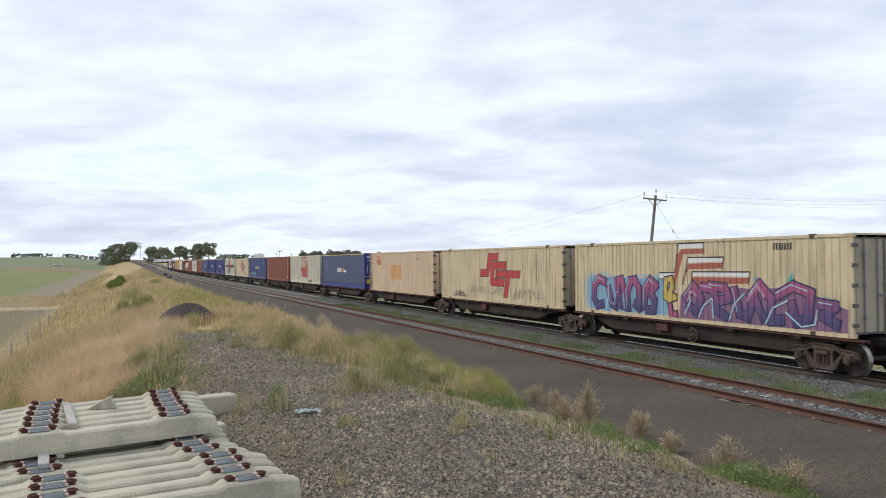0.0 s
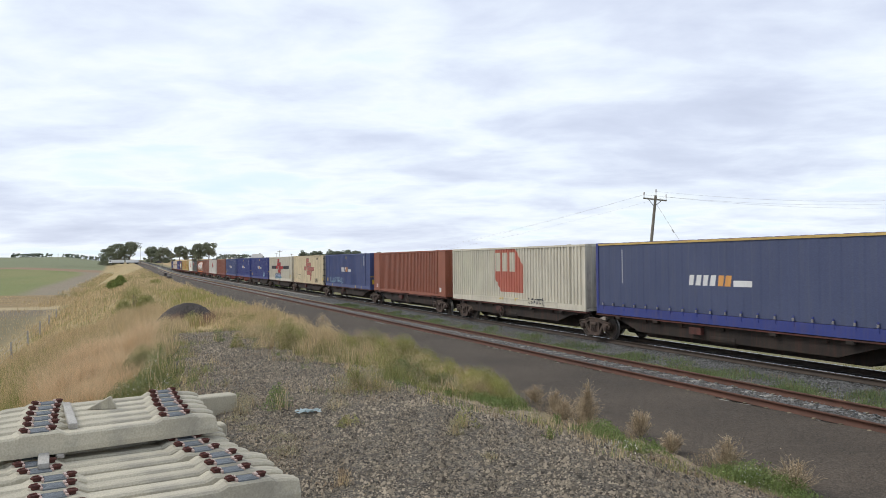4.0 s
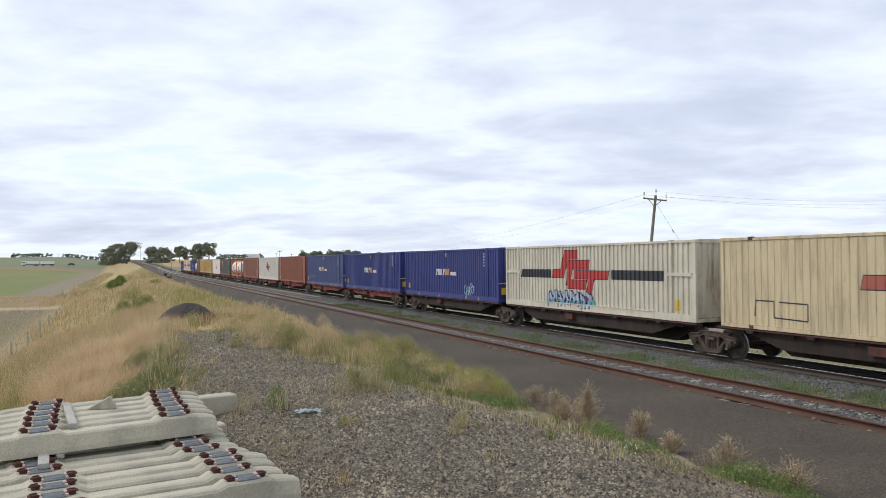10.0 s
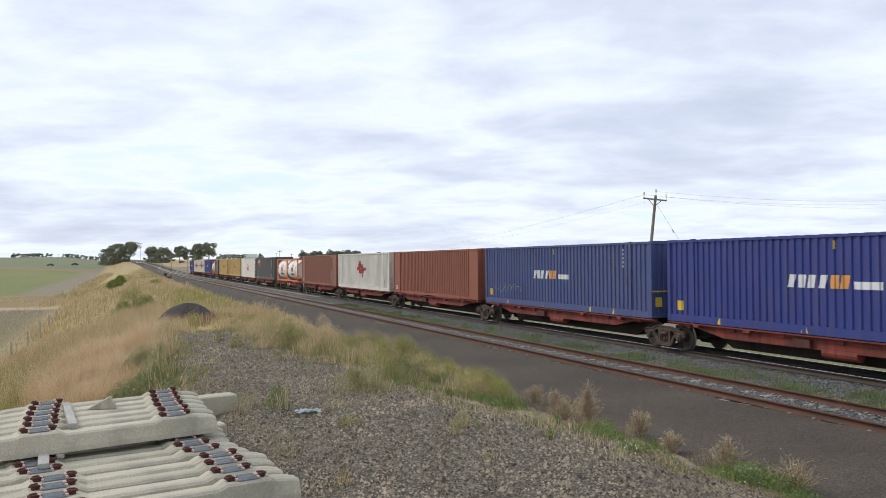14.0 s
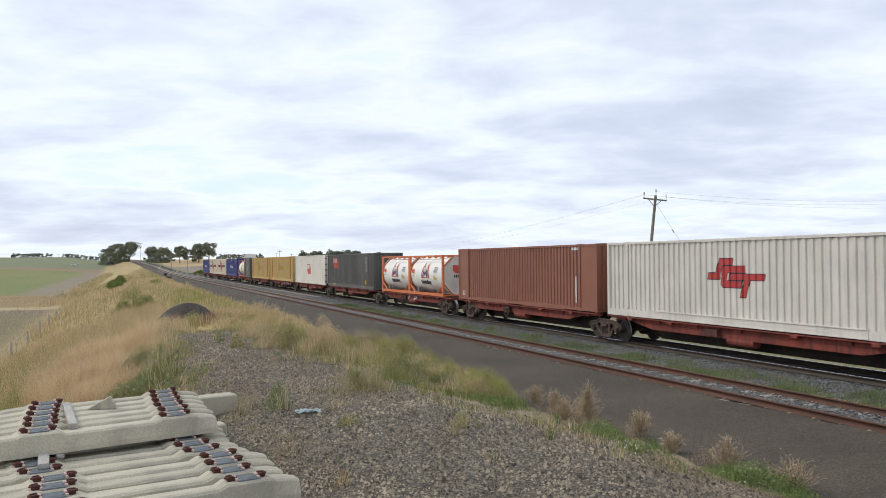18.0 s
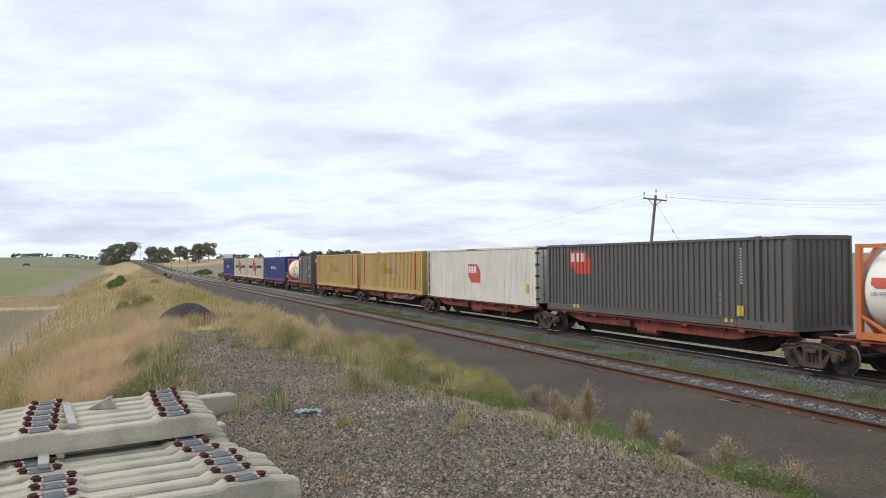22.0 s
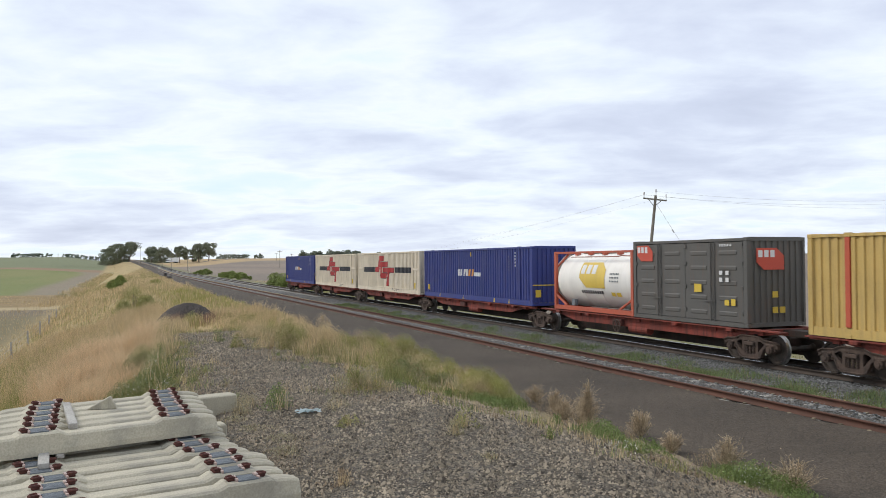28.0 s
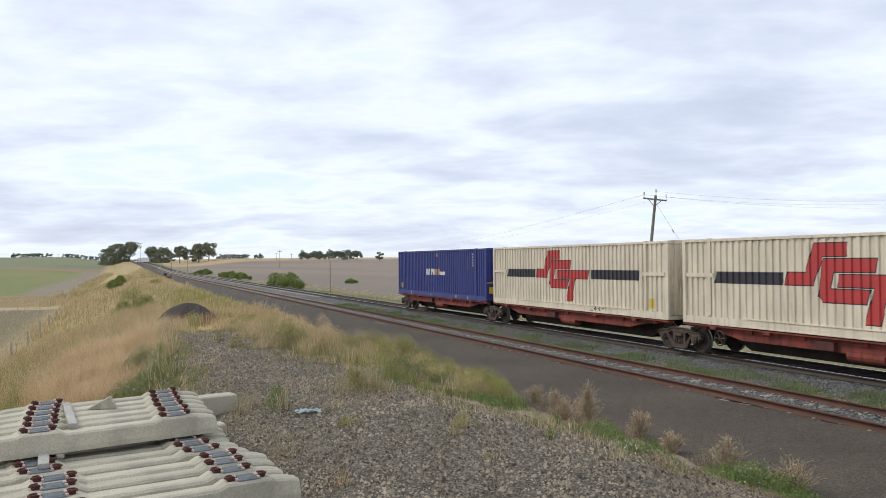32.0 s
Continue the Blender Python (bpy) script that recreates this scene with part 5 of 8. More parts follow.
def loads():
    """What rides on each platform, from the head of the visible train to its tail: label, length, paint, build, marks, near end."""
    R = "on a flat wagon"
    fm = firm_mark()
    small = firm_mark(7.26, 1.64, 0.55)
    old = firm_mark(7.78, 1.55, 0.99, "red_faded")
    return [
        ("cream insulated shipping container with purple graffiti " + R, 14.3, "cream", "reefer", stacked_bars() + graffiti_purple() + [code_bars(11.43, 12.2, 2.47, 2.68)], "reefer"),
        ("cream insulated shipping container with red bar emblem " + R, 14.5, "cream", "reefer", [outline_of(fm, 0.03), fm, ("tag", scribble(1, 1.9, 3.6, 0.1, 0.5, 18), "black_logo", "black scrawl", 0.006), ("tag", scribble(2, 4.1, 6.4, 0.4, 0.8, 16) + scribble(4, 6.8, 8.4, 0.4, 0.8, 12) + scribble(6, 9.4, 12.8, 0.3, 0.8, 22), "tag_grey", "grey scrawl", 0.006), column_bars(12.0, 1.1, 2.6, 8, "black_logo")], "reefer"),
        ("sun-faded peach insulated shipping container " + R, 13.3, "cream_warm", "genset", cube_mark(1.2, 1.95, 0.72, "cube_faded", "cream_warm") + [("ghost_mark", [R4(4.57, 7.02, 0.93, 1.95)], "orange_ghost", "worn orange panel", 0.005), code_bars(10.1, 10.9, 2.3, 2.42, 8, "tag_grey")], "reefer"),
        ("dull blue curtain-sided container " + R, LEN48, "blue", "curtain", word_mark(5.82, 1.3) + [column_bars(1.8, 1.3, 2.65, 14)], "corr"),
        ("white corrugated container with big red emblem " + R, LEN48, "white", "panel", [("cube_emblem", [[(5.66, 2.81), (8.05, 2.81), (8.87, 1.94), (8.87, 0.6), (6.43, 0.6), (5.67, 1.31)]], "cube_faded", "large faded red cube-shaped emblem", 0.005), ("emblem_bar", [R4(5.8 + i * 0.78, 6.38 + i * 0.78, 1.65, 2.62) for i in range(3)], "white", "pale bars on the emblem", 0.009), ("tag", scribble(8, 9.5, 11.1, 0.08, 0.42, 14, 0.05), "black_logo", "black scrawl", 0.046), ("label", [R4(6.3, 6.75, 0.2, 0.32), R4(7.95, 8.35, 0.2, 0.32)], "yellow_mark", "yellow pocket plates", 0.046)], "corr"),
        ("red-brown corrugated container " + R, LEN48, "brown", "brown", [("label", [R4(0.55, 0.9, 0.27, 0.52), R4(1.72, 1.78, 0.3, 1.46), R4(13.6, 13.9, 0.3, 0.56)], "white_logo", "small white plates", 0.006)], "corr"),
        ("blue corrugated container with white scrawl " + R, LEN48, "blue_dull", "blue", blue_marks(5.88, [("tag", scribble(11, 1.8, 6.4, 0.3, 0.85, 24, 0.045), "g_line", "pale sprayed scrawl", 0.012)]), "corr"),
        ("cream insulated container with faded red emblem " + R, 14.2, "cream", "reefer", [outline_of(old, 0.03), old, ("tag", stroke([(1.5, 0.4), (1.55, 0.9), (2.3, 0.9), (2.3, 0.4), (3.6, 0.36), (3.6, 0.86), (2.5, 0.88)], 0.04) + scribble(12, 10.5, 11.7, 0.15, 0.6, 14, 0.05), "black_logo", "black outline scrawl", 0.006), code_bars(11.15, 11.95, 2.45, 2.66), ("label", [R4(13.5, 13.85, 0.4, 0.62)], "yellow_mark", "yellow label", 0.006)], "reefer"),
        ("white corrugated container, red emblem, black band " + R, LEN48, "white", "band", band_marks() + spiky_patch(), "corr"),
        ("blue corrugated container with white scrawl " + R, LEN48, "blue", "blue", blue_marks(5.88, [("tag", scribble(13, 10.2, 11.4, 0.2, 0.9, 12, 0.045), "g_line", "pale sprayed scrawl", 0.012)]), "corr"),
        ("blue corrugated container " + R, LEN48, "blue", "blue", blue_marks(5.88), "corr"),
        ("faded blue corrugated container with faint tags " + R, LEN48, "blue_dull", "blue", blue_marks(5.6, [("tag", scribble(14, 1.2, 4.2, 0.6, 1.0, 14, 0.03), "tag_grey", "faint grey scrawl", 0.012)]), "corr"),
        ("red-brown corrugated container " + R, LEN48, "brown", "brown", [("label", [R4(0.55, 0.9, 0.27, 0.52), R4(1.72, 1.8, 0.3, 1.55), R4(1.1, 1.3, 2.66, 2.76)], "white_logo", "small white plates", 0.006)], "corr"),
        ("white corrugated container with small red emblem " + R, LEN48, "white_grey", "panel", [outline_of(small, 0.025), small, ("label", [R4(13.3, 13.55, 0.5, 0.85)], "pale_pink", "worn plate", 0.006)], "corr"),
        ("brown corrugated container " + R, LEN48, "brown_b", "brown", [("label", [R4(0.55, 0.9, 0.27, 0.5), R4(1.72, 1.8, 0.3, 1.46), R4(12.6, 13.1, 2.64, 2.76), R4(12.9, 12.98, 0.35, 1.5)], "white_logo", "small white plates", 0.006)], "corr"),
        None,
        ("charcoal corrugated container with red emblem " + R, LEN48, "grey", "panel", cube_mark(2.02, 1.62, 1.03) + [("label", [R4(2.16, 2.78, 0.14, 0.28), R4(11.63, 12.14, 0.14, 0.28), R4(12.32, 12.62, 0.37, 0.7)], "yellow_mark", "yellow plates", 0.046), column_bars(12.46, 1.4, 2.6, 12), column_bars(11.5, 0.35, 1.2, 4, "tag_grey")], "corr"),
        ("white insulated container with red emblem " + R, 13.9, "white_clean", "genset", cube_mark(5.85, 0.99, 1.08) + [("label", [R4(5.5, 7.1, 2.79, 2.86), R4(12.9, 13.1, 0.62, 1.04)], "yellow_mark", "yellow warning strips", 0.03)], "reefer"),
        ("yellow corrugated container with ochre patch " + R, LEN48, "yellow", "panel", [("ghost_mark", [R4(5.42 + i * 0.286, 5.56 + i * 0.286, 1.05, 2.18) for i in range(14)], "pale_pink", "painted-out patch", 0.004), ("emblem", [blob(random.Random(2), 5.5, 6.75, 1.12, 2.16, 16, 0.06), R4(6.6, 9.2, 1.3, 1.76)], "ochre_logo", "ochre painted-over mark", 0.008), ("label", [R4(13.7, 13.85, 0.45, 0.7)], "white_logo", "small white plate", 0.006)], "corr"),
        ("yellow corrugated container with ochre patch " + R, LEN48, "yellow", "panel", [("ghost_mark", [R4(5.42 + i * 0.286, 5.56 + i * 0.286, 1.05, 2.18) for i in range(14)], "pale_pink", "painted-out patch", 0.004), ("emblem", [blob(random.Random(4), 5.5, 6.75, 1.12, 2.16, 16, 0.06), R4(6.6, 9.2, 1.3, 1.76)], "ochre_logo", "ochre painted-over mark", 0.008)], "corr"),
        None,
        ("blue corrugated container " + R, LEN48, "blue", "blue", blue_marks(5.7), "corr"),
        ("ivory corrugated container, red emblem, black band " + R, LEN48, "ivory", "band", band_marks() + [("tag", scribble(21, 9.0, 10.6, 0.1, 0.3, 10, 0.04), "black_logo", "black scrawl", 0.046)], "corr"),
        ("ivory corrugated container, red emblem, black band " + R, LEN48, "ivory", "band", band_marks() + [("tag", scribble(22, 9.4, 10.6, 0.1, 0.28, 8, 0.04), "black_logo", "black scrawl", 0.046)], "corr"),
        ("blue corrugated container on the last wagon", LEN48, "blue", "blue", blue_marks(5.7), "corr"),
    ]


def build_train():
    brake = {0: 7.9, 4: 6.6, 5: 7.8, 6: 6.5, 14: 6.3, 15: 6.0, 17: 11.2, 20: 6.2, 22: 1.9}
    for k, spec in enumerate(loads()):
        first, last = k % 5 == 0, k % 5 == 4
        gn = 1.15 if first else 0.88
        gf = 1.15 if last else 0.88
        dark = k < 10
        w = flat_wagon(first, last, gn, gf, "grimy dark brown articulated container flat wagon" if dark else "red-brown articulated container flat wagon", M["underframe_dark"] if dark else M["underframe"], brake.get(k))
        near = NEAR_END[k]
        mid = near + LEN48 / 2
        MOVING.append((w, mid, 0.0))
        if k == 18:
            for m_, ln, sd in ((8.3, 0.9, 63), (9.6, 2.0, 64), (12.0, 0.7, 65)):
                tagged(part("sill_scrawl", decal([[(LEN48 / 2 - q, z) for q, z in sh] for sh in scribble(sd, m_, m_ + ln, DECK - 0.36, DECK - 0.1, int(6 * ln) + 2, 0.05)], flat(-7.3, 7.3), -1.05, 0.0), M["g_pale"], w), "pale sprayed scrawl", kind="stuff")
        if k == 15:
            for m_, sd in ((6.1, 61), (7.6, 62)):
                tagged(part("sill_scrawl", decal([[(LEN48 / 2 - q, z) for q, z in sh] for sh in scribble(sd, m_, m_ + 0.8, DECK - 0.38, DECK - 0.12, 7, 0.05)], flat(-7, 7), -1.05, 0.0), M["white_logo"], w, "white sprayed scrawl"), "white sprayed scrawl", kind="stuff")
            for j in (0, 1):
                c = tank_container("white tank container in an orange frame riding on a flat wagon", "orange", peaks_marks())
                MOVING.append((c, near + 1.25 + 3.03 + j * 6.1, DECK))
        elif k == 20:
            c = side_door_box("charcoal side-door container riding on a flat wagon")
            MOVING.append((c, near + 1.25 + 3.03, DECK))
            c = tank_container("white tank container in a red frame riding on a flat wagon", "red_frame", gold_marks())
            MOVING.append((c, near + 1.25 + 3.03 + 6.1, DECK))
        else:
            label, length, colour, style, marks, ne = spec
            band = style == "band"
            c = container(label, length, colour, "panel" if band else style, marks, ne)
            hl = length / 2
            if band:
                for m0, m1 in ((0.2, 1.3), (1.44, 1.56), (length - 1.56, length - 1.44), (length - 1.3, length - 0.2)):
                    slab("waist_bar", -1.228, -1.17, hl - m1, hl - m0, 1.6, 1.73, M[colour], c)
            if style == "brown":
                lettering(c, "48", 0.58, 0.31, 0.24, -1.202, hl, "red_logo", "red painted length figure")
            if style in ("blue", "curtain"):
                near_label(c, length)
            if style == "curtain":
                for i in range(7):
                    slab("word_bar", -1.02 + i * 0.2, -0.88 + i * 0.2, -hl - 0.018, -hl - 0.012, 2.5, 2.68, M["orange_logo" if i > 4 else "white_logo"], c)
                for i in range(4):
                    slab("code_bar", -1.0 + i * 0.35, -0.97 + i * 0.35, -hl - 0.018, -hl - 0.012, 1.3, 1.95, M["white_logo"], c)
                slab("code_bar", -1.0, 0.1, -hl - 0.018, -hl - 0.012, 2.3, 2.36, M["g_pale"], c)
            # short boxes stand towards the near end of their platform
            MOVING.append((c, near + (LEN48 - length) / 2 * (0.35 if style == "genset" else 1.0) + hl, DECK))


build_train()


# ---- plants, stones and other scattered stuff ----
def leafy(name_, col, col2, rough=0.8, island=0.35):
    m = mat(name_, col, col2, rough, scale=1.2, grain=20, bump=0.0, island=island)
    return m


M["straw"] = leafy("straw_grass", (0.63, 0.49, 0.29), (0.51, 0.39, 0.22))
M["feather"] = leafy("feather_grass", (0.76, 0.575, 0.365), (0.64, 0.475, 0.29), 0.8, 0.25)
M["straw_dark"] = leafy("brown_grass", (0.34, 0.25, 0.16), (0.25, 0.18, 0.11))
M["green"] = leafy("green_grass", (0.13, 0.17, 0.045), (0.19, 0.20, 0.07))
M["dead_twig"] = leafy("dead_twig", (0.43, 0.34, 0.225), (0.32, 0.245, 0.155), 0.9, 0.5)
M["track_green"] = leafy("ballast_grass", (0.19, 0.245, 0.10), (0.13, 0.175, 0.07))
M["herb"] = leafy("grey_green_herb", (0.225, 0.245, 0.092), (0.16, 0.185, 0.07), 0.8, 0.16)
M["lime"] = leafy("yellow_green_herb", (0.37, 0.35, 0.10), (0.28, 0.295, 0.09), 0.8, 0.16)
M["pale_herb"] = leafy("pale_dry_herb", (0.38, 0.33, 0.21), (0.30, 0.27, 0.16), 0.8, 0.16)
M["russet"] = leafy("russet_herb", (0.30, 0.18, 0.12), (0.24, 0.15, 0.10), 0.8, 0.16)
M["white_flower"] = leafy("white_flower", (0.72, 0.70, 0.64), (0.60, 0.57, 0.50))
M["weed"] = leafy("fresh_weed", (0.145, 0.205, 0.055), (0.19, 0.235, 0.075))
M["olive"] = leafy("olive_grass", (0.325, 0.31, 0.11), (0.245, 0.24, 0.085), 0.8, 0.16)
M["flower"] = leafy("yellow_flower", (0.60, 0.47, 0.06), (0.50, 0.38, 0.06))
M["leaf_bush"] = leafy("bush_leaf", (0.255, 0.30, 0.08), (0.165, 0.205, 0.055))
M["leaf_gum"] = leafy("gum_leaf", (0.24, 0.255, 0.165), (0.165, 0.18, 0.115))
M["leaf_far"] = leafy("distant_leaf", (0.25, 0.28, 0.21), (0.18, 0.21, 0.16))
M["bark"] = mat("grey_bark", (0.24, 0.20, 0.16), (0.15, 0.12, 0.10), 0.9, scale=3, grain=20)
M["mound"] = grit("dark_screenings", [(0.04, 0.033, 0.03), (0.075, 0.062, 0.056), (0.10, 0.083, 0.075)], 0.05, 0.9, 0.4, 1.5)
M["sand"] = mat("pale_sand", (0.30, 0.23, 0.16), (0.16, 0.125, 0.09), 0.95, scale=3.5, grain=40, bump=0.6, dist=0.02)


def blades(name, P, H, W, material, seed, bend=0.35, label="", category="grass", spread=None):
    """Grass as one mesh: each blade a bent tapered strip from its root P, of height H and width W."""
    rng = np.random.default_rng(seed)
    n = len(P)
    a = rng.uniform(0, 2 * np.pi, n)
    side = np.stack([np.cos(a), np.sin(a), np.zeros(n)], -1)
    lean_a = rng.uniform(0, 2 * np.pi, n)
    lean = np.stack([np.cos(lean_a), np.sin(lean_a), np.zeros(n)], -1) * (H * bend * rng.uniform(0.2, 1.0, n))[:, None]
    up = np.zeros((n, 3)); up[:, 2] = H
    v = np.empty((n, 5, 3))
    v[:, 0] = P - side * W[:, None] / 2
    v[:, 1] = P + side * W[:, None] / 2
    mid = P + up * 0.55 + lean * 0.35
    v[:, 2] = mid + side * W[:, None] * 0.38
    v[:, 3] = mid - side * W[:, None] * 0.38
    v[:, 4] = P + up * rng.uniform(0.86, 1.0, n)[:, None] + lean
    i = (np.arange(n) * 5)[:, None]
    quads = i + np.array([[0, 1, 2, 3]])
    tris = i + np.array([[3, 2, 4]])
    ob = raw(name, v, [quads, tris], material)
    return tagged(ob, label or "tall dry grass on the railway verge", category, kind="stuff")


def scatter(n, x0, x1, y0, y1, seed, keep=None, clump=0.0, per=12, power=1.0):
    """Points on the ground; clump: spread of tufts in metres; power > 1 crowds them towards y0."""
    rng = np.random.default_rng(seed)
    k = max(1, n // per) if clump else n
    c = np.stack([rng.uniform(x0, x1, k), y0 + (y1 - y0) * rng.uniform(0, 1, k) ** power], -1)
    if clump:
        c = np.repeat(c, per, 0) + rng.normal(size=(k * per, 2)) * clump
    if keep is not None:
        c = c[keep(c[:, 0], c[:, 1], rng)]
    z = ground_z(c[:, 0], c[:, 1])
    return np.stack([c[:, 0] + bulge(c[:, 1]), c[:, 1], z - 0.02], -1)


def pad_edge_left(y):
    """Where the gravel pad gives way to grass on its field side."""
    return np.interp(y, [0, 9, 12.5, 16, 21, 29, 34], [-4.0, -2.2, 0.3, 1.0, 1.2, 1.5, 3.0])


def pad_edge_right(y):
    return np.interp(y, [0, 8, 11.5, 13, 14.4, 16, 18, 20.5, 26, 31], [6.9, 6.9, 6.5, 5.3, 4.5, 4.9, 5.0, 4.6, 4.5, 4.0])


def wiggle(x, y):
    return 0.35 * np.sin(x * 2.1 + y * 1.3) + 0.25 * np.sin(y * 3.1 - x) + 0.2 * np.sin(x * 5.3)


def make_pad():
    """Gravel hardstanding with a ragged outline, just above the soil."""
    ys = np.linspace(-12, 32, 200)
    us = np.linspace(0, 1, 60)
    V = []
    for y in ys:
        l, r = pad_edge_left(y), pad_edge_right(y)
        if y > 28:
            mid = (l + r) / 2; k = max(0.02, (32 - y) / 4); l, r = mid + (l - mid) * k, mid + (r - mid) * k
        l += 0.22 * math.sin(y * 2.3) + 0.15 * math.sin(y * 5.9); r += 0.6 + 0.25 * math.sin(y * 1.9 + 1) + 0.16 * math.sin(y * 6.7)
        x = l + (r - l) * us
        z = ground_z(x, np.full_like(x, y)) + np.sin(x * 1.7 + y * 0.6) * np.sin(y * 1.3 - x * 0.4) * 0.03 + np.sin(x * 0.23 + 1) * np.sin(y * 0.19) * 0.06
        e = np.minimum(us, 1 - us) * (r - l)
        z = z - 0.02 + 0.045 * np.clip(e / 0.4, 0, 1) + 0.012 * np.sin(x * 9 + y * 4) * np.sin(y * 8)
        V.append(np.stack([x, np.full_like(x, y), z], -1))
    V = np.array(V)
    n, m_ = V.shape[:2]
    i = np.arange(n * m_).reshape(n, m_)
    ob = raw("gravel_pad", V, np.stack([i[:-1, :-1], i[:-1, 1:], i[1:, 1:], i[1:, :-1]], -1).reshape(-1, 4), M["gravel"], smooth=True)
    return tagged(ob, "grey gravel hardstanding with ragged grassy edges", "gravel", kind="structure")


make_pad()


def stones(name, P, size, material, seed, label, flat_=0.6):
    """Loose broken stones: squashed, turned octahedra."""
    rng = np.random.default_rng(seed)
    n = len(P)
    base = np.array([[1, 0, 0], [0, 1, 0], [-1, 0, 0], [0, -1, 0], [0, 0, 1], [0, 0, -1]], float)
    v = base[None] * (1 + rng.uniform(-0.35, 0.35, (n, 6, 1)))
    v[:, :, 2] *= flat_
    a = rng.uniform(0, 2 * np.pi, n)
    c, s_ = np.cos(a)[:, None], np.sin(a)[:, None]
    x, y = v[:, :, 0].copy(), v[:, :, 1].copy()
    v[:, :, 0], v[:, :, 1] = x * c - y * s_, x * s_ + y * c
    tilt = rng.uniform(-0.5, 0.5, n)[:, None]
    z = v[:, :, 2].copy()
    v[:, :, 2] = z + v[:, :, 0] * tilt
    v = v * size[:, None, None] + P[:, None]
    f = np.array([[0, 1, 4], [1, 2, 4], [2, 3, 4], [3, 0, 4]])
    v = v[:, :5]
    faces = ((np.arange(n) * 5)[:, None, None] + f[None]).reshape(-1, 3)
    return tagged(raw(name, v, faces, material), label, "stones", kind="stuff")


def land_z(x, y):
    return ground_z(x, y) + np.sin(x * 1.7 + y * 0.6) * np.sin(y * 1.3 - x * 0.4) * 0.03 + np.sin(x * 0.23 + 1) * np.sin(y * 0.19) * 0.06


def scatter_stones():
    rng = np.random.default_rng(11)
    n = 165000
    y = 4.5 + 26 * rng.uniform(0, 1, n) ** 1.7
    l, r = pad_edge_left(y) - 0.2, pad_edge_right(y) + 0.85
    x = l + (r - l) * rng.uniform(0, 1, n)
    ok = x > 0.5
    x, y = x[ok], y[ok]
    s_ = rng.lognormal(-4.22, 0.36, len(x))
    stones("gravel", np.stack([x, y, land_z(x, y) + 0.02 + 0.15 * s_], -1), s_, M["stone"], 1, "loose grey gravel on the hardstanding", 0.95)
    # added dark stones imitate the shade in pits between the gravel
    k_ = rng.integers(0, len(x), 14000)
    stones("pit_shade_stones", np.stack([x[k_] + 0.02, y[k_], land_z(x[k_] + 0.02, y[k_]) + 0.03], -1), s_[k_] * 0.8, M["scoria_stone"], 4, "dark stones standing in for shaded pits in the gravel of the hardstanding", 0.9)
    n = 30000
    y = 6 + 60 * rng.uniform(0, 1, n) ** 2.0
    x = rng.uniform(8.2, 13.55, n)
    stones("road_stones", np.stack([x, y, np.interp(x, [8.1, 8.6, 10.4, 12.6, 13.62], [-0.13, -0.09, -0.06, -0.09, -0.095]) + sink(x) + 0.004], -1), rng.lognormal(-4.9, 0.4, n), M["scoria_stone"], 2, "fine dark scoria on the access road")
    n = 46000
    y = 5 + 75 * rng.uniform(0, 1, n) ** 1.6
    x = np.where(rng.uniform(0, 1, n) < 0.6, rng.uniform(16.9, 19.0, n), rng.uniform(13.7, 16.6, n))
    z = np.where(x > 16.75, np.interp(x, [16.9, 17.9, 18.3, 21.2, 21.7, 23.4], [-0.38, -0.22, -0.20, -0.20, -0.24, -0.95]), np.interp(x, [13.5, 13.7, 15.6, 16.5], [-0.15, -0.105, -0.11, -0.34]))
    stones("ballast_stones", np.stack([x, y, z + sink(x) + 0.012], -1), rng.lognormal(-3.55, 0.3, n), M["ballast_stone"], 3, "crushed grey ballast stones between the rails")


M["scoria_stone"] = mat("scoria_stone", (0.09, 0.07, 0.053), (0.055, 0.043, 0.034), 0.95, scale=3, grain=60, island=0.6)
M["ballast_stone"] = mat("ballast_stone", (0.17, 0.17, 0.165), (0.10, 0.10, 0.10), 0.95, scale=3, grain=60, island=0.5)
scatter_stones()


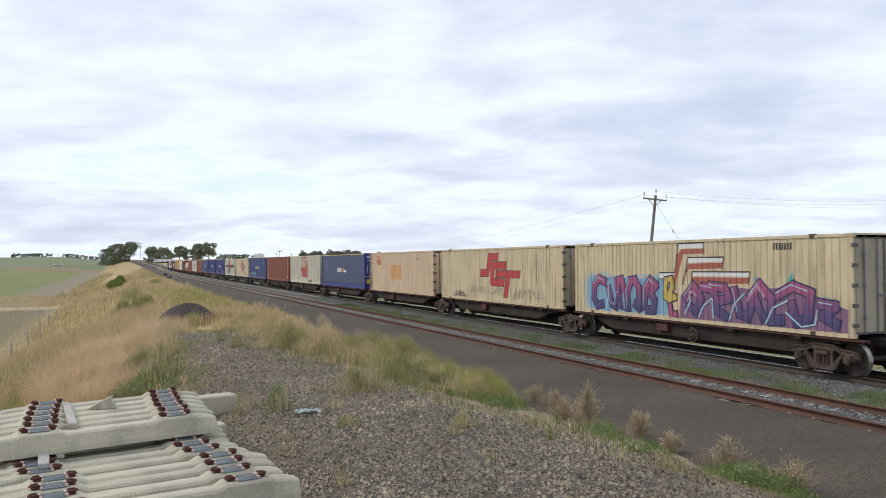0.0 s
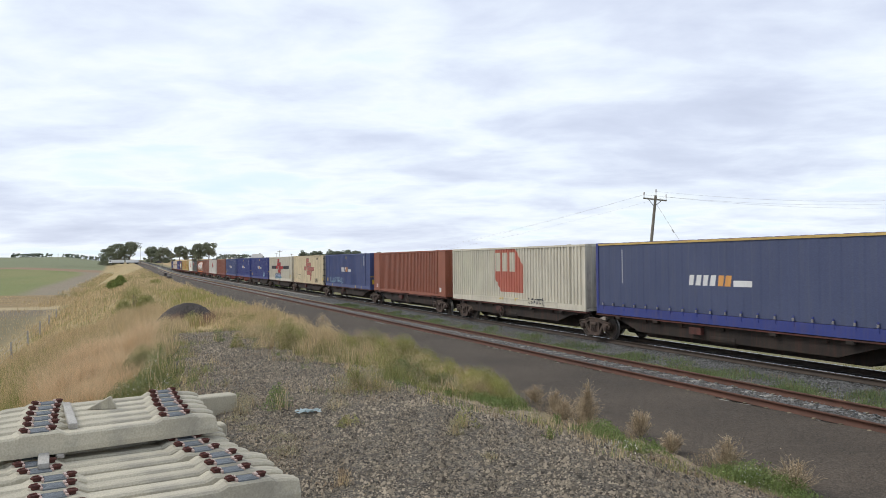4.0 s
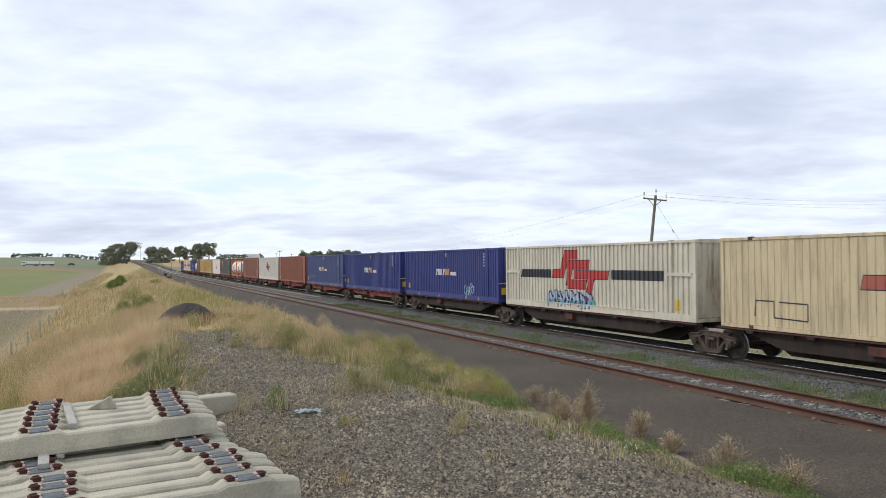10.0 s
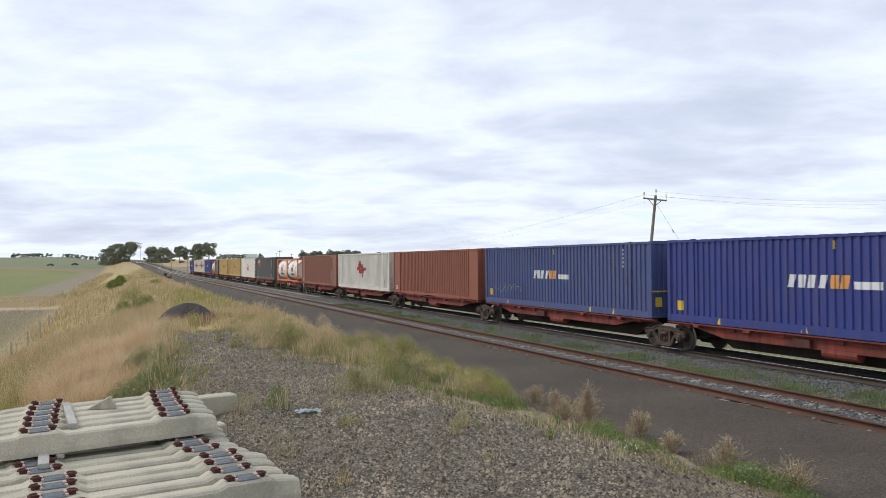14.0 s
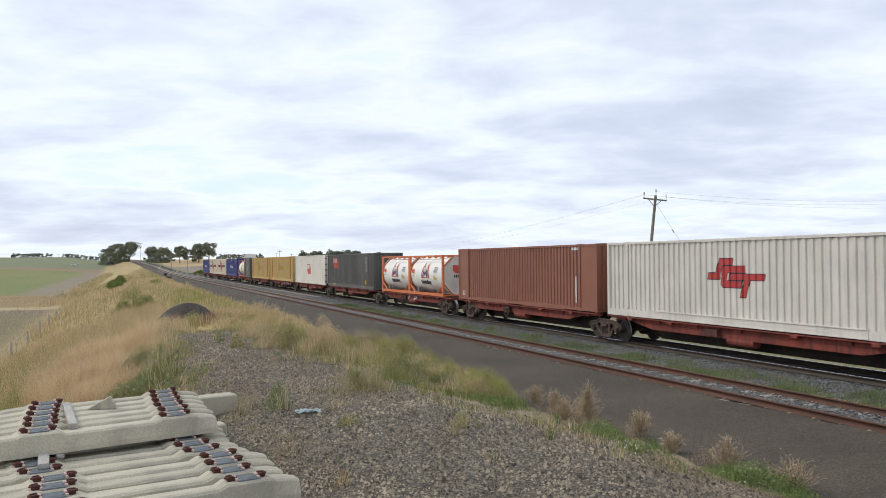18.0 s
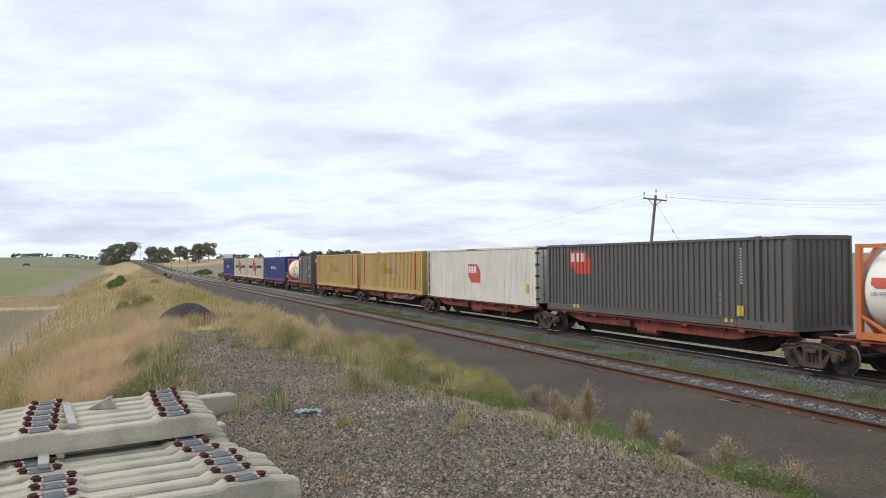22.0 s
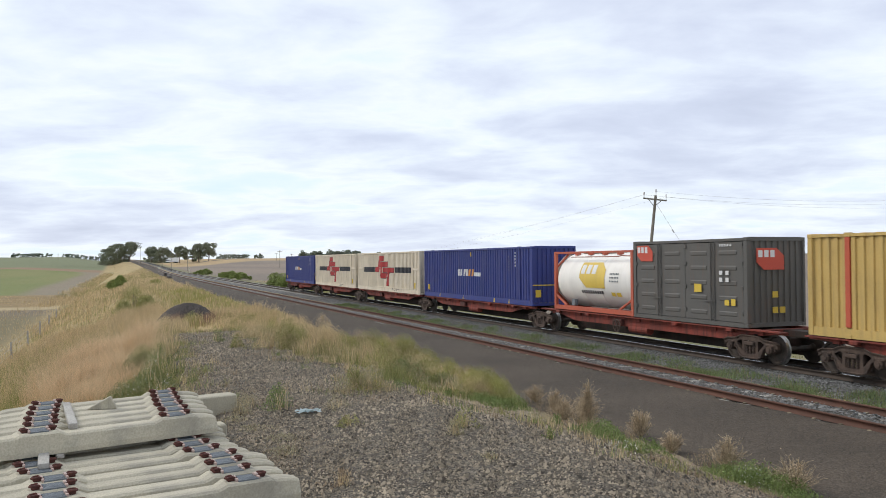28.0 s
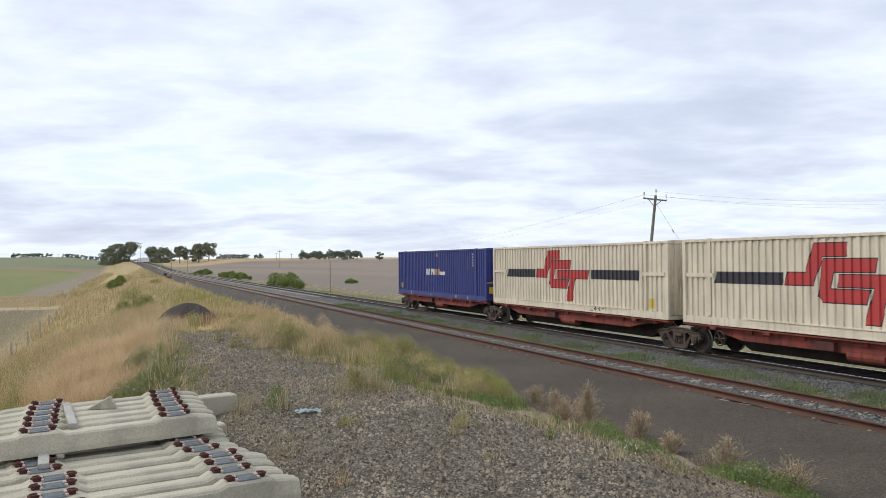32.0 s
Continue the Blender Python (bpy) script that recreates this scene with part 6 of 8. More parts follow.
def grow_grass():
    rng = np.random.default_rng(5)

    def lay(name, P, h0, h1, w0, w1, m_, seed, bend=0.35, label=""):
        n = len(P)
        r = np.random.default_rng(seed + 100)
        far = 1 + np.clip((P[:, 1] - 25) / 45, 0, 4)
        patch = 0.85 + 0.3 * np.sin(P[:, 0] * 1.1 + 0.7 * P[:, 1]) * np.sin(P[:, 1] * 0.83 - P[:, 0] * 0.5) + 0.2 * np.sin(P[:, 0] * 2.9 - P[:, 1] * 1.7)
        patch = np.where(P[:, 0] > 3.5, patch * (0.72 + 0.5 * np.sin(P[:, 1] * 1.9 + 0.5 * P[:, 0]) * np.sin(P[:, 0] * 2.2 - P[:, 1] * 0.6)), patch)
        blades(name, P, r.uniform(h0, h1, n) * np.clip(patch, 0.35, 1.3), r.uniform(w0, w1, n) * 0.62 * far, m_, seed, bend, label)

    def off_pad(x, y, r):
        return (x < pad_edge_left(y) + wiggle(x, y) * 0.5)

    bank = lambda x, y, r: off_pad(x, y, r) | (y > 33)
    # field-side bank: pale straw with green at its foot
    lay("tall_grass", scatter(84000, -6.0, 2.5, 16.0, 55, 21, lambda x, y, r: bank(x, y, r) & ((y > 21.0 - 2.0 * np.minimum(x, 0.6) + 1.2 * np.sin(x * 1.7)) | (r.uniform(0, 1, len(x)) < 0.12)) & ((x > -0.09 * y) | (r.uniform(0, 1, len(x)) < 0.4)), 0.2, 24, 1.35), 0.45, 0.85, 0.008, 0.018, M["straw"], 1, 0.45, "tall pale straw-coloured grass on the bank")
    lay("feather_grass", scatter(60000, -3.0, 1.1, 16.8, 31, 29, lambda x, y, r: bank(x, y, r) & (x > -0.105 * y + 0.2 + 0.5 * np.sin(y * 0.9)) & (x < pad_edge_left(y) - 0.25 + 0.3 * np.sin(y * 1.3)) & (y > 19.4 - 0.9 * np.minimum(x + 0.4, 0) + 0.8 * np.sin(x * 2.3)) & (np.sin(x * 0.9 + 0.4) * np.sin(y * 0.5 - 0.3 * x) > -0.55), 0.24, 30, 1.15), 0.6, 1.1, 0.006, 0.012, M["feather"], 20, 0.55, "soft feathery pale grass on the bank")
    lay("green_grass", scatter(60000, -6.5, 2.2, 12.0, 46, 22, lambda x, y, r: bank(x, y, r) & ((x < -1.5 + np.sin(y * 0.7)) | (r.uniform(0, 1, len(x)) < 0.55)), 0.2, 16, 1.5), 0.25, 0.62, 0.008, 0.018, M["olive"], 2, 0.5, "olive-green grass among the dry stalks")
    lay("green_grass", scatter(26000, -6.0, 1.4, 11.5, 22, 23, bank, 0.2, 18), 0.14, 0.42, 0.008, 0.018, M["green"], 3, 0.6, "short green grass beside the concrete sleepers")
    lay("dry_grass", scatter(26000, -6.5, 7.8, 36, 150, 24, None, 0.45, 16, 1.6), 0.3, 0.75, 0.014, 0.03, M["straw"], 4, 0.45, "pale dry grass on the distant verge")
    lay("dry_grass", scatter(15000, -6.0, 7.6, 36, 190, 25, None, 0.5, 16, 1.4), 0.25, 0.6, 0.014, 0.03, M["olive"], 5, 0.45, "olive grass on the distant verge")
    lay("dry_grass", scatter(26000, -9.5, 7.6, 120, 420, 30, None, 0.9, 16, 1.2), 0.3, 0.7, 0.02, 0.04, M["straw"], 21, 0.5, "dry grass of the far embankment")
    lay("dry_grass", scatter(12000, -9.0, 7.6, 150, 420, 34, None, 0.9, 24, 1.2), 0.25, 0.6, 0.02, 0.04, M["olive"], 22, 0.5, "olive grass of the far embankment")
    lay("dry_grass", scatter(9000, -30, -6, 40, 160, 26, None, 0.8, 12, 1.3), 0.15, 0.4, 0.015, 0.03, M["straw"], 6, 0.5, "thin dry grass along the paddock fence")
    lay("lime_grass", scatter(9000, 3.6, 7.6, 46, 84, 27, None, 0.4, 30), 0.2, 0.5, 0.014, 0.026, M["lime"], 18, 0.5, "yellow-green weeds on the distant verge")
    lay("lime_grass", scatter(5000, -4.5, -0.5, 33, 48, 28, None, 0.35, 30), 0.2, 0.55, 0.012, 0.022, M["lime"], 19, 0.5, "yellow-green weeds on the bank")
    # strip between hardstanding and access road
    strip = lambda x, y, r: (x > pad_edge_right(y) + 0.1 + wiggle(x, y) * 0.6) & (x < 7.9 + 0.3 * np.sin(y * 1.7))
    thick = lambda x, y, r: strip(x, y, r) & ((y > 13.6 + 0.8 * np.sin(x * 2.0)) | (r.uniform(0, 1, len(x)) < 0.015))
    lay("verge_grass", scatter(30000, 4.0, 8.1, 17.5, 48, 31, thick, 0.16, 30, 1.1), 0.3, 0.66, 0.007, 0.016, M["straw"], 7, 0.45, "tall dry grass between hardstanding and access road")
    lay("verge_grass", scatter(26000, 4.3, 8.0, 14.5, 44, 32, thick, 0.2, 30, 1.2), 0.15, 0.42, 0.008, 0.017, M["olive"], 8, 0.5, "olive-green verge grass")
    lay("verge_grass", scatter(14000, 4.4, 8.0, 14, 30, 33, thick, 0.25, 20), 0.12, 0.36, 0.008, 0.018, M["green"], 9, 0.6, "fresh green verge grass")
    # low weeds along the edge of the road towards the camera
    lay("low_weeds", scatter(2600, 6.6, 8.6, 4.5, 14, 36, None, 0.25, 14), 0.05, 0.18, 0.006, 0.012, M["straw_dark"], 12, 0.6, "thin dead stalks at the edge of the road")
    # sparse stalks over the hardstanding
    on = lambda x, y, r: (x > pad_edge_left(y)) & (x < pad_edge_right(y))
    lay("sparse_grass", scatter(2600, -2, 7.5, 6, 30, 37, on, 0.2, 20), 0.04, 0.16, 0.005, 0.011, M["straw_dark"], 13, 0.8, "sparse dead grass on the gravel")
    lay("sparse_grass", scatter(5200, 1.15, 2.5, 8.0, 14.0, 44, None, 0.13, 20), 0.05, 0.2, 0.004, 0.009, M["straw_dark"], 23, 0.9, "brown dead grass beside the stacked sleepers")
    lay("low_weeds", scatter(3000, 6.9, 8.7, 6.5, 18, 45, None, 0.2, 22), 0.05, 0.2, 0.005, 0.010, M["straw_dark"], 24, 0.9, "thin dry grass along the edge of the road")
    # between the tracks and behind the main line
    def on_ballast(P):
        u = P[:, 0] - bulge(P[:, 1])
        P[:, 2] = np.maximum(P[:, 2], np.interp(u, [16.9, 17.9, 18.3], [-0.40, -0.25, -0.23]) + rise(P[:, 1]) + sink(u))
        return P

    lay("track_grass", on_ballast(scatter(125000, 15.7, 17.9, 4, 66, 38, lambda x, y, r: np.sin(x * 3 + y * 0.9) * np.sin(y * 0.63 - x) + 0.5 * np.sin(y * 2.3) + r.normal(0, 0.5, len(x)) > -0.7, 0.14, 16, 1.5)), 0.08, 0.28, 0.009, 0.02, M["track_green"], 14, 0.45, "green grass between the two tracks")
    lay("track_grass", on_ballast(scatter(7000, 16.0, 18.0, 4, 60, 39, None, 0.14, 10, 1.4)), 0.12, 0.36, 0.006, 0.012, M["straw_dark"], 15, 0.4, "brown grass between the two tracks")
    lay("lineside_grass", scatter(20000, 21.9, 30, 8, 120, 40, None, 0.3, 16, 1.3), 0.12, 0.34, 0.014, 0.03, M["olive"], 16, 0.5, "olive grass behind the main line")
    lay("lineside_grass", scatter(6000, 29.5, 36, 8, 200, 41, None, 0.4, 14, 1.2), 0.15, 0.35, 0.016, 0.034, M["straw"], 17, 0.5, "dry grass behind the main line")


grow_grass()


def edge_growth():
    """Uneven tufts along the outline of the hardstanding and weeds by the road."""
    rng = np.random.default_rng(77)
    for k, (n, m_, h0, h1, lab) in enumerate(((90, "straw", 0.1, 0.32, "dry tufts along the edge of the gravel"), (130, "olive", 0.08, 0.28, "olive tufts along the edge of the gravel"), (90, "weed", 0.06, 0.22, "small green weeds along the edge of the gravel"), (90, "straw_dark", 0.06, 0.2, "brown dead tufts on the gravel"))):
        y = 8 + 25 * rng.uniform(0, 1, n)
        on_left = rng.uniform(0, 1, n) < 0.5
        off = np.abs(rng.normal(0, 0.55 if m_ != "straw_dark" else 1.0, n)) - 0.15
        x = np.where(on_left, pad_edge_left(y) + off, pad_edge_right(y) - off)
        c = np.repeat(np.stack([x, y], -1), 34, 0) + rng.normal(size=(n * 34, 2)) * np.repeat(rng.uniform(0.05, 0.2, n), 34)[:, None]
        P = np.stack([c[:, 0], c[:, 1], land_z(c[:, 0], c[:, 1])], -1)
        blades("edge_tufts", P, rng.uniform(h0, h1, len(P)), rng.uniform(0.004, 0.009, len(P)), M[m_], 800 + k, 0.7, lab)


edge_growth()


def herbs(name, spots, material, seed, label, dense=9000, size=0.016, stalk=None, flat_=False):
    """Leafy weeds as one mesh: domes of small turned leaves at (x, y, radius, height)."""
    rng = np.random.default_rng(seed)
    V, S, H = [], [], []
    for x, y, r, h in spots:
        n = int(dense * max(r * h, r * r * 0.5)) + 60
        lobes = rng.normal(size=(6, 2)) * r * 0.5
        which = rng.integers(0, 6, n)
        d = lobes[which] + rng.normal(size=(n, 2)) * r * 0.34
        q = np.clip(np.hypot(d[:, 0], d[:, 1]) / (1.25 * r), 0, 1)
        tall = (0.8 + 0.5 * rng.uniform(0, 1, 6))[which]
        z = h * tall * (1 - 0.75 * q ** 2) * rng.uniform(0, 1, n) ** (0.75 if not flat_ else 1.2)
        px, py = x + d[:, 0], y + d[:, 1]
        V.append(np.stack([px, py, land_z(px, py) + z], -1))
        k = max(12, n // 14)
        i = rng.integers(0, n, k)
        S.append(np.stack([px[i] * 0.8 + x * 0.2, py[i] * 0.8 + y * 0.2, land_z(px[i], py[i]) - 0.02], -1)); H.append(h * rng.uniform(0.5, 1.15, k))
    P = np.concatenate(V)
    n = len(P)
    u = rng.normal(size=(n, 3)); u[:, 2] = np.abs(u[:, 2]) + 0.2; u /= np.linalg.norm(u, axis=1)[:, None]
    w = np.cross(u, rng.normal(size=(n, 3))); w /= np.linalg.norm(w, axis=1)[:, None]
    sz = size * rng.uniform(0.55, 1.4, n)[:, None]
    v = np.stack([P - u * sz, P + w * sz * 0.45, P + u * sz, P - w * sz * 0.45], 1)
    ob = tagged(raw(name, v, (np.arange(n) * 4)[:, None] + np.array([[0, 1, 2, 3]]), material), label, "weeds", kind="stuff")
    if stalk:
        S, H = np.concatenate(S), np.concatenate(H)
        blades(name + "_stalks", S, H, rng.uniform(0.003, 0.008, len(S)), M[stalk], seed + 1, 0.5, "thin stalks among the " + label, "weeds")
    return ob


VERGE = 7.7


def inland(spots, limit=VERGE):
    """Keep plants on the verge: those past its edge are drawn in along their line."""
    return [(x * min(1, limit / x), y * min(1, limit / x), r * min(1, limit / x), h * min(1, limit / x)) if x > 0 else (x, y, r, h) for x, y, r, h in spots]


herbs("dry_herbs", inland([(5.18, 21.61, 0.39, 0.94), (6.0, 23.57, 0.43, 0.77), (8.82, 30.25, 0.67, 0.89), (9.12, 27.66, 0.51, 0.93), (4.05, 23.61, 0.34, 0.54), (5.14, 23.54, 0.42, 0.76), (9.3, 24.7, 0.37, 0.75), (9.69, 23.22, 0.39, 0.62), (4.0, 26.88, 0.42, 0.48)]), M["straw"], 820, "feathery straw-coloured seed heads in the verge", 9000, 0.014, "straw")
herbs("olive_herbs", inland([(6.16, 22.7, 0.5, 0.53), (7.1, 23.0, 0.6, 0.77), (8.76, 24.81, 0.74, 0.97), (7.0, 18.32, 0.35, 0.49), (4.09, 14.51, 0.19, 0.48), (4.46, 22.61, 0.41, 0.73), (4.75, 22.12, 0.35, 0.64), (5.16, 20.88, 0.33, 0.46), (6.54, 19.83, 0.44, 0.59), (9.55, 21.21, 0.41, 0.58), (5.26, 36.41, 0.52, 0.47), (3.25, 23.98, 0.17, 0.43), (1.14, 17.91, 0.2, 0.18)]), M["olive"], 822, "bushy olive weeds in the verge", 15000, 0.016, "straw")
LIME = inland([(8.72, 21.19, 0.57, 0.73), (8.91, 18.96, 0.45, 0.74), (9.38, 19.13, 0.38, 0.61), (8.55, 24.24, 0.64, 0.91), (9.06, 23.55, 0.54, 0.75), (9.42, 21.3, 0.46, 0.63), (7.1, 22.07, 0.46, 0.66), (4.39, 14.52, 0.22, 0.38), (7.2, 17.2, 0.4, 0.5), (7.4, 16.2, 0.4, 0.5), (6.9, 15.6, 0.35, 0.4), (7.3, 15.0, 0.3, 0.4), (3.2, 38.4, 0.5, 0.55)])
herbs("yellow_green_herbs", LIME, M["lime"], 824, "yellow-green flowering weeds in the verge", 15000, 0.015, "olive")
herbs("yellow_blooms", [(x, y, r, h * 1.08) for x, y, r, h in LIME], M["flower"], 826, "small yellow blooms on the weeds", 500, 0.012)
herbs("grey_green_herbs", [(6.05, 16.78, 0.4, 0.46), (6.35, 18.61, 0.31, 0.42), (6.71, 16.57, 0.32, 0.33), (0.56, 21.38, 0.53, 0.58), (0.24, 21.9, 0.47, 0.47), (0.88, 21.16, 0.3, 0.42), (0.3, 15.6, 0.5, 0.35), (-0.4, 16.2, 0.5, 0.4), (-1.2, 16.6, 0.5, 0.4), (-2.2, 16.9, 0.6, 0.4), (0.8, 14.8, 0.3, 0.25), (-0.2, 14.6, 0.45, 0.3), (-1.3, 14.8, 0.5, 0.35), (-2.6, 15.2, 0.6, 0.4)], M["herb"], 828, "soft grey-green weeds at the foot of the grass", 13000, 0.016, "straw_dark")
herbs("pale_herbs", [(4.36, 14.33, 0.27, 0.51), (4.63, 14.06, 0.26, 0.21), (5.85, 15.21, 0.29, 0.21), (3.82, 14.22, 0.21, 0.31), (3.27, 12.7, 0.19, 0.23), (1.99, 13.41, 0.24, 0.24), (1.77, 12.79, 0.17, 0.28), (1.6, 12.2, 0.3, 0.12), (1.9, 11.6, 0.3, 0.1), (2.0, 10.8, 0.3, 0.1), (1.9, 9.9, 0.3, 0.1), (6.9, 12.4, 0.3, 0.1), (7.4, 11.4, 0.3, 0.12)], M["pale_herb"], 830, "pale withered weeds on the gravel edge", 11000, 0.012, "straw")
herbs("russet_herbs", inland([(8.79, 20.0, 0.39, 0.54), (9.01, 18.6, 0.19, 0.26), (8.62, 20.46, 0.25, 0.44), (6.89, 18.69, 0.17, 0.28), (2.59, 39.0, 0.5, 0.6), (3.9, 38.3, 0.5, 0.6)]), M["russet"], 832, "withered russet weeds in the verge", 12000, 0.014, "russet")
herbs("green_weeds", inland([(6.52, 13.96, 0.33, 0.19), (5.78, 14.06, 0.09, 0.15), (6.86, 13.45, 0.27, 0.22), (6.52, 13.46, 0.23, 0.19), (6.82, 11.79, 0.1, 0.2), (6.87, 11.28, 0.09, 0.08), (6.9, 10.6, 0.35, 0.26), (7.2, 10.9, 0.3, 0.24), (8.64, 11.81, 0.26, 0.26), (6.84, 9.57, 0.17, 0.15), (8.7, 9.61, 0.46, 0.33), (8.68, 9.95, 0.25, 0.2), (8.52, 9.02, 0.46, 0.34), (8.57, 8.65, 0.42, 0.3), (8.55, 10.21, 0.12, 0.12), (8.88, 8.5, 0.4, 0.22), (7.6, 11.0, 0.3, 0.2), (7.8, 10.3, 0.25, 0.18), (4.93, 14.46, 0.11, 0.15), (6.66, 9.59, 0.15, 0.12)], 8.5), M["weed"], 834, "low bright green weeds beside the access road", 17000, 0.017, "weed", True)
FOOT = [(-1.5, 14.6, 0.4, 0.26), (-0.9, 14.4, 0.4, 0.3), (-0.4, 14.8, 0.4, 0.3), (-1.9, 15.4, 0.5, 0.3), (-0.7, 17.6, 0.5, 0.4), (-1.4, 18.0, 0.5, 0.4), (-2.2, 18.8, 0.5, 0.4), (0.1, 18.0, 0.4, 0.42), (-1.75, 16.6, 0.5, 0.3), (-1.15, 16.2, 0.5, 0.34), (-0.55, 16.4, 0.45, 0.36), (-0.05, 16.0, 0.35, 0.3), (0.35, 17.4, 0.35, 0.42), (0.62, 18.4, 0.32, 0.5), (0.8, 19.6, 0.28, 0.52), (1.0, 21.2, 0.24, 0.5), (0.9, 17.2, 0.2, 0.3), (-2.6, 17.4, 0.5, 0.3)]
herbs("foot_herbs", FOOT, M["herb"], 840, "leafy green weeds behind the concrete sleepers", 15000, 0.017, "olive")
herbs("white_blooms", [(x, y, r, h * 1.1) for x, y, r, h in FOOT] + [(0.3, 15.0, 0.5, 0.3), (-0.6, 15.4, 0.5, 0.35), (-1.6, 15.8, 0.6, 0.4), (-2.8, 16.0, 0.6, 0.4), (6.4, 9.4, 0.4, 0.2), (8.4, 9.2, 0.5, 0.3)], M["white_flower"], 836, "tiny white blooms among the weeds", 420, 0.015)


def verge_fill():
    """The body of the verge: overlapping clumps of many kinds between hardstanding and road."""
    rng = np.random.default_rng(55)
    kinds = (("straw", 0.5, "tan seed heads along the crest of the verge", 5200, 0.013, "straw"), ("lime", 0.42, "mixed yellow-green weeds of the verge", 8500, 0.015, "straw"), ("olive", 0.42, "mixed olive weeds of the verge", 8500, 0.015, "straw"), ("russet", 0.36, "mixed russet weeds of the verge", 6000, 0.013, "russet"), ("pale_herb", 0.3, "mixed pale weeds of the verge", 7000, 0.012, "straw"))
    for k, (m_, h, lab, dense, size, st) in enumerate(kinds):
        n = (22, 15, 17, 8, 12)[k]
        y = 15.0 + 15.0 * rng.uniform(0, 1, n) ** 1.2
        f = rng.uniform(0.55, 1.0, n) if m_ == "straw" else rng.uniform(0.08, 0.9, n)
        x = pad_edge_right(y) + 0.3 + (7.75 - pad_edge_right(y) - 0.3) * f
        herbs("verge_herbs", [(float(a), float(b), float(r), float(q)) for a, b, r, q in zip(x, y, rng.uniform(0.25, 0.5, n), h * rng.uniform(0.7, 1.3, n))], M[m_], 850 + 3 * k, lab, dense, size, st)


verge_fill()


def thatch():
    """Dead grass lying flat on the gravel and along the road edge."""
    rng = np.random.default_rng(91)
    for k, (x0, x1, y0, y1, n, m_) in enumerate(((1.1, 2.6, 7.5, 15.5, 3000, "straw_dark"), (1.2, 2.5, 8.0, 15.0, 1000, "straw"), (5.6, 8.0, 6.5, 11.5, 5200, "straw_dark"), (5.8, 8.9, 6.5, 16.5, 2000, "straw_dark"), (3.4, 6.6, 12.8, 15.4, 2600, "straw_dark"))):
        c = np.repeat(np.stack([rng.uniform(x0, x1, n // 20), rng.uniform(y0, y1, n // 20)], -1), 20, 0)
        c = c + rng.normal(size=c.shape) * 0.16
        P = np.stack([c[:, 0], c[:, 1], land_z(c[:, 0], c[:, 1]) + 0.02], -1)
        blades("thatch", P, rng.uniform(0.01, 0.04, len(P)), rng.uniform(0.003, 0.007, len(P)), M[m_], 900 + k, 2.6, "flattened dead grass on the gravel")


thatch()
# sandy strip along the edge of the access road
tagged(ribbon("sand_strip", [7.8, 8.05, 8.5, 8.8], [-0.075, -0.062, -0.075, -0.092], 5.0, 18.0, 0.22, M["sand"], 0.13, 9), "pale sandy strip along the edge of the access road", "sand", kind="structure")


# single weeds on the hardstanding
def weed(x, y, r, h, material, seed, label, dense=12000):
    root = new("weed")
    tagged(root, label, "weed")
    z = float(land_z(np.float64(x), np.float64(y)))
    root.location = (x, y, z)
    back = Matrix.Translation((-x, -y, -z))
    fo = herbs("foliage", [(x, y, r, h)], material, seed, label, dense, 0.014)
    st = blades("stalk_tuft", np.array([(x, y, z)] * 26) + np.random.default_rng(seed).normal(size=(26, 3)) * (r * 0.3, r * 0.3, 0), np.full(26, h), np.full(26, 0.006), M["straw"], seed, 0.6)
    for ob in (fo, st):
        ob.parent = root
        ob.data.transform(back)
        del ob["category"], ob["label"]


for k, (x, y, r, h, m_, lab) in enumerate(((2.42, 12.9, 0.22, 0.44, "weed", "soft bushy green weed growing through the gravel"), (1.46, 17.18, 0.13, 0.31, "herb", "small green weed at the grass edge"), (2.83, 25.48, 0.18, 0.4, "herb", "dark green weed standing in the gravel"), (3.1, 11.3, 0.15, 0.22, "olive", "small grey-green weed in the gravel"), (4.3, 10.2, 0.1, 0.26, "pale_herb", "withered pale weed in the gravel"), (4.62, 10.6, 0.16, 0.28, "olive", "small brownish weed in the gravel"), (4.1, 8.7, 0.14, 0.1, "pale_herb", "withered pale weed in the gravel"), (5.6, 9.9, 0.08, 0.2, "weed", "small green seedling in the gravel"), (2.2, 8.3, 0.12, 0.2, "straw_dark", "withered brown weed beside the sleepers"))):
    weed(x, y, r, h, M[m_], 210 + k * 3, lab)


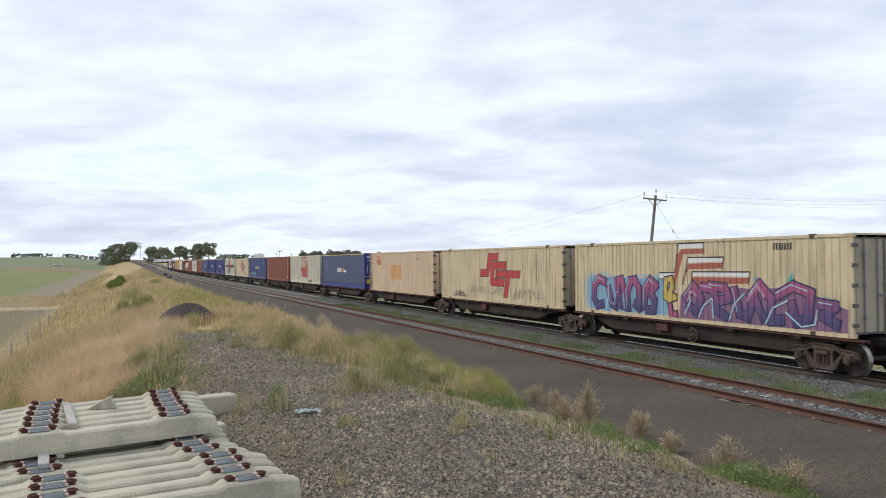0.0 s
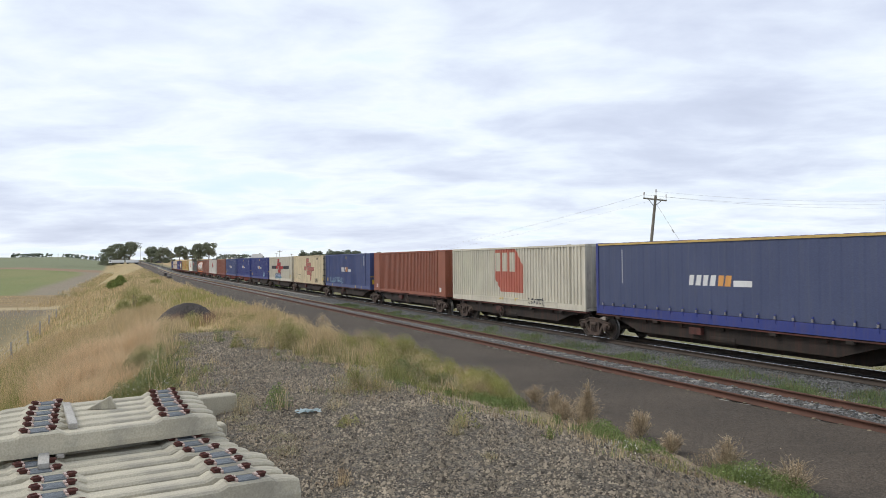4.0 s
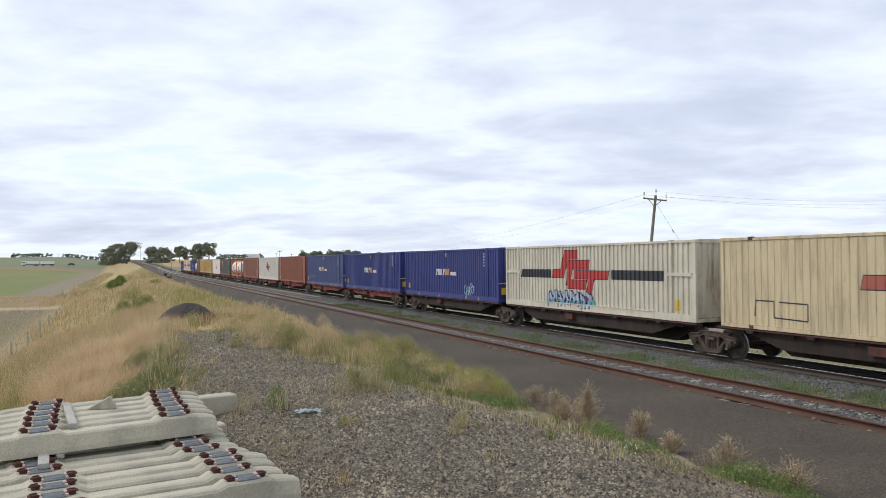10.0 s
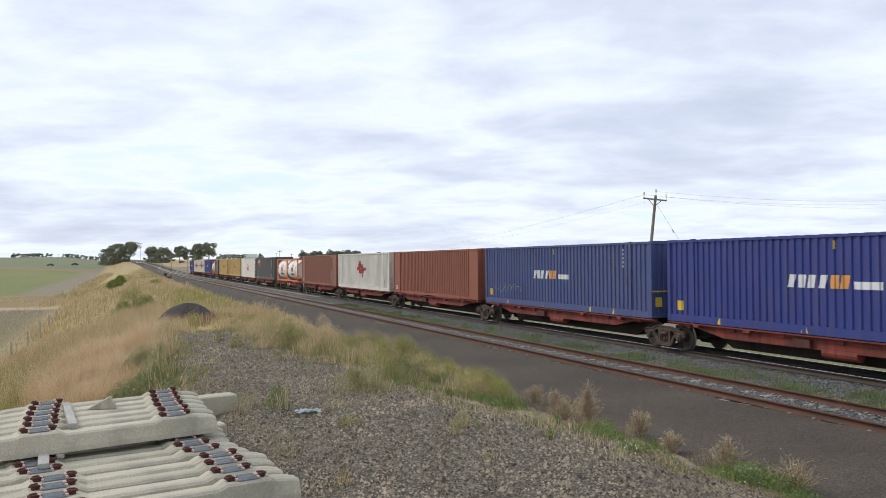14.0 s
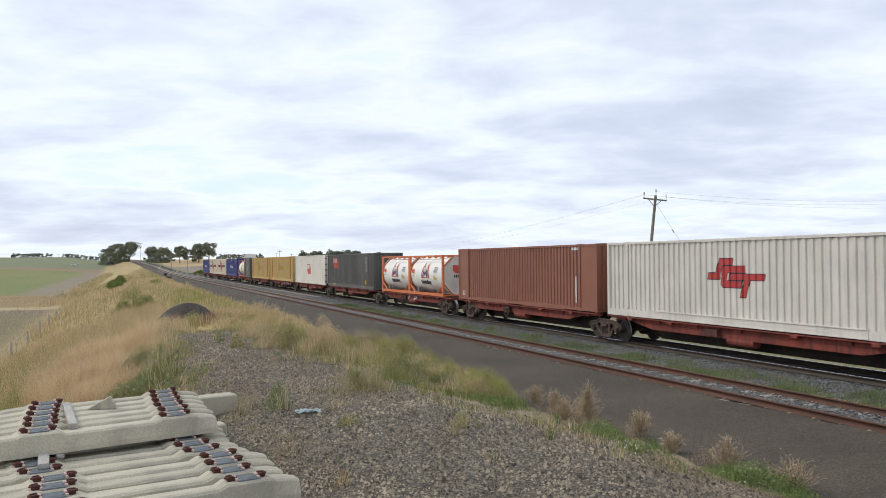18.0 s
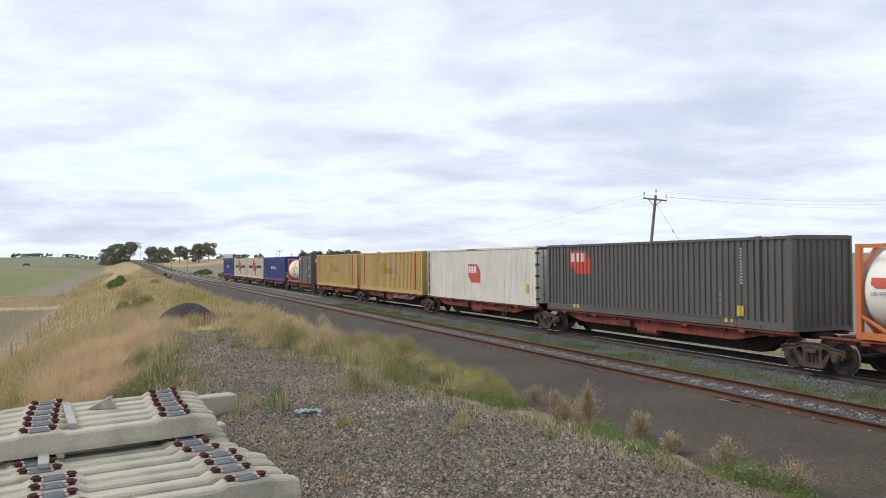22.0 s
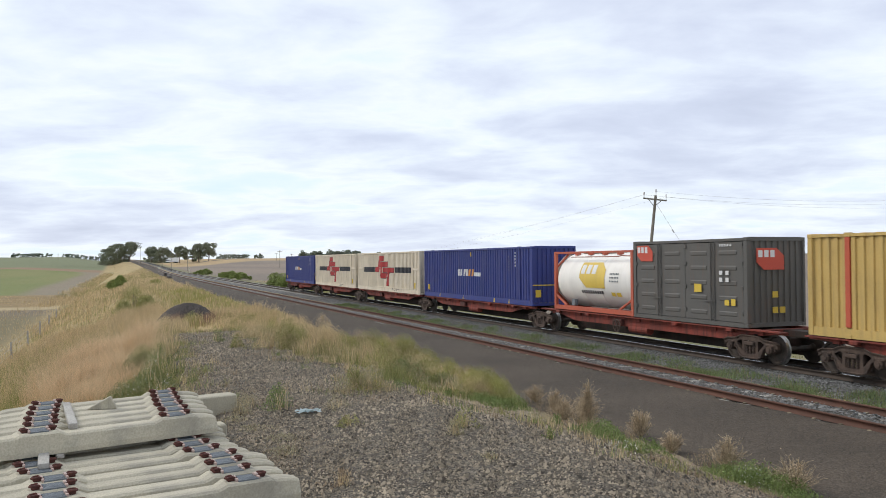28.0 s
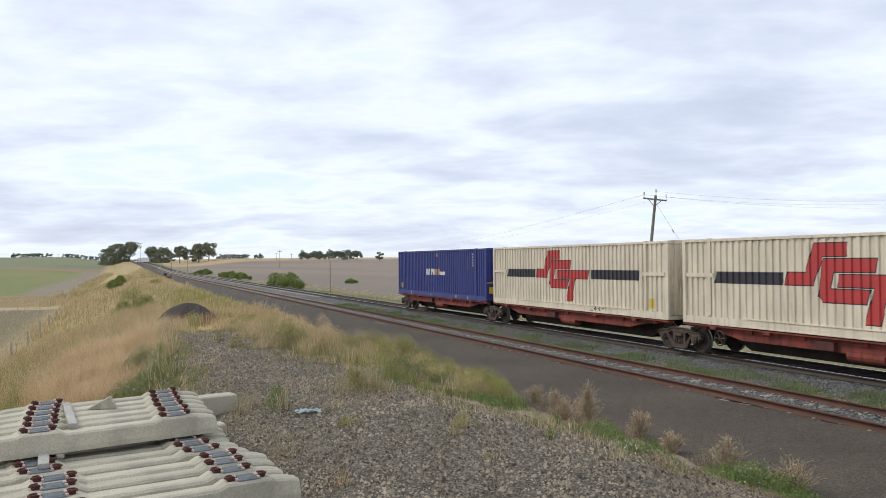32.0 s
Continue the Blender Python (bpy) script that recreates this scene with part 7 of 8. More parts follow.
def twiggy_bush(x, y, r, h, seed, label, z=None):
    """A dead weed bush: many fine branching twigs with small seed heads."""
    rng = np.random.default_rng(seed)
    root = new("dead_bush")
    tagged(root, label, "bush", "dead bushes by the road")
    root.location = (x, y, float(land_z(np.float64(x), np.float64(y))) - 0.02 if z is None else z)
    n, MANY = 90, 1500
    a, th = rng.uniform(0, 2 * np.pi, n), rng.uniform(0.05, 1.0, n)
    D = np.stack([np.cos(a) * np.sin(th) * r / h * 0.85, np.sin(a) * np.sin(th) * r / h * 0.85, np.cos(th)], -1) * (h * rng.uniform(0.6, 1.05, n))[:, None]
    own = rng.integers(0, n, MANY)
    A = np.concatenate([np.zeros((n, 3)), D[own] * rng.uniform(0.2, 1.0, MANY)[:, None]])
    B = np.concatenate([D, np.zeros((MANY, 3))])
    B[n:] = A[n:] + (D[own] / h * 0.5 + rng.normal(size=(MANY, 3)) * (0.6, 0.6, 0.4)) * (h * rng.uniform(0.06, 0.2, MANY))[:, None]
    B[n:, 2] = np.maximum(B[n:, 2], 0.02)
    wdt = np.concatenate([np.full(n, 0.006), np.full(MANY, 0.003)])[:, None]
    sd = np.cross(B - A, rng.normal(size=A.shape)); sd /= np.linalg.norm(sd, axis=1)[:, None]
    v = np.stack([A - sd * wdt, A + sd * wdt, B + sd * wdt * 0.5, B - sd * wdt * 0.5], 1)
    st = tagged(raw("twig_tangle", v, (np.arange(len(A)) * 4)[:, None] + np.array([[0, 1, 2, 3]]), M["dead_twig"]), "-", "-", kind="stuff")
    st.parent = root
    for k_ in ("kind", "category", "label"):
        del st[k_]
    n = 900
    Q = B[90:990]
    hd = stones("seed_head", Q, rng.uniform(0.004, 0.010, n), M["dead_twig"], seed, "dry seed heads", 1.2)
    hd.parent = root
    del hd["category"]
    return root


for k, (x, y, r, h) in enumerate(((9.05, 16.66, 0.38, 0.42), (8.8, 15.3, 0.34, 0.5), (8.5, 13.7, 0.55, 0.6), (9.0, 12.53, 0.4, 0.56), (8.8, 9.99, 0.42, 0.56), (8.85, 8.7, 0.55, 0.5))):
    twiggy_bush(x, y, r, h, 300 + k, "brown withered weed bush at the edge of the road", -0.16)
twiggy_bush(8.3, 13.2, 0.16, 1.0, 310, "tall pale dead thistle stalk at the edge of the road", -0.14)


herbs("withered_scrub", [(8.75, 16.3, 0.4, 0.3), (8.6, 15.0, 0.45, 0.34), (8.45, 14.2, 0.4, 0.3), (8.5, 13.2, 0.42, 0.36), (8.75, 12.4, 0.35, 0.34), (8.7, 10.4, 0.35, 0.3), (8.9, 9.4, 0.4, 0.3), (8.3, 17.3, 0.4, 0.3)], M["dead_twig"], 872, "low brown withered scrub along the edge of the road", 5200, 0.012, "straw_dark")
twiggy_bush(8.55, 14.5, 0.5, 0.5, 320, "low spreading withered bush at the edge of the road", -0.16)
twiggy_bush(8.75, 11.3, 0.34, 0.4, 321, "low spreading withered bush at the edge of the road", -0.16)


def leaf_cloud(name, centres, radii, per, size, material, seed, parent, squash=0.8):
    """Foliage: many small turned leaf faces in overlapping clumps."""
    rng = np.random.default_rng(seed)
    C = np.repeat(np.asarray(centres, float), per, 0)
    Rr = np.repeat(np.asarray(radii, float), per)
    n = len(C)
    d = rng.normal(size=(n, 3)); d /= np.linalg.norm(d, axis=1)[:, None]
    d = d * (Rr * rng.uniform(0.45, 1.05, n) ** 0.7)[:, None]
    d[:, 2] *= squash
    P = C + d
    u = rng.normal(size=(n, 3)); u /= np.linalg.norm(u, axis=1)[:, None]
    w = np.cross(u, rng.normal(size=(n, 3))); w /= np.linalg.norm(w, axis=1)[:, None]
    sz = size * rng.uniform(0.6, 1.4, n)[:, None]
    v = np.stack([P - u * sz, P + w * sz * 0.45, P + u * sz, P - w * sz * 0.45], 1)
    ob = raw(name, v, (np.arange(n) * 4)[:, None] + np.array([[0, 1, 2, 3]]), material)
    ob.parent = parent
    return ob


def bush(x, y, z, rx, h, seed, material, label, per=150, size=0.09):
    """A shrub that is leafy to the ground: lumps over an uneven dome, stems inside."""
    rng = np.random.default_rng(seed)
    root = new("bush")
    tagged(root, label, "bush")
    root.location = (x, y, z)
    k = 34
    a = rng.uniform(0, 2 * np.pi, k); t = rng.uniform(0, 1, k) ** 0.8
    d = 0.8 * np.sqrt(1 - t ** 2) * rng.uniform(0.55, 1.05, k)
    C = np.stack([np.cos(a) * d * rx, np.sin(a) * d * rx, h * (0.12 + 0.66 * t * rng.uniform(0.85, 1.08, k))], -1)
    leaf_cloud("foliage", C, rng.uniform(0.2, 0.34, k) * (rx * 0.5 + h * 0.4), int(per * 0.62), size, material, seed, root, 0.85)
    bm = fresh()
    for i in range(7):
        rod(bm, (0, 0, -0.1), tuple(C[i] * 0.9), 0.05, 5, 0.015)
    part("stems", bm, M["bark"], root)
    return root


def tree(x, y, z, h, spread, seed, label, material, clumps=22, per=110, size=0.5, lean=0.0, bare=0.35):
    """Gum tree: tapered leaning trunk, forked limbs, open crown of separate leaf clumps."""
    rng = np.random.default_rng(seed)
    root = new("tree")
    tagged(root, label, "tree")
    root.location = (x, y, z)
    top = Vector((lean * h, 0, h * 0.62))
    bm = fresh()
    rod(bm, (0, 0, -0.4), tuple(top * 0.55), h * 0.03, 8, h * 0.022)
    rod(bm, tuple(top * 0.54), tuple(top), h * 0.022, 7, h * 0.012)
    part("trunk", bm, M["bark"], root)
    C, Rr = [], []
    for i in range(clumps):
        a = rng.uniform(0, 2 * math.pi); d = math.sqrt(rng.uniform(0.02, 1)) * spread
        t = rng.uniform(0, 1)
        zz = h * (bare + (0.92 - bare) * t) * (1 - 0.12 * (d / spread) ** 2)
        d *= 0.55 + 0.45 * math.sin(math.pi * min(1, 0.25 + 0.75 * t))
        C.append((lean * h * t + d * math.cos(a), d * math.sin(a), zz)); Rr.append(rng.uniform(0.09, 0.17) * h)
    for i in range(0, clumps, max(2, clumps // 5)):
        bm = fresh()
        b0 = top * rng.uniform(0.45, 0.98)
        rod(bm, tuple(b0), C[i], h * 0.011, 5, h * 0.004)
        part("limb", bm, M["bark"], root)
    leaf_cloud("crown", C, Rr, per, size, material, seed, root, 0.75)
    return root


def at_pixel_free(az, dist):
    """A place dist metres off at the bearing az (degrees to the far side of the railway's direction)."""
    return dist * math.sin(radians(az)), dist * math.cos(radians(az))


def bearing(px):
    return YAW + math.degrees(math.atan((px - 784.0) / 1425.0))


def stand(px, depth):
    """Ground place seen at the bearing of px, at that depth along the view."""
    az = bearing(px)
    d = depth / math.cos(radians(az - YAW))
    x, y = at_pixel_free(az, d)
    return x, y, float(ground_z(np.float64(x), np.float64(y)))


# gum trees round the level crossing
for k, (px, dep, h, sp, ln, cl, lab) in enumerate(((190, 640, 13.5, 7.0, 0.0, 26, "dense dark gum tree beside the crossing road"), (207, 630, 15.5, 8.5, 0.0, 34, "large spreading gum tree beside the crossing road"), (228, 630, 16.0, 7.0, 0.12, 24, "leaning gum tree beside the crossing road"), (268, 690, 13.0, 6.5, 0.0, 26, "rounded gum tree behind the crossing"), (284, 680, 14.5, 8.0, 0.0, 30, "rounded gum tree behind the crossing"), (297, 690, 10.5, 5.5, 0.0, 20, "rounded gum tree behind the crossing"), (318, 640, 14.0, 7.0, 0.0, 24, "open-crowned gum tree behind the field"), (340, 650, 11.0, 8.0, 0.0, 24, "low dark gum tree behind the field"), (352, 620, 15.0, 4.5, -0.05, 14, "thin gum tree behind the field"), (369, 620, 15.5, 6.5, 0.06, 20, "open-crowned gum tree behind the field"))):
    x, y, z = stand(px, dep)
    tree(x, y, z, h * (1.1 if k < 3 else 1.1 if k < 6 else 1.0), sp, 400 + k, lab, M["leaf_gum"], cl + 18, 230, 0.34, ln, 0.04 if k not in (8, 9, 6, 2) else 0.34)
# tree lines on the skyline
k = 0
for px, dep, h, sp in [(p, 1010, 6.4, 4.6) for p in (27, 36, 47, 55, 64, 73, 87)] + [(p, 1010, 5.4, 4.4) for p in (115, 123, 131, 139, 147, 158, 166, 174, 182)] + [(p, 690, 4.0, 3.6) for p in (390, 399, 408, 418, 427, 436)] + [(452, 690, 3.4, 2.2), (460, 690, 4.2, 2.6)]:
    x, y, z = stand(px, dep)
    tree(x, y, z, h, sp, 500 + k, "small rounded tree in a shelter belt on the skyline", M["leaf_far"], 20, 110, 0.5, 0, 0.03)
    k += 1
for j in range(22):
    rr = random.Random(j)
    px = 532 + j * 4.9 + rr.uniform(-2, 2)
    x, y, z = stand(px, 560 + rr.uniform(-25, 25))
    tree(x, y, z - 0.4, rr.uniform(4.2, 8.2), rr.uniform(2.3, 3.4), 600 + j, "thin-crowned gum tree on the ridge", M["leaf_far"], 17, 90, 0.34, rr.uniform(-0.08, 0.08), 0.45 if j % 3 else 0.2)
x, y, z = stand(671, 500)
tree(x, y, z, 5.6, 2.7, 640, "round dark tree on the ridge", M["leaf_gum"], 16, 70, 0.4, 0, 0.18)
# bushes along the line
bush(*stand(504, 132)[:2], -1.6, 3.6, 3.5, 700, M["leaf_bush"], "round green bush behind the main line", 420, 0.12)
for k, (px, dep, r, h, zz) in enumerate(((425, 200, 3.0, 1.5, -0.9), (410, 212, 3.2, 1.7, -0.8), (397, 225, 2.2, 1.4, -0.8), (364, 262, 3.0, 1.9, -0.6), (352, 268, 2.2, 1.3, -0.6))):
    x, y, z = stand(px, dep)
    bush(x, y, zz, r, h, 710 + k, M["leaf_bush"], "low green bush behind the main line", 200, 0.14)
x, y, z = stand(621, 170)
bush(x, y, z - 0.2, 1.7, 1.3, 720, M["leaf_bush"], "small green bush in the ploughed field", 160, 0.12)
for k, (px, dep, r, h) in enumerate(((204, 118, 1.45, 1.5), (213, 134, 1.0, 1.9))):
    x, y, z = stand(px, dep)
    bush(x, y, z - 0.1, r, h, 730 + k, M["leaf_bush"], "dark green bush on the dry bank", 200, 0.1)
for k, (px, dep, r, h) in enumerate(((236, 58, 1.25, 2.0), (256, 52, 0.8, 1.3), (218, 54, 0.7, 1.2), (274, 104, 1.2, 1.0))):
    x, y, z = stand(px, dep)
    bush(x, y, z - 0.1, r, h, 740 + k, M["olive"], "olive weed bush on the dry bank", 110, 0.045)


def make_mound():
    """A heap of dark screenings, low and round."""
    rng = np.random.default_rng(8)
    n, m_ = 26, 48
    V = []
    for i in range(n):
        r = i / (n - 1)
        for j in range(m_):
            a = 2 * np.pi * j / m_
            rr = r * (1.62 + 0.12 * np.sin(2 * a + 1) + 0.08 * np.sin(5 * a))
            h = 1.0 * (1 - r ** 2) ** 0.85 if r < 1 else 0
            V.append((rr * np.cos(a), rr * np.sin(a), h + rng.normal() * 0.018 - (0.06 if i == n - 1 else 0)))
    i = np.arange(n * m_).reshape(n, m_)
    f = np.stack([i[:-1], np.roll(i[:-1], -1, 1), np.roll(i[1:], -1, 1), i[1:]], -1).reshape(-1, 4)
    ob = raw("gravel_mound", np.array(V), f[:, ::-1], M["mound"], smooth=True)
    x, y = 3.2, 41.0
    ob.scale = (0.87, 0.8, 0.95)
    ob.location = (x, y, float(land_z(np.float64(x), np.float64(y))) - 0.03)
    return tagged(ob, "low round heap of dark gravel screenings in the grass", "gravel heap")


make_mound()


# ---- the stack of concrete sleepers ----
def sleeper_mesh():
    """Prestressed sleeper 2.5 m long: raised rail seats, waist between them, sloping ends."""
    st = [(-1.34, 0.125, 0.075, 0.165), (-1.24, 0.13, 0.085, 0.19), (-1.0, 0.135, 0.095, 0.20), (-0.95, 0.135, 0.105, 0.222), (-0.56, 0.135, 0.105, 0.222), (-0.48, 0.13, 0.095, 0.185), (0.48, 0.13, 0.095, 0.185), (0.56, 0.135, 0.105, 0.222), (0.95, 0.135, 0.105, 0.222), (1.0, 0.135, 0.095, 0.20), (1.14, 0.13, 0.085, 0.19), (1.23, 0.125, 0.075, 0.165)]
    bm = fresh()
    rings = []
    for x, wb, wt, h in st:
        rings.append([bm.verts.new(p) for p in ((x, -wb, 0), (x, -wb, 0.05), (x, -wt - 0.012, h - 0.02), (x, -wt + 0.01, h), (x, wt - 0.01, h), (x, wt + 0.012, h - 0.02), (x, wb, 0.05), (x, wb, 0))])
    for p, q in zip(rings, rings[1:]):
        for i in range(8):
            bm.faces.new((p[i], p[(i + 1) % 8], q[(i + 1) % 8], q[i]))
    bm.faces.new(rings[0][::-1]); bm.faces.new(rings[-1])
    bmesh.ops.recalc_face_normals(bm, faces=bm.faces)
    me = bpy.data.meshes.new("body"); bm.to_mesh(me); bm.free()
    me.materials.append(M["sleeper"])
    return me


def clip_mesh():
    """Bent spring clip."""
    bm = fresh()
    tube(bm, [(-0.07, -0.045, 0.02), (-0.02, -0.058, 0.05), (0.045, -0.05, 0.045), (0.07, 0.0, 0.04), (0.045, 0.05, 0.045), (-0.02, 0.056, 0.05), (-0.072, 0.03, 0.03), (-0.045, 0.0, 0.045), (0.03, 0.0, 0.035)], 0.015)
    me = bpy.data.meshes.new("rail_clip"); bm.to_mesh(me); bm.free()
    me.materials.append(M["clip"])
    return me


def pad_mesh():
    """Rail pad with a ribbed top."""
    out = [(-0.085, 0.0)]
    for i in range(8):
        y = -0.085 + i * 0.0215
        out += [(y, 0.013), (y + 0.012, 0.013), (y + 0.013, 0.007), (y + 0.0205, 0.007)]
    out += [(0.087, 0.013), (0.087, 0.0)]
    bm = fresh()
    prism(bm, out[::-1], -0.092, 0.092)
    bmesh.ops.recalc_face_normals(bm, faces=bm.faces)
    me = bpy.data.meshes.new("rail_pad"); bm.to_mesh(me); bm.free()
    me.materials.append(M["pad"])
    return me


def shoulder_mesh():
    bm = fresh()
    box(bm, -0.042, 0.042, -0.035, 0.035, 0, 0.03, 0.008)
    me = bpy.data.meshes.new("shoulder"); bm.to_mesh(me); bm.free()
    me.materials.append(M["clip"])
    return me


def insulator_mesh():
    bm = fresh()
    box(bm, -0.012, 0.012, -0.075, 0.075, 0, 0.026, 0.004)
    box(bm, -0.02, 0.006, -0.03, 0.03, 0.02, 0.04, 0.004)
    me = bpy.data.meshes.new("insulator"); bm.to_mesh(me); bm.free()
    me.materials.append(M["insulator"])
    return me


M["insulator"] = mat("dusty_insulator", (0.50, 0.40, 0.36), (0.40, 0.28, 0.24), 0.7, scale=9, grain=60)
INSUL_ME = insulator_mesh()
SHOULDER_ME = shoulder_mesh()
SLEEPER_ME, CLIP_ME, PAD_ME = sleeper_mesh(), clip_mesh(), pad_mesh()


def build_sleeper():
    root = new("concrete_sleeper")
    tagged(root, "pale concrete railway sleeper with rusty rail clips, stacked", "railway sleeper", "stacked sleepers")
    shared("body", SLEEPER_ME, root)
    for sx in (-1, 1):
        shared("rail_pad", PAD_ME, root, pose(sx * 0.7525, 0, 0.222), "grey ribbed rail pad")
        for k in (-1, 1):
            shared("rail_clip", CLIP_ME, root, pose(sx * 0.7525 + k * 0.14, 0, 0.222, 0, 0, 0 if k > 0 else 180) @ Matrix.Diagonal((0.66, 0.6, 0.72, 1)), "rusty spring clip")
            shared("shoulder", SHOULDER_ME, root, pose(sx * 0.7525 + k * 0.132, 0, 0.222), "rusty cast shoulder")
            shared("insulator", INSUL_ME, root, pose(sx * 0.7525 + k * 0.099, 0, 0.222), "dusty pinkish plastic insulator")
    return root


def stack_sleepers():
    rng = random.Random(4)
    first = build_sleeper()
    placed = False
    ang = 90 - 79.0
    dx, dy = math.cos(radians(ang)), math.sin(radians(ang))

    def put(seat_x, seat_y, z, turn=0.0, long=1.0, wide=1.0):
        """Place a sleeper by its right-hand rail seat."""
        nonlocal placed
        a = radians(ang + turn)
        c = (seat_x - 0.7525 * long * math.cos(a), seat_y - 0.7525 * long * math.sin(a))
        m_ = pose(c[0], c[1], z, 0, 0, ang + turn) @ Matrix.Diagonal((long, wide, 1, 1))
        if not placed:
            first.matrix_basis = m_
            placed = True
        else:
            copy_thing(first, m_)
    # bottom and lower layers
    rows = [7.40, 7.75, 8.09, 8.40, 8.72, 9.02, 9.34, 9.66, 9.98, 10.3, 10.62]
    seats = [1.08, 0.99, 0.98, 0.93, 0.80, 0.74, 0.7, 0.7, 0.68, 0.66, 0.66]
    for y, x in zip(rows, seats):
        put(x + rng.uniform(-0.02, 0.02), y, 1.0, rng.uniform(-1.0, 1.0), 1.0, 1.04)
    for y, x in zip(rows, seats):
        put(x + 0.03 + rng.uniform(-0.05, 0.05), y + 0.02, 0.755, rng.uniform(-1, 1), 1.0, 1.14)
    # upper layer of a shorter, wider pattern on timber spacers
    for i in range(6):
        put(0.60 - i * 0.012 + rng.uniform(-0.012, 0.012), 9.40 + i * 0.345, 1.262, 3.5 + rng.uniform(-0.8, 0.8), 0.91, 1.1)


stack_sleepers()


def timber(x0, y0, x1, y1, z, w=0.07, h=0.068, label="weathered grey timber spacer among the sleepers"):
    L_ = math.hypot(x1 - x0, y1 - y0)
    bm = fresh()
    box(bm, -L_ / 2, L_ / 2, -w / 2, w / 2, 0, h, 0.006)
    me = bpy.data.meshes.new("timber_spacer"); bm.to_mesh(me); bm.free()
    me.materials.append(M["timber"])
    ob = new("timber_spacer", me)
    ob.matrix_basis = pose((x0 + x1) / 2, (y0 + y1) / 2, z, 0, 0, math.degrees(math.atan2(y1 - y0, x1 - x0)))
    return tagged(ob, label, "timber", "timber spacers")


def concrete_beam(x, y, z, turn, length, w, h, label):
    """A plain cast beam with chipped edges, its right-hand end at (x, y)."""
    bm = fresh()
    box(bm, -length, 0, -w / 2, w / 2, 0, h, 0.018)
    me = bpy.data.meshes.new("concrete_beam"); bm.to_mesh(me); bm.free()
    me.materials.append(M["sleeper"])
    ob = new("concrete_beam", me)
    ob.matrix_basis = pose(x, y, z, 0, 0, turn)
    return tagged(ob, label, "concrete beam")


concrete_beam(1.72, 13.15, 0.78, 13, 2.3, 0.32, 0.31, "plain concrete beam lying behind the sleeper stack")
concrete_beam(1.36, 11.35, 0.78, 9, 1.2, 0.26, 0.2, "broken concrete beam lying beside the sleeper stack")
timber(-0.52, 8.9, -0.9, 11.0, 1.223, 0.07, 0.036)
timber(0.44, 9.35, 0.36, 11.0, 1.223, 0.07, 0.036)
timber(-0.64, 8.45, -0.68, 9.02, 1.235, 0.1, 0.055)
timber(-0.42, 9.2, -0.56, 10.65, 1.45, 0.085, 0.06)


def concrete_offcut():
    """A triangular broken offcut lying on the upper layer."""
    bm = fresh()
    prism(bm, [(-0.24, 0.0), (0.22, 0.0), (0.12, 0.19)], -0.06, 0.06)
    bmesh.ops.bevel(bm, geom=list(bm.edges), offset=0.008, segments=1, affect="EDGES")
    me = bpy.data.meshes.new("concrete_offcut"); bm.to_mesh(me); bm.free()
    me.materials.append(M["sleeper"])
    ob = new("concrete_offcut", me)
    ob.matrix_basis = pose(-0.16, 10.35, 1.447, 0, 0, -98) @ Matrix.Diagonal((0.75, 0.75, 0.78, 1))
    return tagged(ob, "triangular concrete offcut lying on the stacked sleepers", "concrete offcut")


concrete_offcut()


def plastic_scrap():
    rng = random.Random(3)
    bm = fresh()
    g = [[bm.verts.new((-0.2 + 0.4 * i / 9 + rng.uniform(-0.02, 0.02), -0.11 + 0.22 * j / 5 + rng.uniform(-0.02, 0.02), 0.02 + abs(rng.gauss(0, 0.028)))) for j in range(6)] for i in range(10)]
    for i in range(9):
        for j in range(5):
            if rng.random() < 0.9:
                bm.faces.new((g[i][j], g[i + 1][j], g[i + 1][j + 1], g[i][j + 1]))
    bmesh.ops.solidify(bm, geom=list(bm.faces), thickness=0.004)
    me = bpy.data.meshes.new("plastic_sheet"); bm.to_mesh(me); bm.free()
    me.materials.append(M["plastic"])
    ob = new("plastic_sheet", me)
    ob.location = (2.76, 12.45, float(land_z(np.float64(2.76), np.float64(12.45))) + 0.03)
    return tagged(ob, "crumpled pale blue plastic scrap on the gravel", "litter")


M["plastic"] = mat("pale_plastic", (0.42, 0.55, 0.58), (0.60, 0.66, 0.66), 0.4, scale=14, grain=60, bump=0.1)
plastic_scrap()


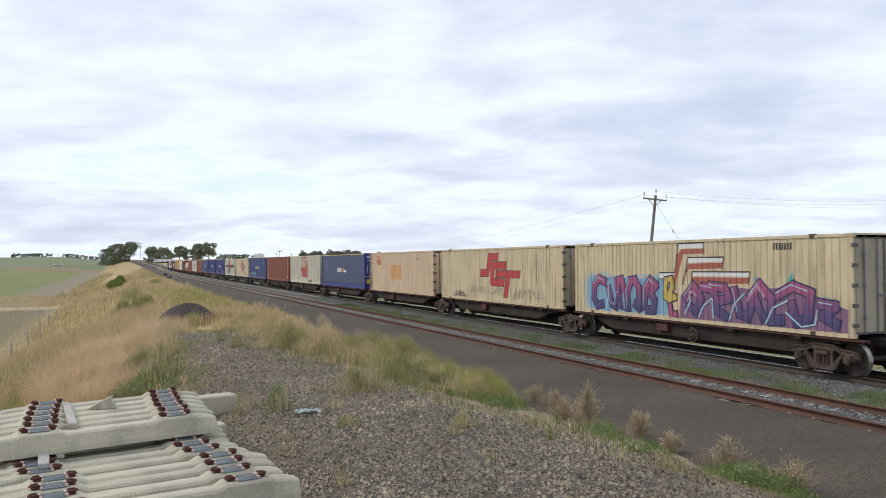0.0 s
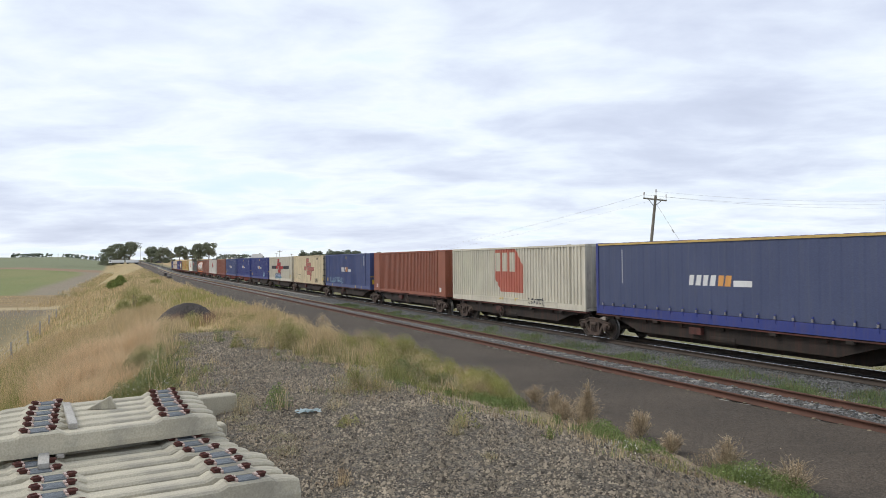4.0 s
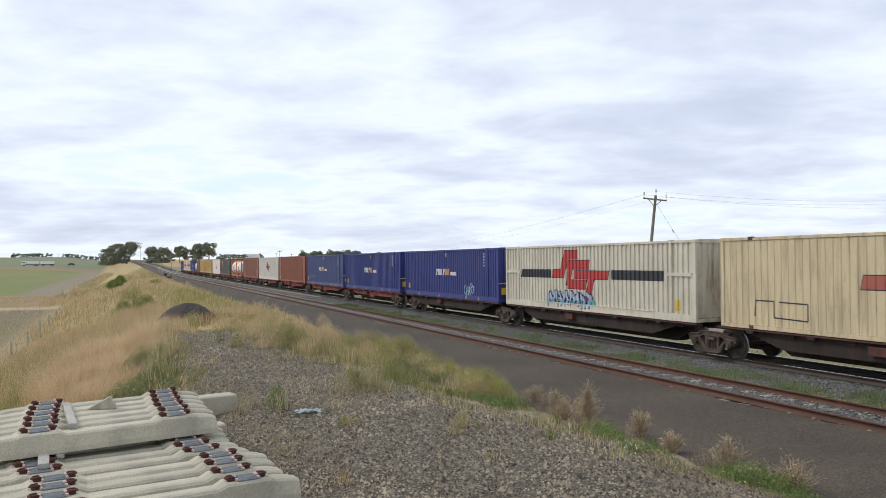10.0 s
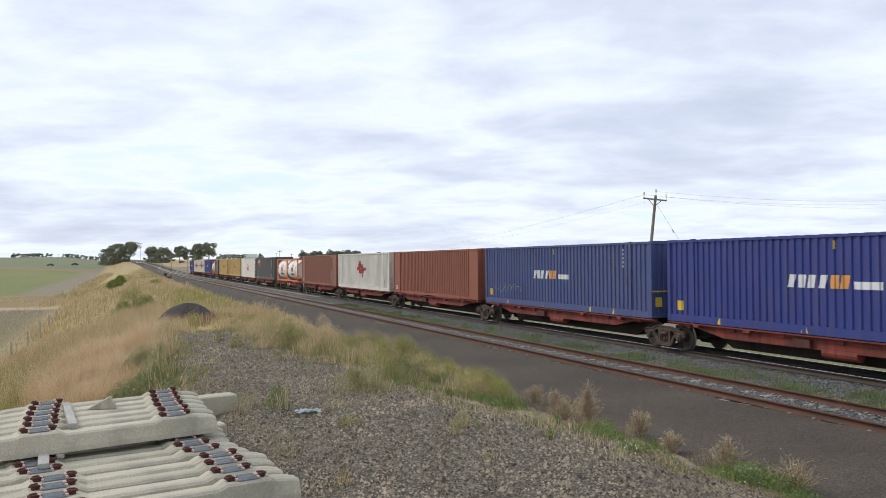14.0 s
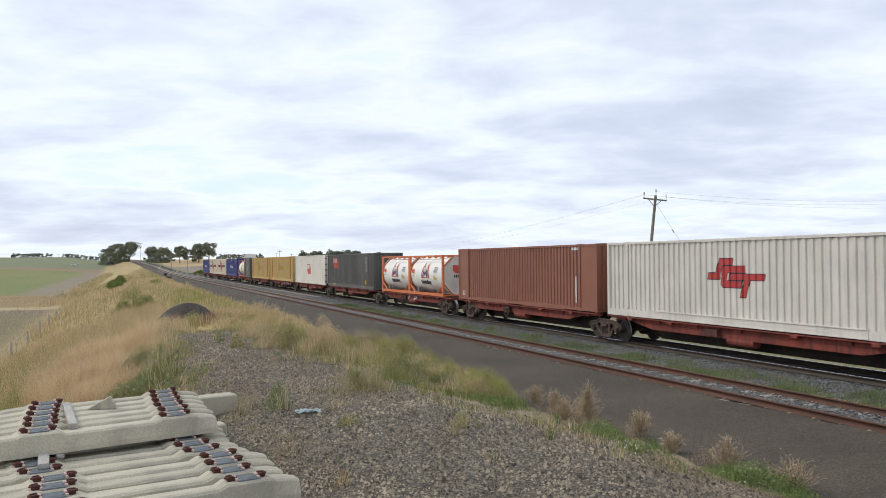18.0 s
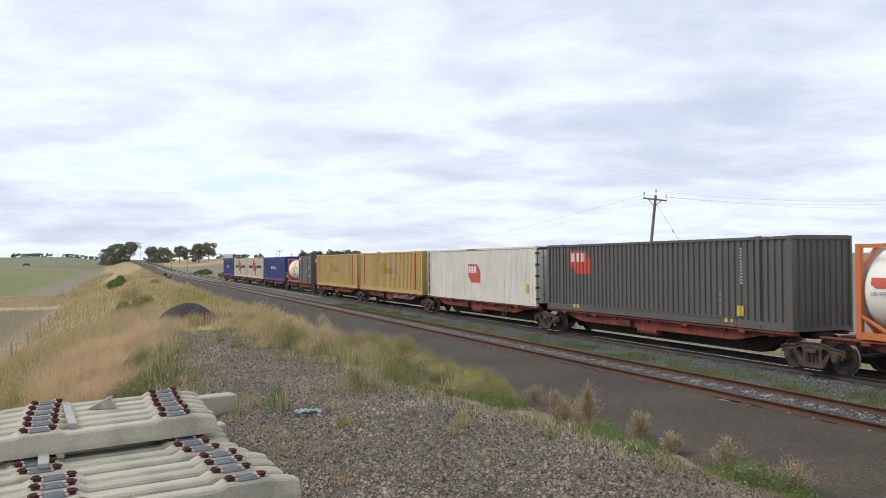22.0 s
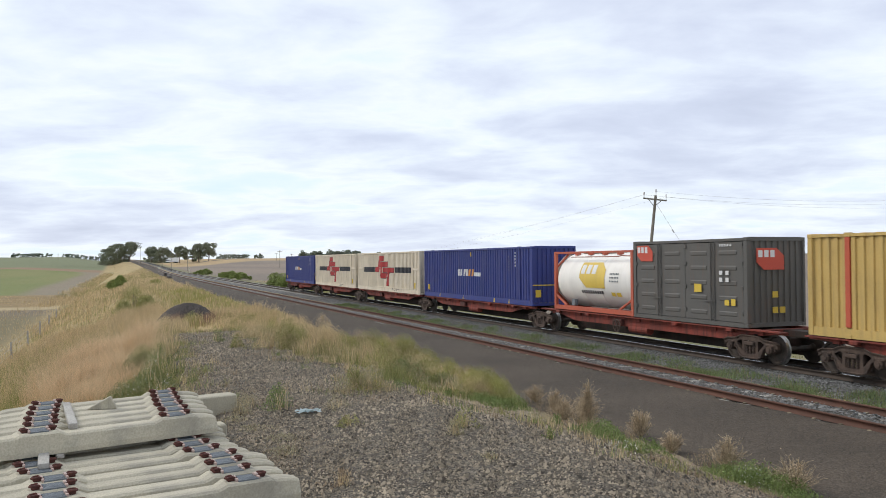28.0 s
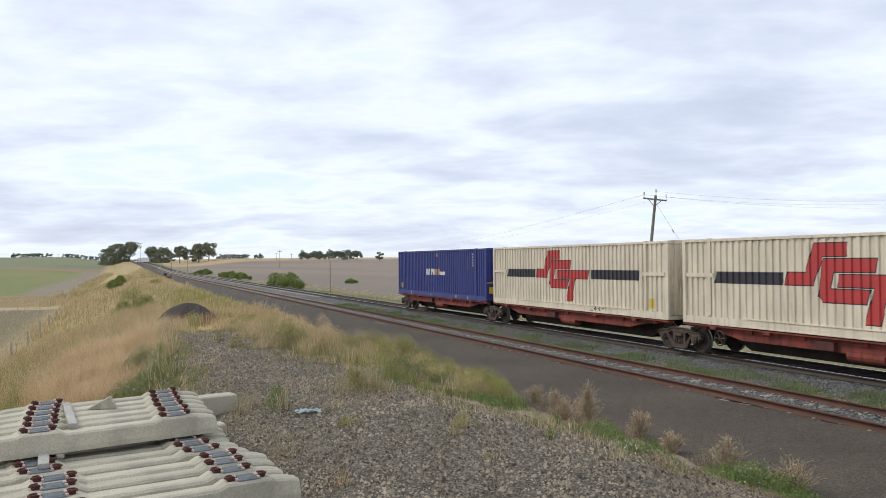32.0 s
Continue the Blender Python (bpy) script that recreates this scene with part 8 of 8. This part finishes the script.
# ---- railway details ----
def track_sleepers():
    """Sleepers under both tracks; the nearest are separate pieces, the rest one far stretch."""
    bm = fresh()
    box(bm, -1.25, 1.25, -0.12, 0.12, -0.16, 0.0, 0.015)
    me = bpy.data.meshes.new("sleeper"); bm.to_mesh(me); bm.free()
    me.materials.append(M["sleeper_track"])
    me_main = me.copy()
    # main line sleepers take the same shade-darkened colour
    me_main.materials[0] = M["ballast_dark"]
    for parent, u, z, n, step in ((bal_main, MAIN, -0.19, 130, 0.67), (bal_loop, LOOP, -0.108, 130, 0.67)):
        for i in range(n):
            y = -8 + i * step
            shared("sleeper", me if u == LOOP else me_main, parent, pose(u + float(bulge(y)), y, z + float(sink(u))))
    fix = fresh()
    box(fix, -0.035, 0.035, -0.04, 0.04, 0, 0.035, 0.01)
    fm = bpy.data.meshes.new("fastening"); fix.to_mesh(fm); fix.free()
    fm.materials.append(M["fastening"])
    for i in range(110):
        y = -8 + i * 0.67
        for d in (-0.86, 0.64):
            shared("fastening", fm, bal_loop, pose(LOOP + d + float(bulge(y)), y, -0.106 + float(sink(LOOP))))
    for parent, u, z in ((bal_main, MAIN, -0.166), (bal_loop, LOOP, -0.102)):
        y = -8 + 130 * 0.67 + np.arange(420) * 0.67
        b = np.array([[-1.25, -0.12, -0.1], [1.25, -0.12, -0.1], [1.25, 0.12, -0.1], [-1.25, 0.12, -0.1], [-1.25, -0.12, 0], [1.25, -0.12, 0], [1.25, 0.12, 0], [-1.25, 0.12, 0]])
        V = b[None] + np.stack([u + bulge(y), y, z + rise(y) + float(sink(u))], -1)[:, None]
        f = np.array([[4, 5, 6, 7], [0, 1, 5, 4], [1, 2, 6, 5], [2, 3, 7, 6], [3, 0, 4, 7]])
        ob = raw("far_sleepers", V, ((np.arange(len(y)) * 8)[:, None, None] + f[None]).reshape(-1, 4), M["sleeper_track"])
        ob.parent = parent
        tagged(ob, kind="stuff")


M["fastening"] = mat("dusty_fastening", (0.24, 0.20, 0.13), (0.08, 0.06, 0.045), 0.9, scale=20, grain=60, obj_var=0.5)
M["sleeper_track"] = mat("track_sleeper", (0.36, 0.34, 0.30), (0.24, 0.225, 0.20), 0.9, scale=3, grain=40, bump=0.3, obj_var=0.15)
track_sleepers()


def cable(name, a, b, sag, r, material, label, n=24):
    bm = fresh()
    a, b = Vector(a), Vector(b)
    P = [a.lerp(b, i / n) - Vector((0, 0, sag * 4 * (i / n) * (1 - i / n))) for i in range(n + 1)]
    for p, q in zip(P, P[1:]):
        rod(bm, tuple(p), tuple(q), r, 5, caps=False)
    me = bpy.data.meshes.new(name); bm.to_mesh(me); bm.free()
    me.materials.append(material)
    return tagged(new(name, me), label, "cable", "overhead wires")


M["wire"] = mat("grey_wire", (0.40, 0.40, 0.41), (0.30, 0.30, 0.31), 0.6, 0.4)
M["pole"] = mat("weathered_pole", (0.26, 0.24, 0.20), (0.17, 0.15, 0.12), 0.9, scale=4, grain=40, stretch=(1, 1, 0.2))
M["porcelain"] = mat("brown_porcelain", (0.16, 0.10, 0.08), (0.12, 0.08, 0.06), 0.3)


def toward(px, py, depth):
    """The point at that depth along the view, at the bearing and height of a place in the view."""
    fwd = _aim
    r0 = Vector((math.cos(radians(YAW)), -math.sin(radians(YAW)), 0))
    u0 = r0.cross(fwd)
    c, s_ = math.cos(radians(LEAN)), math.sin(radians(LEAN))
    r, u = r0 * c + u0 * s_, u0 * c - r0 * s_
    return EYE + (fwd + r * ((px - 784) / 1425) + u * ((441 - py) / 1425)) * depth


def power_pole():
    root = new("power_pole")
    tagged(root, "leaning timber power pole with crossarm and stay wire", "power pole")
    top, low = toward(1160.5, 346, 62), toward(1153, 425, 62)
    axis = (low - top).normalized()
    base = top + axis * 9.3
    bm = fresh()
    rod(bm, tuple(base), tuple(top), 0.15, 10, 0.10)
    part("pole", bm, M["pole"], root)
    l, r = toward(1138.5, 351, 62), toward(1180, 355.5, 62)
    bm = fresh()
    rod(bm, tuple(l), tuple(r), 0.06, 4)
    part("crossarm", bm, M["pole"], root)
    bm = fresh()
    rod(bm, tuple(toward(1147, 352, 62)), tuple(toward(1158, 366, 62)), 0.025, 4)
    rod(bm, tuple(toward(1171, 355, 62)), tuple(toward(1158, 366, 62)), 0.025, 4)
    part("brace", bm, M["pole"], root)
    for px, py in ((1140, 351), (1179, 355), (1161, 346)):
        bm = fresh()
        a = toward(px, py, 62)
        rod(bm, tuple(a), tuple(a + Vector((0, 0, 0.28))), 0.02, 6)
        for i in range(3):
            rod(bm, tuple(a + Vector((0, 0, 0.24 + i * 0.08))), tuple(a + Vector((0, 0, 0.29 + i * 0.08))), 0.075, 8, 0.05)
        part("insulator", bm, M["porcelain"], root, "brown porcelain insulator")
    bm = fresh()
    st0, st1 = toward(1162, 362, 62), toward(1215, 445, 58)
    rod(bm, tuple(st0), tuple(st1), 0.012, 5)
    m_ = toward(1191, 409, 59.8)
    rod(bm, tuple(m_ - (st1 - st0).normalized() * 0.12), tuple(m_ + (st1 - st0).normalized() * 0.12), 0.05, 8)
    part("stay_wire", bm, M["wire"], root)
    for px, py, ey, sag in ((1140, 345, 444, 5.2), (1161, 339, 441, 5.2), (1179, 349, 444, 5.2)):
        cable("overhead_wire", toward(px, py, 62), toward(495 + (px - 1160) * 0.06, ey, 350), sag, 0.0035, M["wire"], "thin overhead power wire", 40)
    for px, py, ey in ((1140, 345, 333), (1161, 339, 326), (1179, 349, 341)):
        cable("overhead_wire", toward(px, py, 62), toward(1905 + (px - 1160), ey, 70), 1.1, 0.006, M["wire"], "thin overhead power wire")


power_pole()


def plain_pole(px, top_y, depth, label, arm=True, r=0.16, low=None):
    root = new("power_pole")
    tagged(root, label, "power pole")
    top = toward(px, top_y, depth)
    gz = float(ground_z(np.float64(top.x), np.float64(top.y))) - 0.4
    bm = fresh()
    rod(bm, (top.x, top.y, gz), tuple(top), r, 6, r * 0.7)
    part("pole", bm, M["pole"], root)
    if arm:
        bm = fresh()
        side = Vector((math.cos(radians(YAW)), -math.sin(radians(YAW)), 0)) * 1.1
        rod(bm, tuple(top - side - Vector((0, 0, 0.5))), tuple(top + side - Vector((0, 0, 0.5))), 0.1, 4)
        part("crossarm", bm, M["pole"], root)


plain_pole(495, 443, 350, "distant timber power pole on the ridge", r=0.13)
for px, ty, dep in ((249, 430, 520), (287, 434, 440), (303, 441, 420), (332, 444, 400), (103, 449, 700), (57, 452, 900), (489, 448, 520), (516, 449, 560)):
    plain_pole(px, ty, dep, "distant timber pole beside the road", dep > 500, 0.14)


def marker_post(px, base_y, depth, h, r, material, label, head=None):
    root = new("marker_post")
    tagged(root, label, "post")
    x, y, z = stand(px, depth)
    z = max(z, float(ground_z(np.float64(x), np.float64(y))))
    bm = fresh()
    rod(bm, (x, y, z - 0.3), (x, y, z + h), r, 8)
    part("post", bm, material, root)
    if head:
        bm = fresh()
        box(bm, x - 0.28, x + 0.28, y - 0.03, y + 0.03, z + h - 0.2, z + h + 0.45, 0.02)
        part("board", bm, head, root)


marker_post(584, 515, 98, 4.3, 0.045, M["pole"], "slim weathered post behind the main line")
marker_post(281, 480, 300, 1.5, 0.06, M["white"], "white marker post beside the line", M["white"])
marker_post(335, 478, 300, 1.6, 0.06, M["white"], "white marker post behind the line", M["white"])
marker_post(246, 466, 560, 2.6, 0.1, M["white"], "white crossing sign post", M["white"])


def ground_frame():
    """Black points-lever stand beside the loop track."""
    root = new("points_stand")
    tagged(root, "black steel points lever stand beside the loop track", "lever stand")
    x, y, z = stand(297, 168)
    z = 3.16 - 3.28
    bm = fresh(); box(bm, x - 0.7, x + 0.7, y - 0.5, y + 0.5, z, z + 0.55, 0.05); part("base", bm, M["black_logo"], root)
    bm = fresh(); box(bm, x - 0.85, x - 0.25, y - 0.3, y + 0.3, z + 0.55, z + 1.25, 0.05); part("box", bm, M["black_logo"], root)
    bm = fresh(); rod(bm, (x + 0.2, y, z + 0.5), (x + 1.1, y, z + 0.95), 0.06, 6); part("lever", bm, M["grey"], root)


ground_frame()


def fence():
    root = new("paddock_fence")
    tagged(root, "old wire fence with grey timber posts along the paddock", "fence")
    u = -5.7
    ys = np.arange(44, 96, 9.2)
    rng = random.Random(6)
    for y in ys:
        x = u + float(bulge(y)); z = float(ground_z(np.float64(x), np.float64(y)))
        bm = fresh()
        rod(bm, (x, y, z - 0.2), (x + rng.uniform(-0.06, 0.06), y + rng.uniform(-0.05, 0.05), z + rng.uniform(0.95, 1.15)), 0.07, 7, 0.06)
        part("post", bm, M["timber"], root)
    for hgt in (0.4, 0.75, 1.05):
        bm = fresh()
        P = [(u, y, float(ground_z(np.float64(u), np.float64(y))) + hgt) for y in ys]
        for a, b in zip(P, P[1:]):
            rod(bm, a, b, 0.006, 4, caps=False)
        part("wire", bm, M["wire"], root)


fence()


# ---- the crossing road and its traffic ----
def road_place(px):
    """Middle of the far road at the bearing of px."""
    dep = np.interp(px, [-60, 245, 420], [500, 560, 640])
    p = stand(px, float(dep))
    z = 3.16 + float(np.interp(px, [0, 100, 250, 300, 380], [-1.3, -1.15, 0.2, 0.15, 0.75]))
    return Vector((p[0], p[1], max(z, p[2] + 0.05)))


def crossing_road():
    P = [road_place(px) for px in np.linspace(-120, 460, 60)]
    V, i = [], np.arange(120).reshape(60, 2)
    for a, b in zip(P, P[1:] + [P[-1] * 2 - P[-2]]):
        d = (b - a).normalized()
        side = Vector((-d.y, d.x, 0)) * 3.4
        V += [tuple(a + side), tuple(a - side)]
    ob = raw("crossing_road", np.array(V), np.stack([i[:-1, 0], i[:-1, 1], i[1:, 1], i[1:, 0]], -1), M["asphalt"])
    return tagged(ob, "distant sealed country road that crosses the railway", "road", kind="structure")


M["asphalt"] = mat("asphalt", (0.09, 0.088, 0.085), (0.07, 0.068, 0.066), 0.9, scale=0.6, grain=20)
M["glass"] = mat("dark_glass", (0.03, 0.035, 0.04), (0.02, 0.022, 0.025), 0.1)
M["car_white"] = mat("white_car_paint", (0.78, 0.78, 0.78), (0.72, 0.72, 0.72), 0.35, bump=0)
M["car_dark"] = mat("dark_car_paint", (0.10, 0.10, 0.11), (0.08, 0.08, 0.09), 0.35, bump=0)
M["tyre"] = mat("tyre", (0.03, 0.03, 0.03), (0.02, 0.02, 0.02), 0.9)
crossing_road()


def wheels_at(root, pts_, r=0.33, wd=0.22, half=0.78):
    for x in pts_:
        for s_ in (-1, 1):
            bm = fresh()
            rod(bm, (x, s_ * half - wd / 2, r), (x, s_ * half + wd / 2, r), r, 12)
            part("wheel", bm, M["tyre"], root)


def car(label, body, ute=False):
    root = new("car")
    tagged(root, label, "car", "traffic on the crossing road")
    bm = fresh(); box(bm, -2.3, 2.3, -0.88, 0.88, 0.35, 0.95, 0.12); part("body", bm, M[body], root)
    bm = fresh()
    vs = box(bm, -0.3 if ute else -1.4, 1.2, -0.8, 0.8, 0.9, 1.5, 0.1)
    part("cabin", bm, M[body], root)
    for s_ in (-1, 1):
        bm = fresh(); box(bm, (-0.2 if ute else -1.2), 1.0, s_ * 0.805 - 0.01, s_ * 0.805 + 0.01, 1.02, 1.4); part("window", bm, M["glass"], root)
    bm = fresh(); box(bm, 1.19, 1.21, -0.65, 0.65, 1.02, 1.4); part("windscreen", bm, M["glass"], root)
    wheels_at(root, (-1.4, 1.4))
    return root


def truck(label, trailer):
    root = new("truck")
    tagged(root, label, "truck", "traffic on the crossing road")
    bm = fresh(); box(bm, 2.6, 4.8, -1.2, 1.2, 0.6, 2.9, 0.15); part("cab", bm, M["car_white"], root)
    bm = fresh(); box(bm, 4.79, 4.82, -1.0, 1.0, 1.7, 2.5); part("windscreen", bm, M["glass"], root)
    for s_ in (-1, 1):
        bm = fresh(); box(bm, 3.3, 4.5, s_ * 1.21 - 0.01, s_ * 1.21 + 0.01, 1.7, 2.4); part("window", bm, M["glass"], root)
    bm = fresh(); box(bm, -5.2, 4.6, -0.5, 0.5, 0.6, 0.9); part("chassis", bm, M["car_dark"], root)
    if trailer:
        bm = fresh(); box(bm, -5.2, 2.2, -1.22, 1.22, 0.9, 2.8, 0.06); part("tray", bm, M["car_white"], root)
        bm = fresh(); box(bm, -14.5, -6.4, -1.22, 1.22, 0.9, 2.8, 0.06); part("trailer", bm, M["car_white"], root)
        bm = fresh(); box(bm, -14.2, -5.0, -0.3, 0.3, 0.6, 0.85); part("drawbar", bm, M["car_dark"], root)
        wheels_at(root, (3.6, -3.0, -4.2, -7.6, -12.4, -13.6), 0.5, 0.3, 1.0)
    else:
        bm = fresh(); box(bm, -5.4, 2.3, -1.25, 1.25, 0.9, 3.9, 0.05); b = part("box_body", bm, M["car_white"], root)
        bm = fresh()
        for i in range(5):
            box(bm, -4.2 + i * 1.0, -3.5 + i * 1.0, -1.27, -1.255, 2.3, 3.0)
        part("word_bar", bm, M["red_faded"], b, "faded red bars of writing")
        wheels_at(root, (3.6, -3.0, -4.2), 0.5, 0.3, 1.0)
    return root


ROAD_USERS = [
    (car("small white car on the crossing road", "car_white"), [(0, 102), (1, 66), (2, 26), (4, -50), (32, -60)]),
    (truck("white truck with a trailer on the crossing road", True), [(0, 282), (3, 222), (5.5, 180), (7, 145), (8, 118), (9, 86), (10, 53), (11, 20), (13, -50), (32, -60)]),
    (car("dark car on the crossing road", "car_dark"), [(0, 330), (4, 280), (7.5, 193), (8, 180), (9, 154), (10, 126), (11, 96), (12, 63), (13, 28), (15, -50), (32, -60)]),
    (car("dark car on the crossing road", "car_dark"), [(0, 420), (6, 335), (10, 220), (12, 155), (13, 122), (14, 89), (16.5, 6), (18, -50), (32, -60)]),
    (car("dark car on the crossing road", "car_dark"), [(0, 430), (8, 330), (11, 230), (14, 132), (16.5, 48), (17, 29), (19, -50), (32, -60)]),
    (car("white utility with an open tray on the crossing road", "car_white", True), [(0, 440), (8, 390), (12, 305), (13, 280), (14, 248), (16.5, 182), (17, 165), (18, 133), (19, 98), (20, 60), (21, 16), (23, -50), (32, -60)]),
    (car("dark car on the crossing road", "car_dark"), [(0, 450), (12, 380), (16, 262), (18, 195), (19, 160), (20, 127), (21, 88), (22, 46), (23, 10), (25, -50), (32, -60)]),
    (truck("white box truck on the crossing road", False), [(0, 455), (18, 440), (24, 380), (28, 304), (29, 289), (30, 274), (31, 262), (32, 250)]),
]


def drive(ob, rows):
    """Key a vehicle along the road from (seconds, bearing mark) rows."""
    ts = [r_[0] for r_ in rows]
    ps = [r_[1] for r_ in rows]
    out = []
    for t in range(0, 33):
        px = float(np.interp(t, ts, ps))
        a, b = road_place(px), road_place(px - 8)
        yaw = math.degrees(math.atan2(b.y - a.y, b.x - a.x))
        out.append((t, pose(a.x, a.y, a.z + 0.01, 0, 0, yaw)))
    walk(ob, out)


def motions():
    for ob, mid, up in MOVING:
        walk(ob, [(t, train_pose(mid - travelled(t)) @ Matrix.Translation((0, 0, up))) for t in range(0, 33)])
    for ob, rows in ROAD_USERS:
        drive(ob, rows)
    # all wheelsets roll alike: key one turn of the rolling motion and let them share it
    w0 = WHEELSETS[0]
    steps = 960
    walk(w0, [(32.0 * i / steps, pose(0, 0, 0, math.degrees(travelled(32.0 * i / steps) / 0.46))) for i in range(steps + 1)])
    for w in WHEELSETS[1:]:
        w.rotation_mode = "QUATERNION"
        ad = w.animation_data_create()
        ad.action = w0.animation_data.action
        ad.action_slot = w0.animation_data.action_slot


motions()
